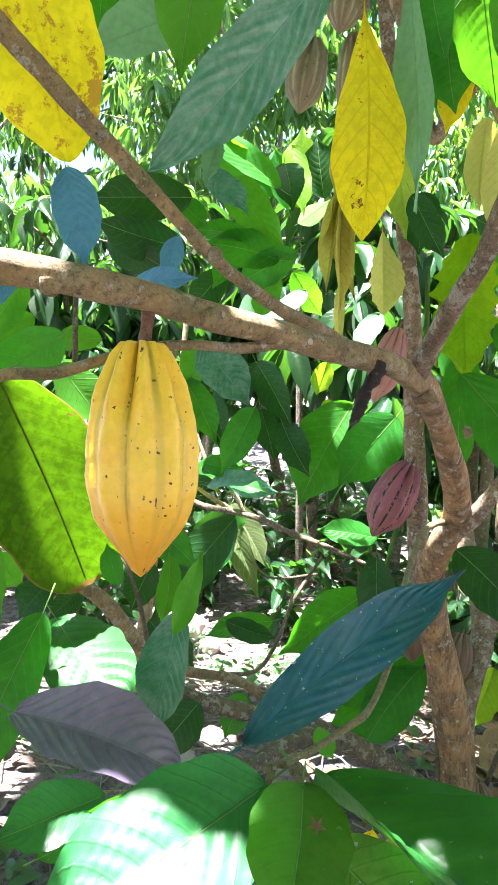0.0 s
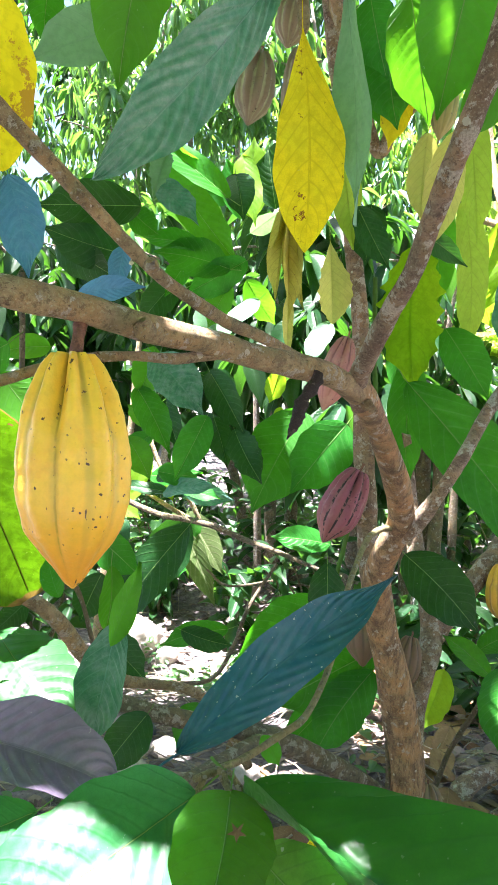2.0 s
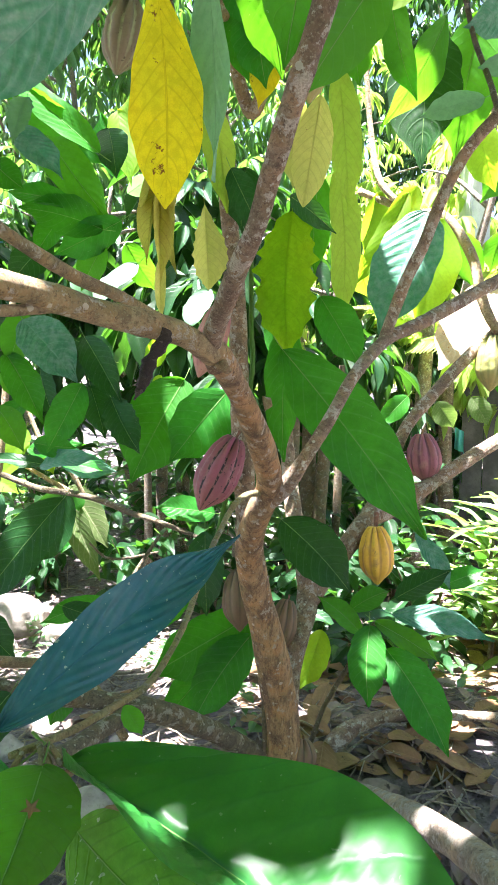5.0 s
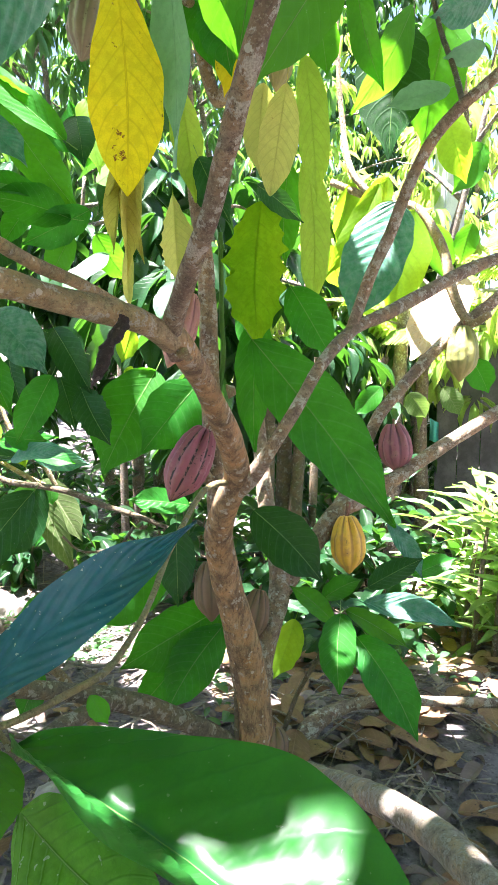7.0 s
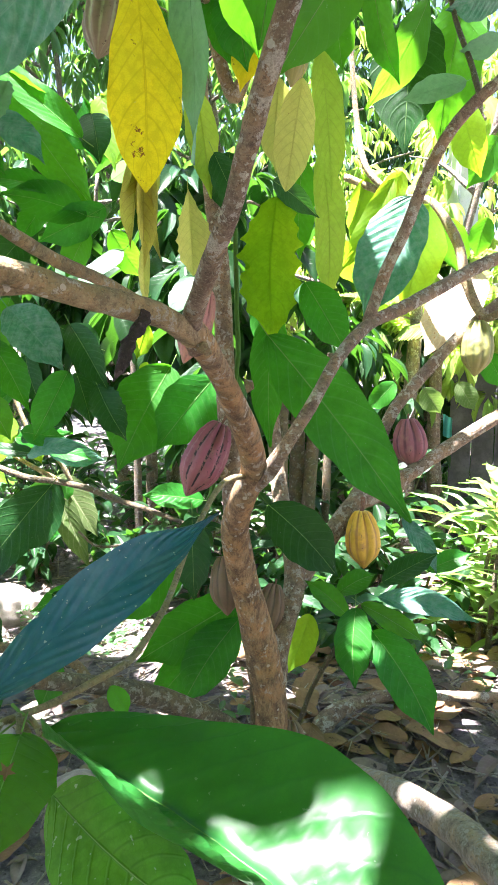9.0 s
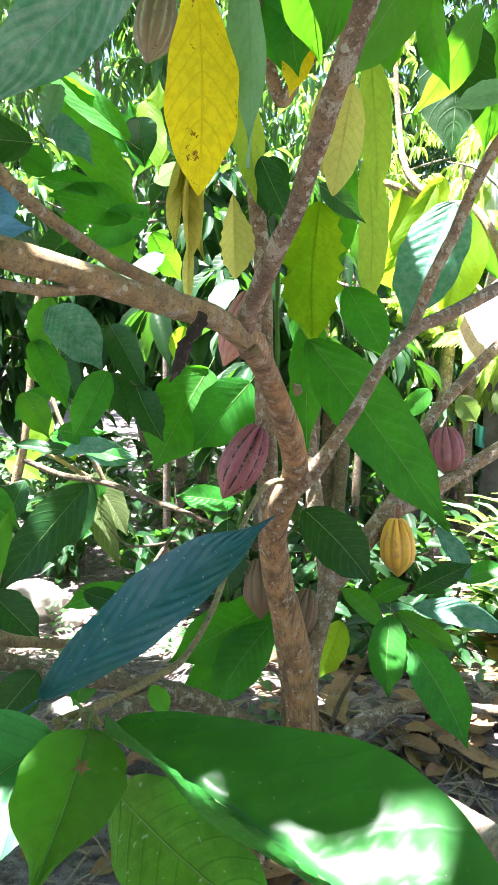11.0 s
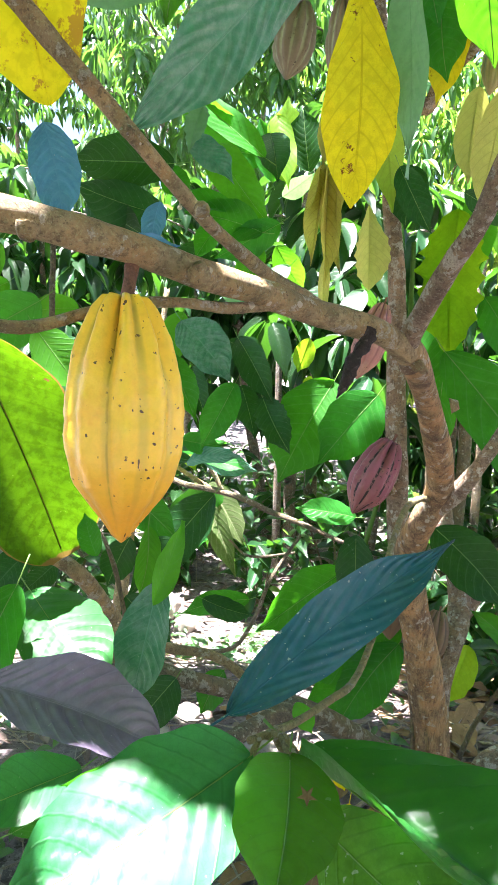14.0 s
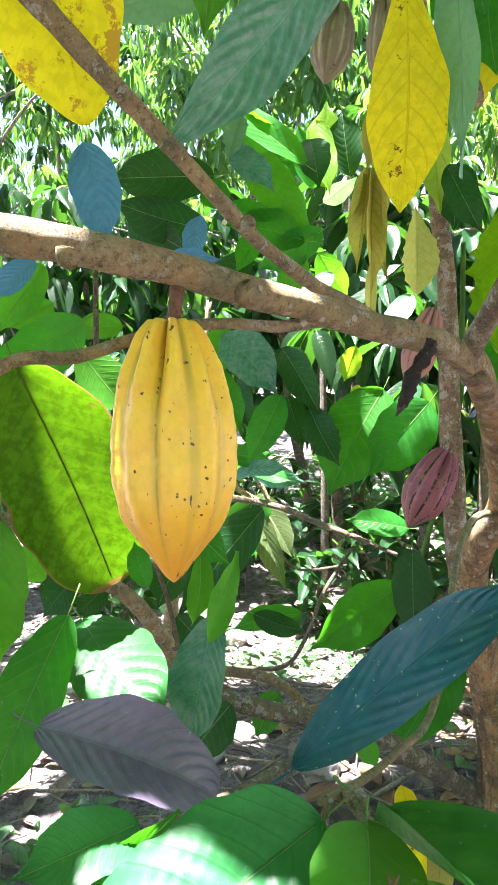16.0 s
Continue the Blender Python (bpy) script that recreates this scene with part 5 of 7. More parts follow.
cacao_leaf(tree, (1.406, 1.984, 1.448), (1.395, 2.028, 1.322), 0.090, (-0.54, -0.81, -0.23), LEAF_LIGHT, droop=0.15, fold=0.2)
cacao_leaf(tree, (-0.13, 1.662, 1.635), (0.041, 1.654, 1.55), 0.091, (-0.3, -0.8, -0.53), LEAF_LIGHT, droop=0.15, fold=0.2)
cacao_leaf(tree, (-0.039, 2.168, 1.684), (0.148, 2.166, 1.665), 0.100, (-0, -1, 0.05), LEAF_MID, droop=0.15, fold=0.2)
cacao_leaf(tree, (-0.073, 2.04, 1.367), (-0.198, 2.027, 1.224), 0.107, (0.15, -0.99, -0.05), LEAF_DARK, droop=0.15, fold=0.2)
cacao_leaf(tree, (0.153, 2.212, 1.398), (0.257, 2.262, 1.25), 0.098, (0.02, -0.95, -0.31), LEAF_LIGHT, droop=0.15, fold=0.2)
cacao_leaf(tree, (-0.002, 2.339, 1.34), (0.06, 2.324, 1.176), 0.123, (-0.08, -1, 0.06), LEAF_DUSTY, droop=0.15, fold=0.2)
cacao_leaf(tree, (-0.159, 2.185, 0.738), (-0.022, 2.184, 0.718), 0.079, (0.01, -0.99, 0.13), LEAF_MID, droop=0.15, fold=0.2)
cacao_leaf(tree, (-0.135, 1.889, 1.143), (-0.191, 1.937, 0.993), 0.105, (-0.25, -0.94, -0.21), LEAF_LIGHT, droop=0.15, fold=0.2)
cacao_leaf(tree, (0.246, 1.993, 1.081), (0.215, 2.027, 0.975), 0.071, (-0.19, -0.95, -0.25), LEAF_BRIGHT, droop=0.15, fold=0.2)
cacao_leaf(tree, (-0.081, 2.138, 0.19), (0.096, 2.132, 0.131), 0.084, (-0.02, -1, 0.01), LEAF_DARK, droop=0.15, fold=0.2)
cacao_leaf(tree, (-0.442, 1.318, 1.146), (-0.535, 1.314, 1.1), 0.070, (0.14, -0.97, -0.2), LEAF_LIGHT, droop=0.15, fold=0.2)
cacao_leaf(tree, (-0.373, 1.617, 1.123), (-0.502, 1.616, 1.108), 0.083, (-0.04, -0.91, 0.41), LEAF_LIGHT, droop=0.15, fold=0.2)
cacao_leaf(tree, (-0.477, 1.289, 0.822), (-0.547, 1.287, 0.799), 0.081, (0.02, -1, 0.02), LEAF_MID, droop=0.15, fold=0.2)
cacao_leaf(tree, (-0.477, 1.269, 0.591), (-0.396, 1.265, 0.544), 0.070, (0.18, -0.9, 0.39), LEAF_DARK, droop=0.15, fold=0.2)
cacao_leaf(tree, (-0.598, 1.456, 0.612), (-0.543, 1.48, 0.523), 0.080, (0.49, -0.87, 0.06), LEAF_LIGHT, droop=0.15, fold=0.2)

cacao_leaf(tree, (0.076, 1.617, 1.491), (-0.153, 1.651, 1.684), 0.082, (-0.10, -0.83, 0.55), LEAF_LIGHT, droop=0.12, fold=0.25, full=0.5)
cacao_leaf(tree, (-0.087, 1.901, 1.653), (0.110, 1.758, 1.350), 0.112, (-0.38, -0.84, 0.39), LEAF_LIGHT, droop=0.15, fold=0.15)
cacao_leaf(tree, (0.101, 1.835, 1.624), (0.117, 1.729, 1.468), 0.092, (-0.28, -0.83, 0.48), LEAF_DARK, droop=0.2, fold=0.3)
cacao_leaf(tree, (0.129, 1.996, 1.733), (0.161, 1.909, 1.499), 0.085, (-0.02, -0.95, 0.31), LEAF_BRIGHT, droop=0.15, fold=0.2)
cacao_leaf(tree, (-0.068, 1.471, 1.547), (-0.097, 1.444, 1.439), 0.054, (0.08, -0.88, 0.46), LEAF_DUSTY, droop=0.4, fold=0.5, jag=0.8)
cacao_leaf(tree, (-0.098, 1.512, 1.494), (0.001, 1.445, 1.379), 0.074, (-0.09, -0.79, 0.61), LEAF_DUSTY_DARK, droop=0.3, fold=0.3)
cacao_leaf(tree, (0.011, 1.745, 1.402), (-0.163, 1.767, 1.430), 0.075, (-0.27, -0.79, 0.55), LEAF_MID, droop=0.15)
cacao_leaf(tree, (0.115, 1.854, 1.384), (-0.047, 1.836, 1.362), 0.055, (-0.18, -0.81, 0.55), LEAF_DARK, droop=0.2, fold=0.3)
cacao_leaf(tree, (-0.016, 1.941, 1.432), (-0.109, 1.903, 1.292), 0.079, (-0.01, -0.92, 0.39), LEAF_MID, droop=0.2)
cacao_leaf(tree, (0.183, 2.035, 1.303), (0.038, 1.999, 1.165), 0.107, (-0.11, -0.47, 0.88), LEAF_DUSTY, droop=0.1)
cacao_leaf(tree, (0.329, 1.489, 1.581), (0.362, 1.494, 1.341), 0.075, (-0.56, -0.80, 0.20), LEAF_PALE_GREEN, droop=0.1, fold=0.3)
cacao_leaf(tree, (0.204, 1.433, 1.231), (0.202, 1.416, 1.084), 0.025, (-0.02, -0.98, 0.21), LEAF_PALE, droop=0.1, fold=0.8)
cacao_leaf(tree, (0.371, 1.806, 1.207), (0.298, 1.766, 1.085), 0.072, (0.00, -0.52, 0.85), LEAF_DUSTY, droop=0.1)
cacao_leaf(tree, (-0.141, 1.868, 1.117), (0.005, 1.773, 0.946), 0.141, (-0.11, -0.89, 0.44), LEAF_DUSTY_DARK, droop=0.2, fold=0.3)
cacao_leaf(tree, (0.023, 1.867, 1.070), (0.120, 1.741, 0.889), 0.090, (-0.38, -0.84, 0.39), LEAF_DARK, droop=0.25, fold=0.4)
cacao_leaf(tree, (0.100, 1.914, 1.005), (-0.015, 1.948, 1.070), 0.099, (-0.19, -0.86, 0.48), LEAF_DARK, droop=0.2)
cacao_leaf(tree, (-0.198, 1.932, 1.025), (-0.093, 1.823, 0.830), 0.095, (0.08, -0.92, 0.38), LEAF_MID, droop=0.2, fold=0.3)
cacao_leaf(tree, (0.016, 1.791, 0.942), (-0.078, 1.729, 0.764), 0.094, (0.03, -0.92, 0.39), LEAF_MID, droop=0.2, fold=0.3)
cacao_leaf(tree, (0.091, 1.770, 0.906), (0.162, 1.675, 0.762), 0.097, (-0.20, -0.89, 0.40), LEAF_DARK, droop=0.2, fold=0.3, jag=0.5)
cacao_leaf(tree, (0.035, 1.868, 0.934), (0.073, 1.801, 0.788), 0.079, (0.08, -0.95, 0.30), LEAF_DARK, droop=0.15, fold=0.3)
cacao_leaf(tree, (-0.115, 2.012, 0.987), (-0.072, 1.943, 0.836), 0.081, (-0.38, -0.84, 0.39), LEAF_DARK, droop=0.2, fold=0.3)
cacao_leaf(tree, (-0.244, 2.026, 0.869), (-0.162, 1.951, 0.740), 0.094, (-0.10, -0.87, 0.48), LEAF_LIGHT, droop=0.2)
cacao_leaf(tree, (-0.143, 2.185, 0.660), (0.041, 2.096, 0.693), 0.082, (-0.15, -0.64, 0.75), LEAF_DUSTY_DARK, droop=0.2)
cacao_leaf(tree, (-0.172, 2.299, 0.695), (-0.015, 2.219, 0.755), 0.078, (-0.17, -0.77, 0.61), LEAF_DARK, droop=0.2)
cacao_leaf(tree, (0.661, 1.312, 0.397), (0.623, 1.220, 0.251), 0.084, (-0.31, -0.78, 0.54), LEAF_MID, droop=0.18, fold=0.25, full=0.55)
cacao_leaf(tree, (0.697, 1.297, 0.343), (0.770, 1.136, 0.168), 0.105, (-0.26, -0.77, 0.58), LEAF_MID, droop=0.25, fold=0.25, full=0.55)
cacao_leaf(tree, (0.681, 1.328, 0.397), (0.808, 1.249, 0.321), 0.055, (-0.16, -0.68, 0.71), LEAF_LIGHT, droop=0.25, fold=0.2)
cacao_leaf(tree, (0.772, 1.428, 0.369), (0.989, 1.312, 0.328), 0.073, (-0.15, -0.64, 0.75), LEAF_DUSTY_DARK, droop=0.15, fold=0.3)
cacao_leaf(tree, (0.680, 1.403, 0.337), (0.589, 1.474, 0.414), 0.062, (-0.07, -0.66, 0.75), LEAF_LIGHT, droop=0.2, fold=0.2)
cacao_leaf(tree, (0.676, 1.470, 0.370), (0.788, 1.471, 0.415), 0.064, (-0.15, -0.64, 0.75), LEAF_MID, droop=0.2, fold=0.2)
cacao_leaf(tree, (0.676, 1.680, 0.230), (0.596, 1.638, 0.077), 0.094, (0.08, -0.92, 0.38), LEAF_BRIGHT, droop=0.15, fold=0.2)
cacao_leaf(tree, (0.913, 1.698, 0.300), (1.080, 1.670, 0.385), 0.078, (-0.15, -0.64, 0.75), LEAF_DARK, droop=0.2)
cacao_leaf(tree, (1.097, 1.759, 0.300), (1.237, 1.734, 0.354), 0.071, (-0.15, -0.64, 0.75), LEAF_MID, droop=0.2)
cacao_leaf(tree, (1.022, 1.797, 0.468), (1.110, 1.715, 0.296), 0.071, (-0.07, -0.66, 0.75), LEAF_DUSTY_DARK, droop=0.2)

cacao_leaf(tree, (1.048, 1.841, 1.463), (0.873, 1.775, 1.086), 0.191, (-0.22, -0.71, 0.67), LEAF_DUSTY_DARK, droop=0.12, fold=0.15, full=0.5)
cacao_leaf(tree, (1.142, 1.905, 1.459), (1.044, 1.869, 1.107), 0.165, (0.02, -0.98, 0.19), LEAF_BRIGHT, droop=0.12, fold=0.15)
cacao_leaf(tree, (1.077, 2.030, 1.566), (0.877, 2.015, 1.245), 0.087, (-0.17, -0.91, 0.38), LEAF_BRIGHT, droop=0.15, fold=0.3)
cacao_leaf(tree, (1.404, 2.026, 1.278), (1.191, 1.991, 0.981), 0.179, (-0.13, -0.55, 0.82), LEAF_SCORCHED, droop=0.1, fold=0.15, full=0.5)
cacao_leaf(tree, (-0.238, 2.568, 0.634), (-0.353, 2.582, 0.557), 0.089, (-0.14, -0.71, 0.70), LEAF_BRIGHT, droop=0.2)
cacao_leaf(tree, (-0.223, 2.526, 0.754), (-0.281, 2.473, 0.622), 0.087, (0.10, -0.85, 0.51), LEAF_BRIGHT, droop=0.2)
cacao_leaf(tree, (-0.411, 2.695, 0.562), (-0.268, 2.610, 0.486), 0.097, (-0.27, -0.63, 0.73), LEAF_BRIGHT, droop=0.2)
cacao_leaf(tree, (-0.181, 2.611, 0.663), (-0.129, 2.542, 0.573), 0.081, (-0.06, -0.76, 0.65), LEAF_BRIGHT, droop=0.2)
cacao_leaf(tree, (-0.125, 2.243, 0.655), (-0.322, 2.281, 0.676), 0.055, (-0.14, -0.71, 0.70), LEAF_DARK, droop=0.15, fold=0.3)
cacao_leaf(tree, (-0.083, 2.337, 0.650), (0.060, 2.287, 0.620), 0.070, (-0.13, -0.66, 0.74), LEAF_MID, droop=0.2, fold=0.3)
cacao_leaf(tree, (-0.280, 2.262, 0.555), (-0.349, 2.208, 0.393), 0.097, (-0.07, -0.85, 0.53), LEAF_DARK, droop=0.2, fold=0.3)
cacao_leaf(tree, (-0.163, 2.067, 0.877), (-0.279, 2.058, 0.775), 0.089, (-0.15, -0.79, 0.59), LEAF_MID, droop=0.2, fold=0.3)
cacao_leaf(tree, (-0.159, 2.068, 0.890), (-0.249, 2.112, 0.969), 0.079, (-0.15, -0.79, 0.59), LEAF_LIGHT, droop=0.2, fold=0.3)

# the young cacao tree behind
limb(tree_behind, "trunk", [(-0.447, 2.399, -0.272, 0.0315), (-0.410, 2.415, 0.090, 0.0271), (-0.379, 2.429, 0.340, 0.0228), (-0.341, 2.431, 0.507, 0.0186), (-0.303, 2.433, 0.672, 0.0144), (-0.272, 2.464, 0.977, 0.0123), (-0.241, 2.496, 1.283, 0.0103)])
limb(tree_behind, "limb", [(-0.306, 2.424, 0.600, 0.0105), (-0.165, 2.363, 0.552, 0.0112), (-0.045, 2.301, 0.541, 0.0111), (0.053, 2.224, 0.527, 0.0109), (0.145, 2.146, 0.499, 0.0098), (0.234, 2.070, 0.481, 0.0088), (0.372, 1.979, 0.438, 0.0062)], mat=BARK_TWIG)
limb(tree_behind, "twig", [(-0.019, 2.568, 0.483, 0.0090), (-0.079, 2.576, 0.599, 0.0112), (-0.164, 2.605, 0.666, 0.0089), (-0.243, 2.650, 0.866, 0.0089)])
limb(tree_behind, "twig", [(-0.064, 2.610, 0.482, 0.0114), (-0.189, 2.599, 0.566, 0.0089), (-0.274, 2.627, 0.622, 0.0089)])
cacao_leaf(tree_behind, (-0.125, 2.63, 0.523), (0.039, 2.489, 0.146), 0.107, (-0.23, -0.94, 0.25), LEAF_STRIPED, droop=0.15, fold=0.5)
cacao_leaf(tree_behind, (-0.078, 2.667, 0.503), (0.071, 2.578, 0.254), 0.125, (0.2, -0.88, 0.44), LEAF_STRIPED, droop=0.15, fold=0.4)
cacao_leaf(tree_behind, (-0.023, 2.673, 0.487), (-0.117, 2.641, 0.226), 0.109, (-0.14, -0.97, 0.17), LEAF_MID, droop=0.15, fold=0.2)
cacao_leaf(tree_behind, (-0.04, 2.552, 0.488), (-0.038, 2.543, 0.421), 0.067, (0.05, -0.99, 0.14), LEAF_MID, droop=0.15, fold=0.2)
cacao_leaf(tree_behind, (-0.079, 2.463, 0.525), (-0.256, 2.417, 0.238), 0.202, (0.26, -0.97, -0.01), LEAF_DARK, droop=0.15, fold=0.2)
cacao_leaf(tree_behind, (-0.132, 2.496, 0.678), (0.114, 2.374, 0.6), 0.104, (-0.46, -0.89, -0.05), LEAF_DUSTY_DARK, droop=0.15, fold=0.2)
cacao_leaf(tree_behind, (-0.229, 2.621, 0.666), (-0.007, 2.468, 0.699), 0.093, (-0.56, -0.73, 0.39), LEAF_MID, droop=0.15, fold=0.2)
cacao_leaf(tree_behind, (0.214, 1.822, 0.96), (0.229, 1.823, 0.944), 0.048, (-0, -1, -0.05), LEAF_BRIGHT, droop=0.15, fold=0.2)

# open spots cut in the unseen canopy: where the sun comes through to
LIT = [
    (-0.701, 4.901, 2.773, 0.500), (-0.227, 4.811, 2.738, 0.400), (-1.933, 5.670, 2.902, 0.600), (-1.364, 5.176, 3.009, 0.500), (-1.922, 5.114, 2.191, 0.400), (0.127, 4.712, 2.381, 0.300),
    (-0.291, 2.575, 0.606, 0.060), (-0.241, 2.522, 0.680, 0.050), (-0.343, 2.676, 0.498, 0.050), (1.092, 1.881, 1.321, 0.060), (1.082, 1.872, 1.214, 0.050), (0.977, 2.012, 1.410, 0.060), (1.309, 2.009, 1.151, 0.050), (1.244, 1.999, 1.054, 0.030), (0.935, 1.802, 1.270, 0.008), (0.939, 1.795, 1.202, 0.008), (1.017, 1.819, 1.393, 0.020), (1.914, 3.886, 2.495, 0.500), (2.229, 3.815, 2.357, 0.500), (1.701, 3.901, 2.244, 0.400), (2.329, 3.708, 1.433, 0.500), (0.077, 0.344, 0.738, -0.012), (0.095, 0.334, 0.731, -0.012), (0.113, 0.323, 0.722, -0.012), (0.013, 0.337, 0.737, -0.016),
    (-0.183, 3.284, -0.300, 0.120),
    (-0.348, 3.529, -0.300, 0.120),
    (-0.022, 0.373, 0.710, 0.004), (-0.008, 0.371, 0.697, 0.004), (-0.119, 0.373, 0.684, -0.02),
    (-0.151, 0.550, 0.657, -0.014), (-1.486, 4.328, 2.465, 0.400), (-1.626, 4.293, 2.013, 0.350), (-1.149, 3.620, 2.380, 0.300), (2.006, 3.329, 1.132, 0.350), (1.977, 3.384, 1.644, 0.400), (1.816, 2.921, 0.776, 0.200),
    (-0.120, 0.373, 0.684, -0.02),
    (-0.062, 0.371, 0.682, 0.004),
    (-0.045, 0.372, 0.696, 0.004),
    (-0.076, 0.374, 0.705, 0.004),
    (-0.106, 0.376, 0.708, 0.004),
    (1.310, 2.060, 1.100, 0.040), (1.300, 2.080, 1.040, 0.020),
    (1.023, 1.381, -0.159, 0.03), (0.987, 1.495, -0.146, 0.02), (1.262, 1.631, -0.184, 0.05), (0.565, 0.742, 0.3, 0.0),
    (-0.144, 0.519, 0.68, -0.008), (-0.169, 0.481, 1.1, 0.01), (-0.183, 0.473, 1.102, 0.01), (-0.155, 0.49, 1.098, 0.006), (-0.197, 0.557, 1.291, -0.014),
    (-0.272, 0.879, 0.95, 0.012), (-0.2, 0.812, 0.642, 0.015), (-0.205, 0.8, 0.617, 0.01), (-0.229, 0.824, 0.66, 0.015),
    (-0.051, 0.38, 0.696, 0.006), (0.109, 0.375, 0.701, 0.003), (-0.083, 0.36, 0.701, 0.016), (-0.044, 0.355, 0.694, 0.008),
    (0.237, 0.317, 0.713, 0.001), (0.228, 0.3, 0.696, 0.004), (0.185, 0.313, 0.683, 0.002), (0.159, 0.337, 0.69, 0.001),
    (0.21, 0.286, 0.68, 0.004), (0.561, 0.653, 0.322, 0.0), (0.747, 1.263, 0.016, 0.008), (0.913, 1.835, 1.313, 0.012),
    (1, 1.842, 1.368, 0.014), (0.471, 1.23, 1.412, 0.02), (0.527, 1.522, 1.208, -0.01), (0.664, 1.55, 1.286, -0.015),
    (0.701, 1.388, 1.706, 0.05), (1.048, 1.622, 1.77, 0.08), (-0.004, 2.749, 2.083, 0.5),
    (0.091, 1.919, 1.455, 0.04), (-0.312, 3.673, -0.34, 0.12), (-0.376, 3.44, -0.3, 0.14), (-0.126, 3.111, -0.32, 0.05), (0.263, 3.171, -0.33, 0.02), (0.244, 2.851, -0.28, 0.02), (0.331, 2.418, -0.17, 0.05), (0.433, 2.494, -0.2, 0.04), (0.459, 1.985, -0.07, 0.04), (0.402, 1.776, -0.03, 0.03), (-0.1, 1.744, -0.03, 0.04), (0.37, 2.051, -0.216, 0.1),
    (1.646, 2.294, 0.054, 0.3), (1.428, 2.239, 0.02, 0.15), (1.548, 2.102, -0.01, 0.2), (0.629, 1.67, 0.137, 0.03),
    (1.31, 2.099, 1.13, 0.04), (1.332, 2.099, 1.171, 0.04), (0.222, 1.059, 1.628, 0.06), (0.277, 0.782, 1.331, 0.03),
    (0.261, 0.638, 1.321, 0.0), (0.486, 0.882, 1.516, 0.05), (0.173, 2.172, 1.732, 0.1), (-0.014, 1.576, 1.575, 0.06),
    (-0.645, 1.546, 0.012, 0.05), (-0.52, 1.35, -0.001, 0.04), (-0.807, 1.855, 0.232, 0.16), (0.044, 2.51, -0.143, 0.12),
    (1.308, 2.162, 1.62, 0.25), (1.074, 2.24, 1.784, 0.25), (0.114, 2.027, 1.224, 0.06), (-0.111, 0.913, 0.532, 0.02),
    (0.066, 0.593, 0.661, 0.02), (0.106, 2.013, 1.233, 0.02), (0.332, 1.786, 1.145, 0.05), (1.65, 2.2, 0.3, 0.3), (1.85, 2.4, 0.3, 0.3), (1.6, 2.5, 0.3, 0.2),
]

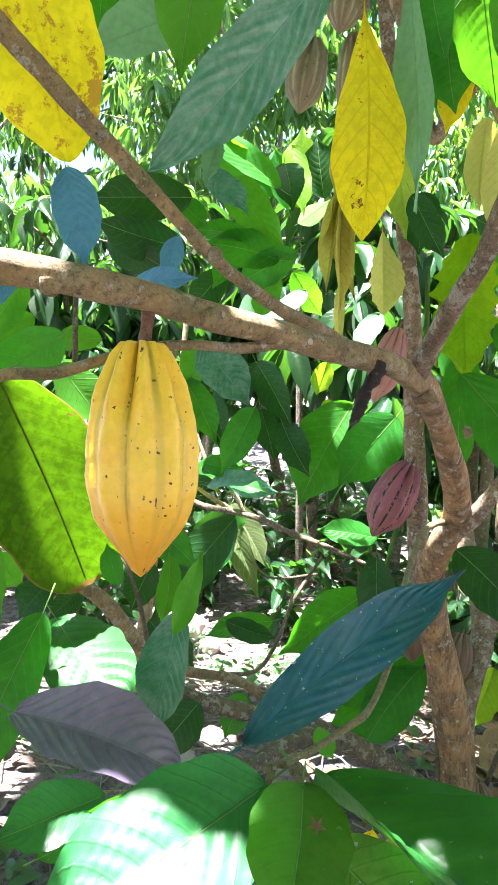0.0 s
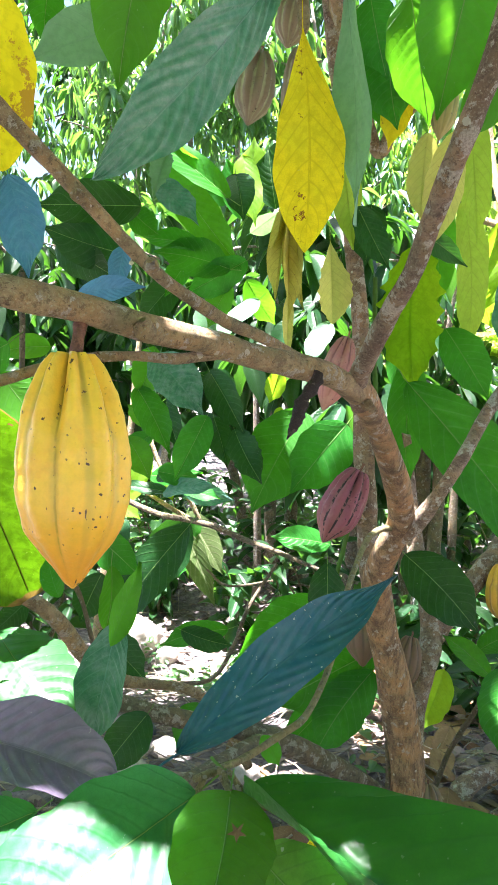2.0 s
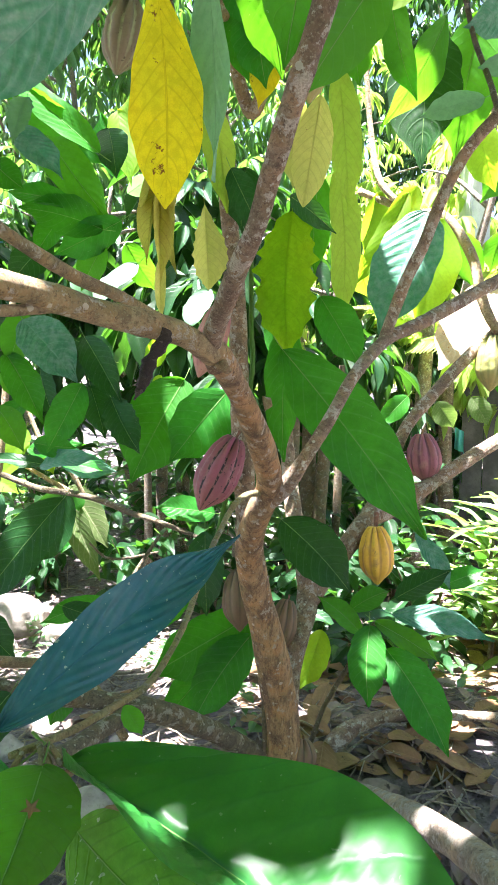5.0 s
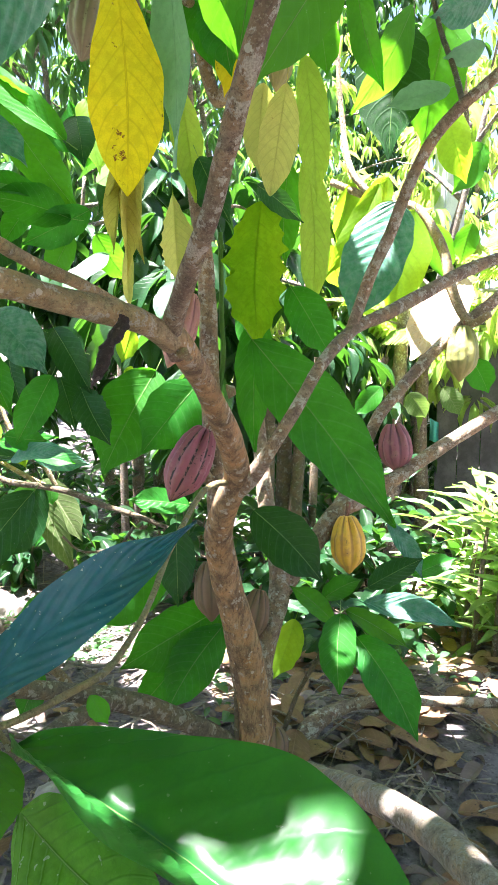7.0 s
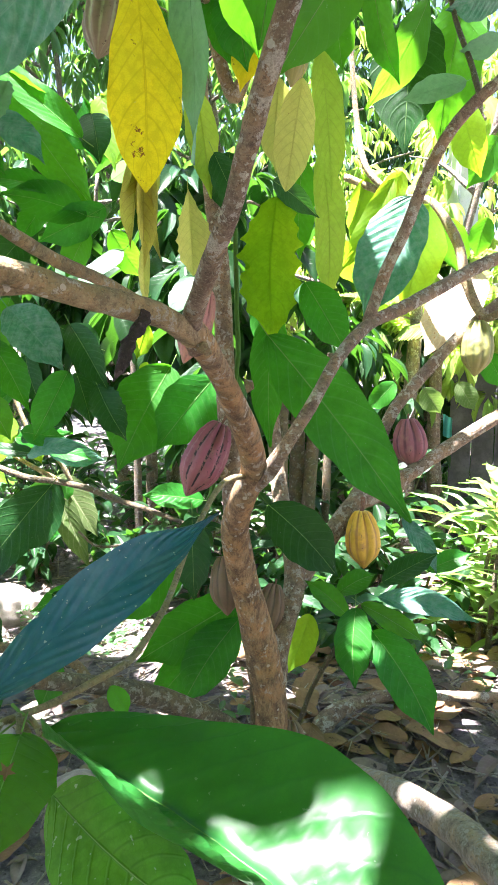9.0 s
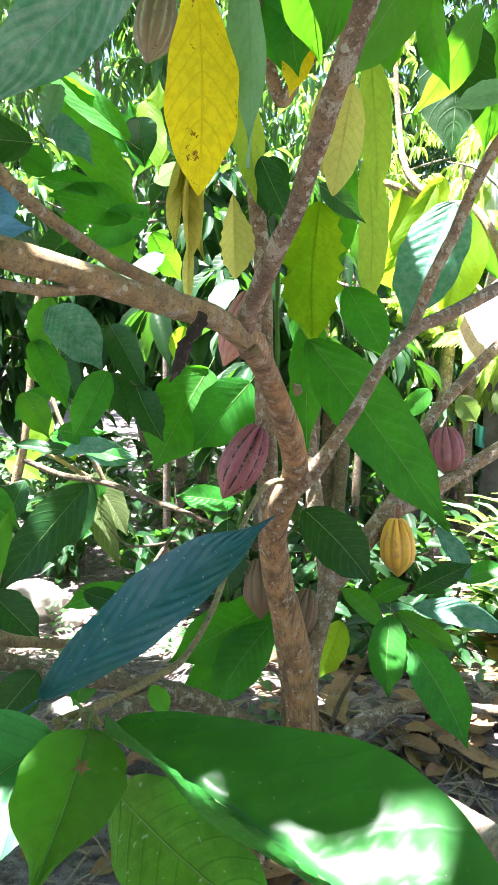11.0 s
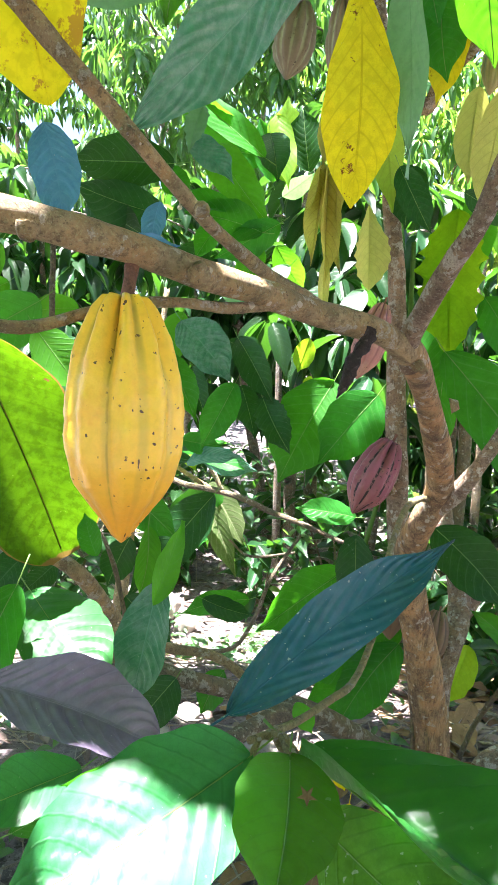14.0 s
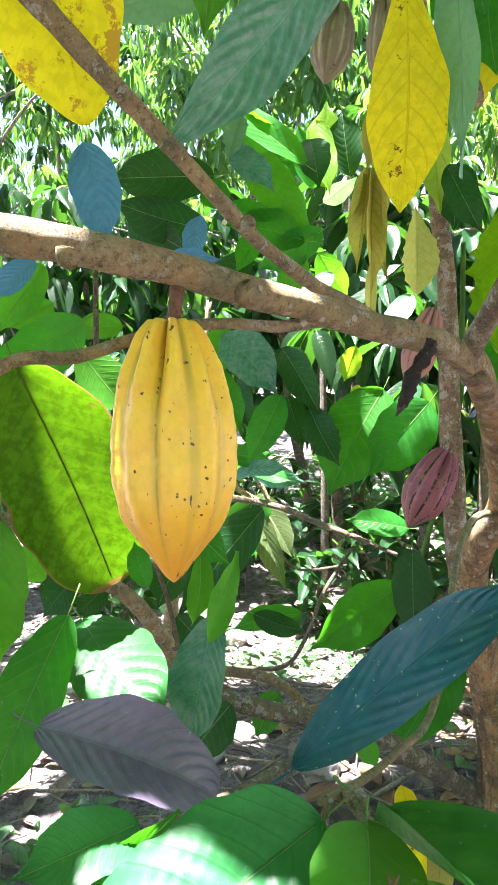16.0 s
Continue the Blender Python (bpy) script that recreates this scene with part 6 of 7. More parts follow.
# spots kept in the shade by unseen leaf clumps added above them
SHADED = [
    (-0.120, 3.151, -0.300, 0.200), (0.024, 3.968, -0.300, 0.200), (0.198, 4.791, -0.300, 0.200), (-0.149, 4.756, -0.300, 0.200), (0.551, 4.827, -0.300, 0.200), (-0.181, 3.740, -0.300, 0.200),
    (-1.900, 3.700, 0.100, 0.400), (-1.300, 3.700, 0.100, 0.400), (-0.700, 3.700, 0.100, 0.400), (-0.100, 3.700, 0.100, 0.400), (0.500, 3.700, 0.100, 0.400), (-1.900, 4.300, 0.100, 0.400), (-1.300, 4.300, 0.100, 0.400), (-0.700, 4.300, 0.100, 0.400), (-0.100, 4.300, 0.100, 0.400), (0.500, 4.300, 0.100, 0.400), (-1.900, 4.900, 0.100, 0.400), (-1.300, 4.900, 0.100, 0.400), (-0.700, 4.900, 0.100, 0.400), (-0.100, 4.900, 0.100, 0.400), (0.500, 4.900, 0.100, 0.400), (-1.900, 5.600, 0.100, 0.400), (-1.300, 5.600, 0.100, 0.400), (-0.700, 5.600, 0.100, 0.400), (-0.100, 5.600, 0.100, 0.400), (0.500, 5.600, 0.100, 0.400), (-1.900, 6.300, 0.100, 0.400), (-1.300, 6.300, 0.100, 0.400), (-0.700, 6.300, 0.100, 0.400), (-0.100, 6.300, 0.100, 0.400), (0.500, 6.300, 0.100, 0.400),
    (-0.205, 2.660, 0.592, 0.200), (-0.404, 3.111, 0.661, 0.250), (-0.036, 3.027, 0.478, 0.200), (0.118, 2.783, 0.365, 0.200), (0.299, 2.863, 0.473, 0.200), (-0.112, 2.775, 0.501, 0.200), (0.285, 2.786, 0.634, 0.200), (0.079, 2.364, 0.363, 0.150),
        (0.987, 1.689, 0.721, 0.1), (0.927, 1.657, 0.594, 0.1), (0.253, 1.771, 0.82, 0.12), (0.255, 2.369, 0.543, 0.3),
    (0.084, 2.351, 0.33, 0.25), (0.026, 3.171, 0.533, 0.35), (0.183, 2.557, 0.389, 0.3), (-0.029, 3.008, 0.963, 0.3),
    (0.034, 3.03, 0.308, 0.3), (0.344, 2.295, 0.016, 0.25), (0.714, 1.171, 0.043, 0.2), (0.802, 1.042, 0.017, 0.25),
    (0.704, 1.478, -0.007, 0.2), (0.722, 1.37, -0.005, 0.25), (1.039, 1.589, -0.125, 0.3), (1.009, 1.284, -0.135, 0.3),
    (0.942, 1.822, -0.11, 0.25), (0.034, 0.366, 0.708, 0.05), (0.026, 0.349, 0.73, 0.05), (0.019, 0.411, 0.715, 0.04),
    (0.784, 1.683, 0.13, 0.2), (1.095, 1.694, -0.006, 0.25), (0.158, 0.372, 0.705, 0.04), (0.13, 0.724, 0.708, 0.06),
    (0.761, 1.821, 0.351, 0.2), (-0.08, 0.468, 0.952, 0.06), (-0.081, 0.501, 0.994, 0.05), (-0.117, 0.497, 0.949, 0.04),
    (-0.083, 0.492, 0.883, 0.08), (0.07, 0.668, 1.068, 0.1), (-0.069, 0.559, 1.081, 0.05), (0.528, 1.108, 0.976, 0.12),
    (0.719, 1.23, 1.08, 0.12), (0.863, 1.275, 1.134, 0.12), (0.436, 1.044, 0.869, 0.12), (0.686, 1.17, 1.196, 0.1),
    (0.731, 1.127, 1.347, 0.1), (0.841, 1.625, 0.589, 0.15), (1.135, 1.673, 0.717, 0.18), (0.559, 0.873, 0.255, 0.12),
    (0.564, 1.017, 0.178, 0.12), (0.315, 0.958, 0.863, 0.1), (0.363, 1.304, 0.418, 0.15),
    (-0.157, 1.202, 0.395, 0.15), (0.236, 1.334, 0.185, 0.15), (-0.125, 0.596, 1.158, 0.06), (-0.013, 0.683, 1.123, 0.06),
    (-0.136, 0.534, 0.679, 0.08), (0.145, 0.386, 0.71, 0.05), (0.205, 0.352, 0.712, 0.03), (0.49, 1.079, 0.925, 0.15),
    (0.162, 0.735, 1.023, 0.1), (0.894, 1.522, -0.114, 0.3), (0.778, 1.663, -0.039, 0.25), (1.189, 1.635, -0.29, 0.3),
    (0.689, 1.07, 0.018, 0.2), (1.305, 1.728, -0.149, 0.3), (0.078, 0.532, 0.773, 0.1), (0.364, 1.134, 0.711, 0.12),
    (0.781, 1.525, 0.505, 0.1), (-0.055, 0.417, 0.72, 0.04), (-0.093, 0.406, 0.712, 0.04), (-0.004, 0.417, 0.713, 0.04),
    (-0.122, 0.376, 0.71, 0.03), (0.184, 0.356, 0.705, 0.05), (0.191, 0.333, 0.698, 0.03), (0.16, 0.35, 0.698, 0.04),
    (0.2, 0.339, 0.722, 0.04), (0.133, 0.377, 0.698, 0.03), (-0.131, 0.515, 0.695, 0.06), (-0.12, 0.546, 0.691, 0.06),
    (-0.181, 0.553, 0.676, 0.06), (-0.154, 0.543, 0.658, 0.06), (-0.168, 0.526, 0.7, 0.06), (-0.092, 0.515, 0.686, 0.06),
    (1.066, 1.68, 0.633, 0.2), (0.256, 1.791, 0.817, 0.15), (0.32, 1.794, 0.85, 0.12), (-0.049, 2.724, 0.998, 0.3),
    (0.129, 2.076, 1.135, 0.2), (0.65, 1.57, 0.45, 0.12), (0.711, 1.593, 0.5, 0.12), (0.6, 1.53, 0.4, 0.1), (0.102, 0.399, 0.697, 0.03), (0.120, 0.390, 0.692, 0.03), (0.137, 0.376, 0.687, 0.03), (0.184, 0.385, 0.676, 0.03),
    (0.207, 0.397, 0.671, 0.03), (0.125, 0.357, 0.689, 0.03), (0.186, 0.360, 0.673, 0.03), (-0.14, 0.53, 0.68, 0.05), (-0.065, 1.821, 1.033, 0.16), (0.068, 1.783, 0.973, 0.16), (-0.136, 1.821, 0.911, 0.16), (-0.040, 1.792, 0.843, 0.16), (0.125, 1.752, 0.820, 0.16), (0.58, 1.47, 0.52, 0.12), (0.66, 1.35, 0.3, 0.15), (0.75, 1.25, 0.25, 0.15), (0.85, 1.4, 0.35, 0.15), (0.95, 1.45, 0.33, 0.15), (0.72, 1.3, 0.4, 0.12), (0.777, 1.545, 0.49, 0.14), (0.777, 1.545, 0.49, 0.08),
    (-0.118, 0.55, 0.67, 0.06), (-0.1, 0.58, 0.67, 0.06), (-0.09, 0.52, 0.68, 0.05), (-0.2, 4.4, -0.3, 0.4), (-0.5, 4.2, -0.3, 0.4), (0.1, 4.7, -0.3, 0.4), (0.6, 4.5, -0.3, 0.4), (-0.137, 4.8, -0.3, 0.4), (-0.336, 4.3, -0.3, 0.3),
    (-0.168, 2.922, 0.702, 0.3), (-0.136, 2.445, 0.75, 0.25), (-0.001, 2.238, 0.967, 0.25),
]
# </placed>


def leaf_mass(name, parent, spots, mat, label="", rows=6, cols=5, kind="stuff", quilt=0.0):
    """Many leaves joined into one mesh. spots: base, along, face, length, width, droop, seed."""
    verts, faces, uvs, count = [], [], [], 0
    shapes = {}
    for base, along, up, length, width, droop, seed in spots:
        key = (seed % 12, round(droop, 1))
        if key not in shapes:
            shapes[key] = leaf_shape(1.0, 1.0, droop, 0.25, seed % 12, rows, cols, quilt)
        v, f, uv = shapes[key]
        along = Vector(along).normalized()
        up = Vector(up)
        up = (up - along * up.dot(along))
        up = up.normalized() if up.length > 1e-4 else along.orthogonal().normalized()
        turn = np.array(Matrix((along, up.cross(along), up)).transposed())
        verts.append((v * np.array((length, width, length))) @ turn.T + np.array(base))
        faces.append(np.array(f) + count)
        uvs.append(uv)
        count += len(v)
    ob = mesh_object(name, np.vstack(verts), np.vstack(faces).tolist(), mat, parent, label, np.vstack(uvs))
    return tagged(ob, kind=kind)


def gap(place, lit, along=None, length=0.0):
    """Whether a leaf from place along a way would shade one of the lit spots from the sun."""
    p = Vector(place)
    way = Vector(along).normalized() * length if along is not None else Vector()
    for x, y, z, r in lit:
        for s in (0.08, 0.3, 0.5, 0.7, 0.92) if length else (0.0,):
            off = p + way * s - Vector((x, y, z))
            if off.z > 0 and (off - SUN * off.dot(SUN)).length < r + (0.14 if length > 0.17 else 0.2) * length:
                return True
    return False


# leaves above the view, added to block and dapple the sun
def high_crown():
    rng = random.Random(7)
    spots = []
    while len(spots) < 1700:
        x, y = rng.uniform(-2.4, 1.5), rng.uniform(-1.6, 3.4)
        if len(spots) > 1000:
            x, y = rng.uniform(-1.3, 0.9), rng.uniform(-0.9, 1.7)
        z = rng.uniform(1.75, 3.1) + 0.62 * max(0.0, y)
        at = Vector((x, y, z))
        a = rng.uniform(0, 2 * math.pi)
        along = Vector((math.cos(a), math.sin(a), rng.uniform(-0.9, -0.1)))
        length = rng.uniform(0.2, 0.34)
        if gap(at, LIT, along, length):
            continue
        spots.append((at, along, (rng.uniform(-0.5, 0.5), rng.uniform(-0.5, 0.5), 1), length, length * 0.36, 0.2, rng.randrange(99)))
    while len(spots) < 2700:
        at = Vector((rng.uniform(-0.8, 1.5), rng.uniform(0.1, 2.1), 0.9)) + SUN * rng.uniform(1.2, 2.4)
        a = rng.uniform(0, 2 * math.pi)
        along = Vector((math.cos(a), math.sin(a), rng.uniform(-0.5, 0.0)))
        length = rng.uniform(0.2, 0.32)
        mid = at + along.normalized() * length / 2
        if mid.z < 1.35 + 0.66 * mid.y or gap(at, LIT, along, length):
            continue
        spots.append((at, along, (rng.uniform(-0.3, 0.3), rng.uniform(-0.3, 0.3), 1), length, length * 0.36, 0.2, rng.randrange(99)))
    rng = random.Random(19)
    for x, y, z, reach in SHADED:
        for _ in range(32 if reach < 0.065 else 20 if reach > 0.19 else 16):
            at = Vector((x + rng.uniform(-reach, reach), y + rng.uniform(-reach, reach), z))
            at += SUN * (max(1.3, 1.7 + 0.66 * y - z) + rng.uniform(0.0, 0.8))
            a = rng.uniform(0, 2 * math.pi)
            along = Vector((math.cos(a), math.sin(a), rng.uniform(-0.4, 0.0)))
            length = rng.uniform(0.2, 0.3) if reach > 0.065 else rng.uniform(0.1, 0.16)
            at -= along * length * 0.5
            if at.z > 1.4 + 0.66 * at.y and not gap(at, LIT, along, length):
                spots.append((at, along, (rng.uniform(-0.3, 0.3), rng.uniform(-0.3, 0.3), 1), length, length * 0.4, 0.2, rng.randrange(99)))
    leaf_mass("crown", tree, spots, LEAF_CROWN, "unseen high crown of broad green leaves, added to cast dappled shade", 7, 5)


high_crown()


# ---- the background ----
def tube_under(name, parent, points, mat, steps=4, sides=10):
    width = max(p[3] for p in points)
    verts, faces = tube(points, steps, sides, 0.12, 0.4 / width)
    return mesh_object(name, verts, faces, mat, parent)


def leafy_tree(place, tall, spread, crown_low, leaves, size, slim, mat, label, seed, drooping=0.6, bark=BARK_FAR, trunk=0.05, rows=5, cols=3):
    """A tree behind: a tapered trunk, limbs, and a crown of leaves in drooping tufts."""
    rng = random.Random(seed)
    x, y = place
    z = height(x, y) - 0.05
    ob = thing("tree", (x, y, z), label, "tree")
    lean = rng.uniform(-0.1, 0.1)
    line = [(x + lean * tall * s + 0.03 * tall * math.sin(5 * s + seed), y + 0.02 * tall * math.sin(4 * s), z + tall * s, trunk * (1.15 - 0.85 * s)) for s in (0, 0.08, 0.25, 0.45, 0.65, 0.85, 1)]
    tube_under("trunk", ob, line, bark)
    ends = []
    for k in range(12):
        s = rng.uniform(crown_low, 0.95)
        start = Vector((x + lean * tall * s, y, z + tall * s))
        a = rng.uniform(0, 2 * math.pi)
        reach = spread * rng.uniform(0.5, 1.0)
        end = start + Vector((math.cos(a) * reach, math.sin(a) * reach, reach * rng.uniform(0.0, 0.7)))
        mid = (start + end) / 2 + Vector((0, 0, 0.1 * reach))
        tube_under("limb", ob, [(*start, trunk * 0.4), (*mid, trunk * 0.25), (*end, trunk * 0.08)], bark, 4, 6)
        ends += [(start, mid, end)]
    spots = []
    tufts = leaves // 9
    for _ in range(tufts):
        start, mid, end = rng.choice(ends)
        s = rng.uniform(0.2, 1.05)
        at = start.lerp(mid, s * 2) if s < 0.5 else mid.lerp(end, s * 2 - 1)
        at += Vector((rng.gauss(0, 0.16), rng.gauss(0, 0.16), rng.gauss(0, 0.2))) * spread
        for _ in range(9):
            a = rng.uniform(0, 2 * math.pi)
            along = Vector((math.cos(a), math.sin(a), -drooping * rng.uniform(0.4, 2.2)))
            length = size * rng.uniform(0.6, 1.2)
            if gap(at, LIT, along, length):
                continue
            spots.append((at + along * 0.03, along, (rng.uniform(-0.4, 0.4), rng.uniform(-0.4, 0.4), 1), length, length * slim, 0.3, rng.randrange(99)))
    leaf_mass("crown", ob, spots, mat, "", rows, cols)
    return ob


FAR = "broad-leaved tree with drooping sunlit leaves beyond the bare ground"
NEAR = "leafy cacao tree with dark drooping leaves beyond the bare ground"
for spot in (
    ((-2.4, 6.2), 4.6, 1.6, 0.25, 2604, 0.17, 0.24, LEAF_FAR, FAR, 1, 1.2),
    ((-1.0, 7.6), 6.0, 1.9, 0.2, 3224, 0.18, 0.24, LEAF_FAR, FAR, 2, 1.2),
    ((0.6, 8.2), 6.4, 1.9, 0.2, 3224, 0.18, 0.24, LEAF_FAR, FAR, 3, 1.2),
    ((-0.3, 6.3), 5.0, 1.5, 0.3, 2400, 0.2, 0.28, LEAF_FAR, FAR, 17, 1.0),
    ((1.5, 6.5), 5.2, 1.6, 0.3, 2600, 0.2, 0.28, LEAF_FAR, FAR, 18, 1.0),
    ((2.6, 7.4), 4.6, 1.8, 0.2, 2852, 0.18, 0.28, LEAF_FROND, FAR, 4, 0.9),
    ((4.6, 7.0), 4.2, 1.8, 0.2, 2604, 0.18, 0.28, LEAF_FROND, FAR, 5, 0.9),
    ((2.0, 4.9), 2.6, 0.8, 0.35, 700, 0.16, 0.3, LEAF_FROND, FAR, 14, 0.7),
    ((2.25, 3.75), 3.0, 0.85, 0.42, 800, 0.2, 0.3, LEAF_FROND, FAR, 15, 0.8),
    ((3.1, 5.6), 3.8, 1.3, 0.3, 1500, 0.22, 0.3, LEAF_FROND, FAR, 16, 0.8),
    ((-4.4, 7.4), 6.0, 1.9, 0.15, 2604, 0.18, 0.26, LEAF_FAR, FAR, 6, 1.0),
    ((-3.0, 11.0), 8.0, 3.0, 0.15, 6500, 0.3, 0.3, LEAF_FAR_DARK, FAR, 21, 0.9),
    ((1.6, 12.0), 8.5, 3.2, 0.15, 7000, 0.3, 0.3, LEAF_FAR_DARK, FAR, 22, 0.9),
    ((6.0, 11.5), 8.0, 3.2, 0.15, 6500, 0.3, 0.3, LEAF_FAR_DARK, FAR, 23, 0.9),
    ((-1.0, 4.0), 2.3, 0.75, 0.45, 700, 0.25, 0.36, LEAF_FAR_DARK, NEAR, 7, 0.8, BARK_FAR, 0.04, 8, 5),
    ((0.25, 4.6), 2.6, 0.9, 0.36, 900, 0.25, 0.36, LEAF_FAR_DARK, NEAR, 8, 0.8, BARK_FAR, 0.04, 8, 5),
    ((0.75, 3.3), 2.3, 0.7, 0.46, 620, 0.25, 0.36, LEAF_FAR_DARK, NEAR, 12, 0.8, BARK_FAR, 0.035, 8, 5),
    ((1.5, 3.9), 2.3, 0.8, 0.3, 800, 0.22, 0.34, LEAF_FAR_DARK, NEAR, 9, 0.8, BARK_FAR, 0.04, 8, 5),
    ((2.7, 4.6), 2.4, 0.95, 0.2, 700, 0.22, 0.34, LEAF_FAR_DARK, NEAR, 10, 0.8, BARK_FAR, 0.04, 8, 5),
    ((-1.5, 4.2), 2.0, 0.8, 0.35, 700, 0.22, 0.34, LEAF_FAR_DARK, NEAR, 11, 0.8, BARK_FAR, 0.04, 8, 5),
    # round and behind the viewer: unseen, added to keep open sky off the leaves
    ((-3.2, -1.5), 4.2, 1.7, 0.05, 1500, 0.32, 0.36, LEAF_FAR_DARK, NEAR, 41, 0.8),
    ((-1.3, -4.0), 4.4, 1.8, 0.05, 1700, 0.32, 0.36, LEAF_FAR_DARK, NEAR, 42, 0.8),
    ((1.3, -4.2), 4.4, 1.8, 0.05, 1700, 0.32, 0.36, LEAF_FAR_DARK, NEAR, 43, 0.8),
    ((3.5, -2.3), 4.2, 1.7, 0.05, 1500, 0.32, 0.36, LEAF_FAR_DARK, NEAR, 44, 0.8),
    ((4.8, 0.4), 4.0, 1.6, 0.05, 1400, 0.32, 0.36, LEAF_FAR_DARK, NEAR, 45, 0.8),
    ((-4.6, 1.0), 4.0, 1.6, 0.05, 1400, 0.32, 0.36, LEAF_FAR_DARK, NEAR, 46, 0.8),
):
    leafy_tree(*spot)


def undergrowth():
    """Low plants over the far ground."""
    rng = random.Random(5)
    spots = []
    for _ in range(420):
        x, y = rng.uniform(-3.5, 5.0), rng.uniform(3.2, 7.5)
        if -1.6 < x < 0.5 and y < 4.4 and rng.random() < 0.96:
            continue
        z = height(x, y)
        for _ in range(rng.randrange(5, 12)):
            a = rng.uniform(0, 2 * math.pi)
            along = Vector((math.cos(a), math.sin(a), rng.uniform(-0.2, 1.1)))
            length = rng.uniform(0.08, 0.2)
            at = (x + rng.gauss(0, 0.1), y + rng.gauss(0, 0.1), z + rng.uniform(0.02, 0.45))
            spots.append((at, along, (0, -0.4, 1), length, length * 0.4, 0.4, rng.randrange(99)))
    ob = leaf_mass("undergrowth", None, spots, LEAF_FAR, "low green plants over the far ground", 5, 3)
    tagged(ob, category="plants")


undergrowth()


def weeds():
    """Small bright weeds on the bare ground."""
    rng = random.Random(15)
    spots = []
    for _ in range(110):
        x, y = rng.choice(((rng.uniform(-1.0, -0.25), rng.uniform(0.9, 1.8)), (rng.gauss(0.15, 0.3), rng.gauss(2.35, 0.25)), (rng.uniform(-1.0, 1.6), rng.uniform(1.5, 3.4))))
        z = height(x, y)
        for _ in range(rng.randrange(5, 10)):
            a = rng.uniform(0, 2 * math.pi)
            length = rng.uniform(0.025, 0.06)
            at = (x + rng.gauss(0, 0.03), y + rng.gauss(0, 0.03), z + rng.uniform(0.01, 0.07))
            spots.append((at, (math.cos(a), math.sin(a), rng.uniform(0.0, 0.8)), (0, -0.3, 1), length, length * 0.45, 0.3, rng.randrange(99)))
    ob = leaf_mass("weeds", None, spots, LEAF_FAR, "small green weeds scattered over the soil", 5, 3)
    tagged(ob, category="plants")


weeds()


def shrub(place, tall, spread, leaves, size, mat, seed):
    """A low shrub: thin stems and broad leaves down to the ground."""
    rng = random.Random(seed)
    x, y = place
    z = height(x, y)
    ob = thing("shrub", (x, y, z), "low dark green leafy shrub on shaded soil", "shrub", "shrubs behind the tree")
    spots = []
    for k in range(5):
        a = rng.uniform(0, 2 * math.pi)
        top = Vector((x + math.cos(a) * spread * 0.7, y + math.sin(a) * spread * 0.7, z + tall * rng.uniform(0.6, 1.0)))
        foot = Vector((x, y, z - 0.03))
        mid = foot.lerp(top, 0.5) + Vector((0, 0, 0.12 * tall))
        tube_under("stem", ob, [(*foot, 0.009), (*mid, 0.006), (*top, 0.002)], BARK_TWIG, 4, 6)
        for _ in range(leaves // 5):
            s = rng.uniform(0.15, 1.05)
            at = foot.lerp(mid, s * 2) if s < 0.5 else mid.lerp(top, s * 2 - 1)
            at += Vector((rng.gauss(0, 0.05), rng.gauss(0, 0.05), rng.gauss(0, 0.04)))
            b = rng.uniform(0, 2 * math.pi)
            length = size * rng.uniform(0.6, 1.2)
            spots.append((at, (math.cos(b), math.sin(b), rng.uniform(-0.9, 0.3)), (0, -0.3, 1), length, length * 0.36, 0.3, rng.randrange(99)))
    leaf_mass("leaves", ob, spots, mat, "", 9, 5, quilt=0.006)


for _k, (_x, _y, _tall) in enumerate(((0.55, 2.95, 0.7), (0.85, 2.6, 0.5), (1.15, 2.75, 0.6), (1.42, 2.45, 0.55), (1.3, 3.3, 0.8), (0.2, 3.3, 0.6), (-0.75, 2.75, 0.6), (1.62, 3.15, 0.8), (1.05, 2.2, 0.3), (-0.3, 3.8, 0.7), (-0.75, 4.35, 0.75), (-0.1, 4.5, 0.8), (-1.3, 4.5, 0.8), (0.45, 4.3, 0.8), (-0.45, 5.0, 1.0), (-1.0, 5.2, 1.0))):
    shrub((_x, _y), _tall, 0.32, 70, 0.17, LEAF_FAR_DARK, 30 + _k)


def bamboo_like(place, seed, count=15):
    """A clump of upright stems with long bright strap leaves."""
    rng = random.Random(seed)
    x, y = place
    z = height(x, y)
    ob = thing("strap_leaved_plant", (x, y, z), "bright green plant with long narrow strap leaves", "plant", "strap-leaved plants")
    for s in range(3):
        sx, sy = x + rng.gauss(0, 0.09), y + rng.gauss(0, 0.09)
        top = rng.uniform(0.4, 0.75)
        tube_under("stem", ob, [(sx, sy, z - 0.03, 0.012), (sx + 0.02, sy, z + top * 0.5, 0.010), (sx + 0.05, sy, z + top, 0.006)], BARK_TWIG, 3, 8)
        for k in range(count):
            h = top * rng.uniform(0.12, 1.0)
            a = rng.uniform(0, 2 * math.pi)
            length = rng.uniform(0.2, 0.36)
            v, f, uv = leaf_shape(length, rng.uniform(0.03, 0.048), 0.4, 0.35, rng.randrange(99), 14, 5, 0.0)
            along = Vector((math.cos(a), math.sin(a), rng.uniform(0.1, 0.9))).normalized()
            up = Vector((0, 0, 1))
            up = (up - along * up.dot(along)).normalized()
            turn = np.array(Matrix((along, up.cross(along), up)).transposed())
            mesh_object("leaf", v @ turn.T + np.array((sx + 0.04 * h, sy, z + h)), f, LEAF_STRAP, ob, uv=uv)


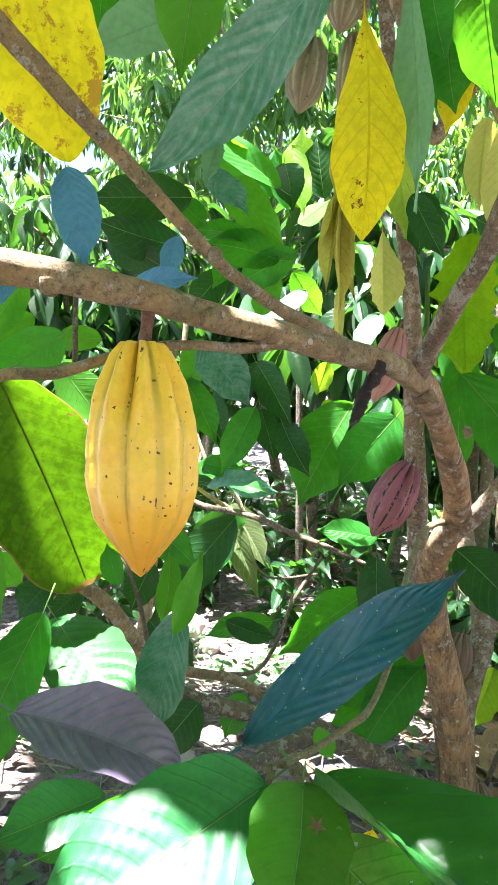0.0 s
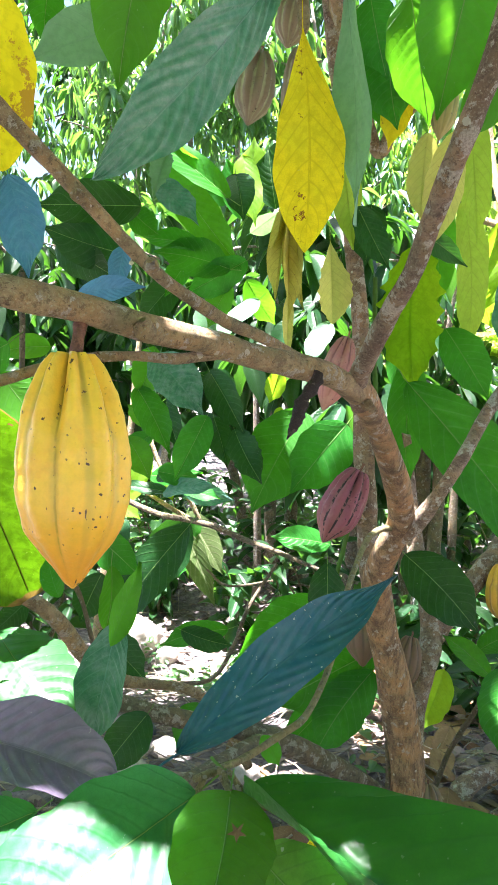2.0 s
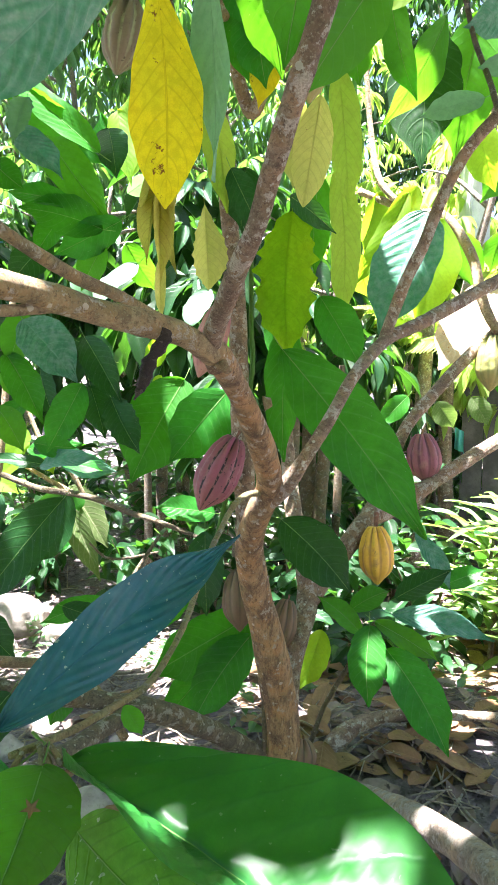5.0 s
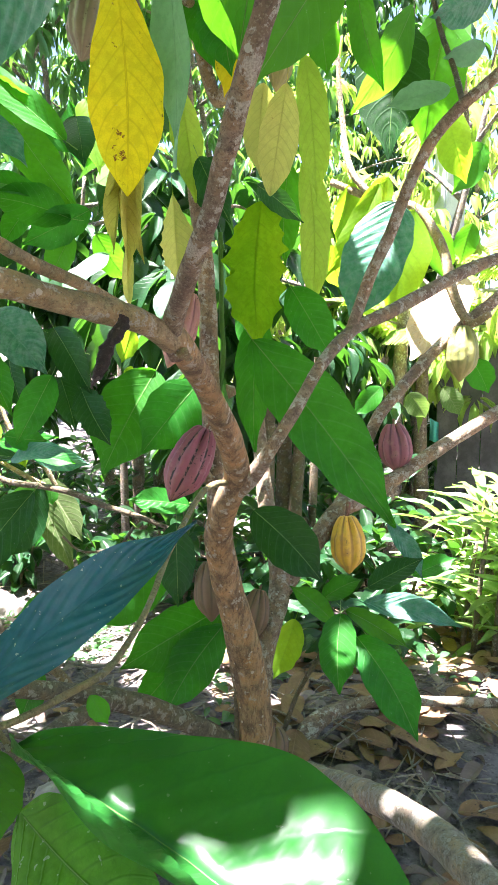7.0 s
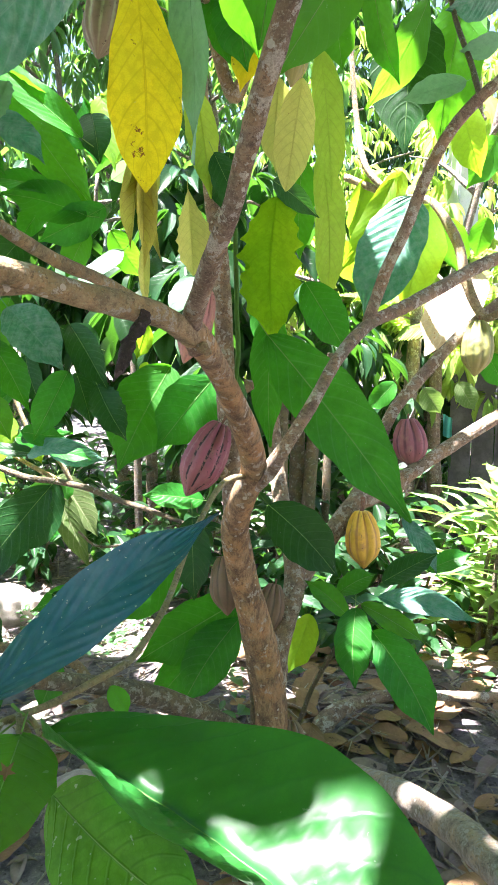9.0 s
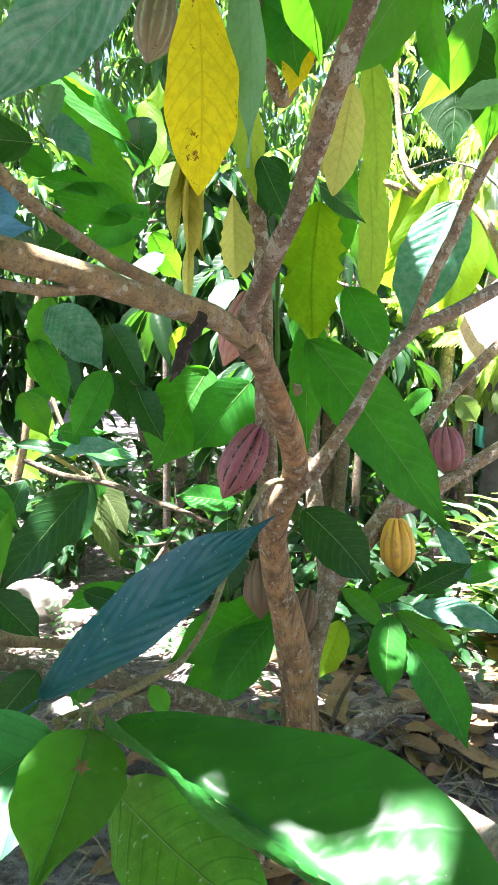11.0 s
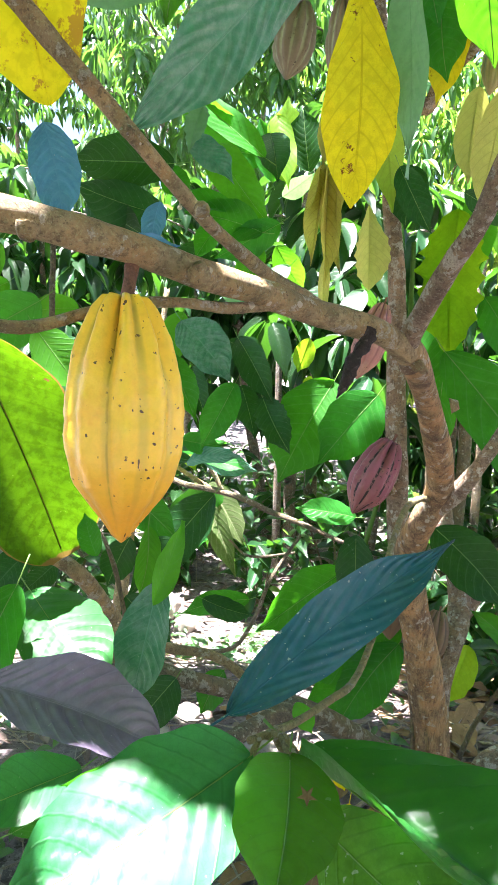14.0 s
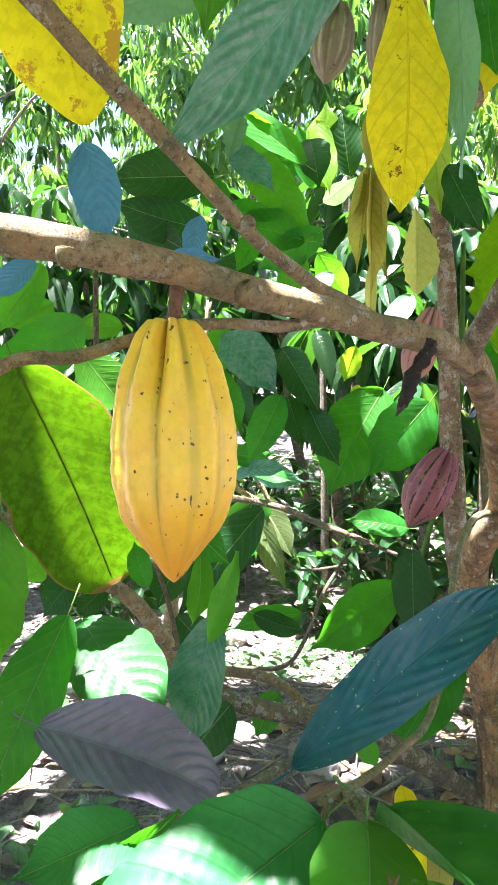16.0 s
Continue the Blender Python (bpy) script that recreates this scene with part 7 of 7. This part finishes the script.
for _k, _place in enumerate(((1.6, 2.2), (1.72, 2.02), (1.75, 2.42), (1.9, 2.26), (1.92, 2.6), (2.1, 2.5), (1.86, 1.92), (1.56, 1.98))):
    bamboo_like(_place, 1 + _k)


def frond(parent, base, along, length, leaflets, mat):
    """A feather frond: a stalk and two rows of leaflets."""
    a, d = Vector(base), Vector(along).normalized()
    across = d.cross(Vector((0, 0, 1))).normalized()
    line = [a + d * length * s + Vector((0, 0, -0.35 * length * s * s)) for s in (0, 0.25, 0.5, 0.75, 1)]
    tube_under("frond_stalk", parent, [(*p, 0.006 * (1 - 0.7 * k / 4)) for k, p in enumerate(line)], BARK_TWIG, 3, 6)
    spots = []
    for k in range(leaflets):
        s = 0.12 + 0.86 * k / leaflets
        at = a + d * length * s + Vector((0, 0, -0.35 * length * s * s))
        for sign in (-1, 1):
            size = 0.32 * length * math.sin(math.pi * (0.15 + 0.8 * s))
            spots.append((at, across * sign + d * 0.5 + Vector((0, 0, -0.25)), (0, 0, 1), size, size * 0.16, 0.3, k))
    leaf_mass("frond", parent, spots, mat, "", 4, 3, "")


def fern_palm(place, top, seed, count=9, reach=0.9):
    rng = random.Random(seed)
    x, y = place
    z = height(x, y)
    ob = thing("palm", (x, y, z), "sunlit palm with feathery yellow-green fronds", "palm", "feathery palms")
    tube_under("trunk", ob, [(x, y, z - 0.05, 0.05), (x, y, z + top * 0.5, 0.045), (x + 0.03, y, z + top, 0.035)], BARK_FAR)
    for k in range(count):
        a = 2 * math.pi * k / count + rng.uniform(-0.2, 0.2)
        frond(ob, (x + 0.03, y, z + top), (math.cos(a), math.sin(a), rng.uniform(0.3, 1.0)), reach * rng.uniform(0.8, 1.1), 22, LEAF_FROND)


fern_palm((2.6, 4.9), 1.7, 1)
fern_palm((3.3, 4.0), 1.9, 2)
fern_palm((2.2, 4.0), 1.45, 3, 11)


def slender_trunk(base, top, radius, label, mat=None):
    """A bare slender trunk that goes up out of sight among the leaves."""
    a, b = np.array(base), np.array(top)
    a[2] = height(a[0], a[1]) - 0.03
    ob = thing("slender_tree", a, label, "tree")
    rng = random.Random(int(1000 * abs(a[0])))
    line = [(*(a + (b - a) * s + np.array((rng.gauss(0, 0.012), rng.gauss(0, 0.012), 0))), radius * (1.25 - 0.5 * s)) for s in (0, 0.15, 0.4, 0.7, 1)]
    tube_under("trunk", ob, line, mat or BARK_FAR, 5, 12)
    return ob


for _x, _y, _dx, _r, _tall in ((0.42, 4.2, 0.05, 0.035, 2.2), (0.62, 4.4, -0.1, 0.04, 2.4), (0.3, 3.9, 0.02, 0.022, 1.6), (0.98, 3.0, 0.0, 0.03, 1.0), (1.07, 3.1, 0.02, 0.04, 1.05), (1.16, 3.05, -0.03, 0.035, 1.0), (1.26, 3.2, 0.05, 0.022, 1.0), (1.95, 3.6, 0.06, 0.05, 1.3)):
    slender_trunk((_x, _y, 0), (_x + _dx, _y, _tall), _r, "slender grey-brown trunk standing on the soil", BARK_TWIG if 0.9 < _x < 1.3 else BARK_FAR)


# ---- the shed and post beyond the plants ----
def shed():
    ob = thing("shed", (2.42, 3.85, height(2.42, 3.85)), "dark weathered board shed behind the plants", "shed")
    turn = pose(2.42, 3.85, height(2.42, 3.85) - 0.05, 0, 0, -38)
    rng = random.Random(4)
    for k in range(11):
        x0, wide = k * 0.145, 0.138
        tall = 1.62 + rng.uniform(-0.01, 0.01)
        push = rng.uniform(-0.006, 0.006)
        corners = [turn @ Vector((x0 + a * wide, push + b * 0.025, c * tall)) for a, b, c in ((0, 0, 0), (1, 0, 0), (1, 1, 0), (0, 1, 0), (0, 0, 1), (1, 0, 1), (1, 1, 1), (0, 1, 1))]
        mesh_object("plank", [tuple(c) for c in corners], [(0, 3, 2, 1), (4, 5, 6, 7), (0, 1, 5, 4), (1, 2, 6, 5), (2, 3, 7, 6), (3, 0, 4, 7)], WALL_DARK, ob, smooth=False)
    corners = [turn @ Vector(c) for c in ((-0.15, -0.2, 1.6), (1.75, -0.2, 1.6), (1.75, 1.3, 1.95), (-0.15, 1.3, 1.95), (-0.15, -0.2, 1.63), (1.75, -0.2, 1.63), (1.75, 1.3, 1.98), (-0.15, 1.3, 1.98))]
    mesh_object("roof", [tuple(c) for c in corners], [(0, 3, 2, 1), (4, 5, 6, 7), (0, 1, 5, 4), (1, 2, 6, 5), (2, 3, 7, 6), (3, 0, 4, 7)], WALL_DARK, ob, smooth=False)


def post(place, tall, radius):
    x, y = place
    z = height(x, y)
    ob = thing("post", (x, y, z), "pale grey concrete post among sunlit leaves", "post")
    bm = bmesh.new()
    bmesh.ops.create_cube(bm, size=1.0)
    for v in bm.verts:
        v.co = Vector((x + v.co.x * radius * 2, y + v.co.y * radius * 2, z - 0.05 + (v.co.z + 0.5) * tall))
    bmesh.ops.bevel(bm, geom=bm.edges[:], offset=0.012, segments=2, affect="EDGES")
    verts = [tuple(v.co) for v in bm.verts]
    bm.verts.index_update()
    faces = [[v.index for v in f.verts] for f in bm.faces]
    bm.free()
    mesh_object("shaft", verts, faces, WALL_GREY, ob, smooth=False)


def sheet_scrap():
    """A creased scrap of plastic sheeting hung on the boards."""
    turn = pose(2.42, 3.85, height(2.42, 3.85), 0, 0, -38)
    verts = []
    for side in (0.0, 0.004):
        for i in range(9):
            for k in range(7):
                u, w = k / 6, i / 8
                ripple = 0.014 * math.sin(9 * u + 2 * w) + 0.008 * math.sin(17 * u)
                verts.append(tuple(turn @ Vector((-0.04 + 0.06 * u + 0.02 * w * math.sin(3 * u), -0.035 - side + ripple, 0.94 - 0.15 * w - 0.03 * u))))
    faces = grid_faces(9, 7) + [tuple(i + 63 for i in reversed(f)) for f in grid_faces(9, 7)]
    ob = mesh_object("plastic_sheet", verts, faces, SHEETING)
    tagged(ob, "creased turquoise plastic sheet scrap hung on dark boards", "plastic sheet")


SHEETING = stone_material("turquoise_sheet", (0.1, 0.5, 0.52), (0.06, 0.36, 0.4))
shed()
sheet_scrap()
post((3.24, 5.14), 3.2, 0.1)


# ---- stones, litter ----
def stone(place, size, mat, label, seed, flat=0.7):
    bm = bmesh.new()
    bmesh.ops.create_icosphere(bm, subdivisions=4, radius=1.0)
    shift = Vector((seed * 3.1, seed * 1.7, 0))
    for v in bm.verts:
        bump = 1 + 0.22 * noise.noise(v.co * 1.3 + shift) + 0.07 * noise.noise(v.co * 4 + shift)
        v.co = Vector((v.co.x * size * bump, v.co.y * size * 0.85 * bump, v.co.z * size * flat * bump))
    for f in bm.faces:
        f.smooth = True
    data = bpy.data.meshes.new("stone")
    bm.to_mesh(data)
    bm.free()
    data.materials.append(mat)
    ob = new("stone", data)
    x, y = place
    ob.location = (x, y, height(x, y) + size * flat * 0.45)
    return tagged(ob, label, "stone", "stones on the ground")


stone((-0.42, 3.25), 0.17, STONE, "large pale rounded stone lying on the soil", 1, 0.75)
stone((-0.2, 3.05), 0.055, STONE, "round brownish stone lying on the soil", 2, 0.9)
stone((-0.2, 1.9), 0.05, STONE_DARK, "small dark rounded stone on the soil", 3)
stone((-0.42, 2.9), 0.08, STONE, "pale rounded stone lying on the soil", 4)
stone((-0.55, 2.6), 0.06, STONE, "pale rounded stone lying on the soil", 5)
stone((0.1, 1.55), 0.05, STONE, "pale rounded stone lying on the soil", 6)
stone((0.02, 1.35), 0.06, STONE, "pale rounded stone lying on the soil", 8)
_rng = random.Random(3)
for _k in range(26):
    stone((_rng.uniform(-1.4, 0.4), _rng.uniform(1.2, 3.8)), _rng.uniform(0.02, 0.05), STONE, "small pale pebble on the soil", 10 + _k)


def fallen_leaf(place, turn, length, seed):
    v, f, uv = leaf_shape(length, length * 0.42, 0.1 + 0.05 * (seed % 4), 0.12 + 0.06 * (seed % 3), seed, 22, 9)
    x, y = place
    z = height(x, y) + 0.008 + 0.006 * (seed % 3)
    m = pose(x, y, z, (seed * 37) % 24 - 12, (seed * 53) % 20 - 10, turn)
    v = v @ np.array(m.to_3x3()).T + np.array(m.translation)
    v[:, 2] += max(0.0, height(x, y) + 0.004 - v[:, 2].min())
    ob = mesh_object("fallen_leaf", v, f, LEAF_FALLEN, uv=uv)
    tagged(ob, "dry curled brown leaf lying on the ground", "leaf", "fallen leaves")


for _k in range(150):
    _x, _y = _rng.uniform(0.55, 2.4), _rng.uniform(1.3, 3.2)
    fallen_leaf((_x, _y), _rng.uniform(0, 360), _rng.uniform(0.1, 0.21), _k)
for _k in range(90):
    _x, _y = _rng.uniform(0.45, 1.7), _rng.uniform(0.75, 2.0)
    fallen_leaf((_x, _y), _rng.uniform(0, 360), _rng.uniform(0.08, 0.16), 300 + _k)
for _k in range(60):
    _x, _y = _rng.uniform(0.12, 0.75), _rng.uniform(0.65, 1.5)
    fallen_leaf((_x, _y), _rng.uniform(0, 360), _rng.uniform(0.06, 0.14), 500 + _k)
for _k in range(40):
    _x, _y = _rng.uniform(-1.2, 0.55), _rng.uniform(0.9, 2.6)
    fallen_leaf((_x, _y), _rng.uniform(0, 360), _rng.uniform(0.07, 0.14), 200 + _k)


def litter():
    rng = random.Random(9)
    spots = []
    for _ in range(8000):
        x, y = rng.uniform(-2.0, 3.0), rng.uniform(0.4, 4.4)
        if (x < 0.3 and rng.random() < 0.45) or (x > 0.6 and rng.random() < 0.35):
            continue
        a = rng.uniform(0, 2 * math.pi)
        length = rng.uniform(0.02, 0.085) if x < 0.6 else rng.uniform(0.03, 0.12)
        at = (x, y, height(x, y) + rng.uniform(0.003, 0.018))
        spots.append((at, (math.cos(a), math.sin(a), rng.uniform(-0.06, 0.12)), (rng.uniform(-0.15, 0.15), rng.uniform(-0.15, 0.15), 1), length, length * rng.uniform(0.2, 0.5), 0.4, rng.randrange(99)))
    ob = leaf_mass("leaf_litter", None, spots, LEAF_LITTER, "layer of dry brown leaf scraps over the soil", 7, 5)
    tagged(ob, category="leaf litter")


litter()


def sticks():
    rng = random.Random(12)
    verts, faces = [], []
    for k in range(1900):
        x, y = rng.uniform(-1.8, 2.8), rng.uniform(0.9, 4.6)
        a, length = rng.uniform(0, math.pi), rng.uniform(0.08, 0.4)
        if k > 260:
            x, y = rng.uniform(-0.9, 1.5), rng.uniform(0.6, 3.0)
            length = rng.uniform(0.03, 0.16)
        line = []
        for s in (-0.5, 0, 0.5):
            px, py = x + math.cos(a) * length * s, y + math.sin(a) * length * s
            line.append((px, py, height(px, py) + 0.012 + rng.uniform(0, 0.02), rng.uniform(0.002, 0.006) if k <= 260 else rng.uniform(0.001, 0.003)))
        v, f = tube(line, 2, 6 if k <= 260 else 4, 0.15, 80.0)
        faces += [tuple(i + len(verts) for i in g) for g in f]
        verts += v
    ob = mesh_object("sticks", verts, faces, BARK_PALE)
    tagged(ob, "thin dry grey sticks scattered over the ground", "sticks", kind="stuff")


sticks()
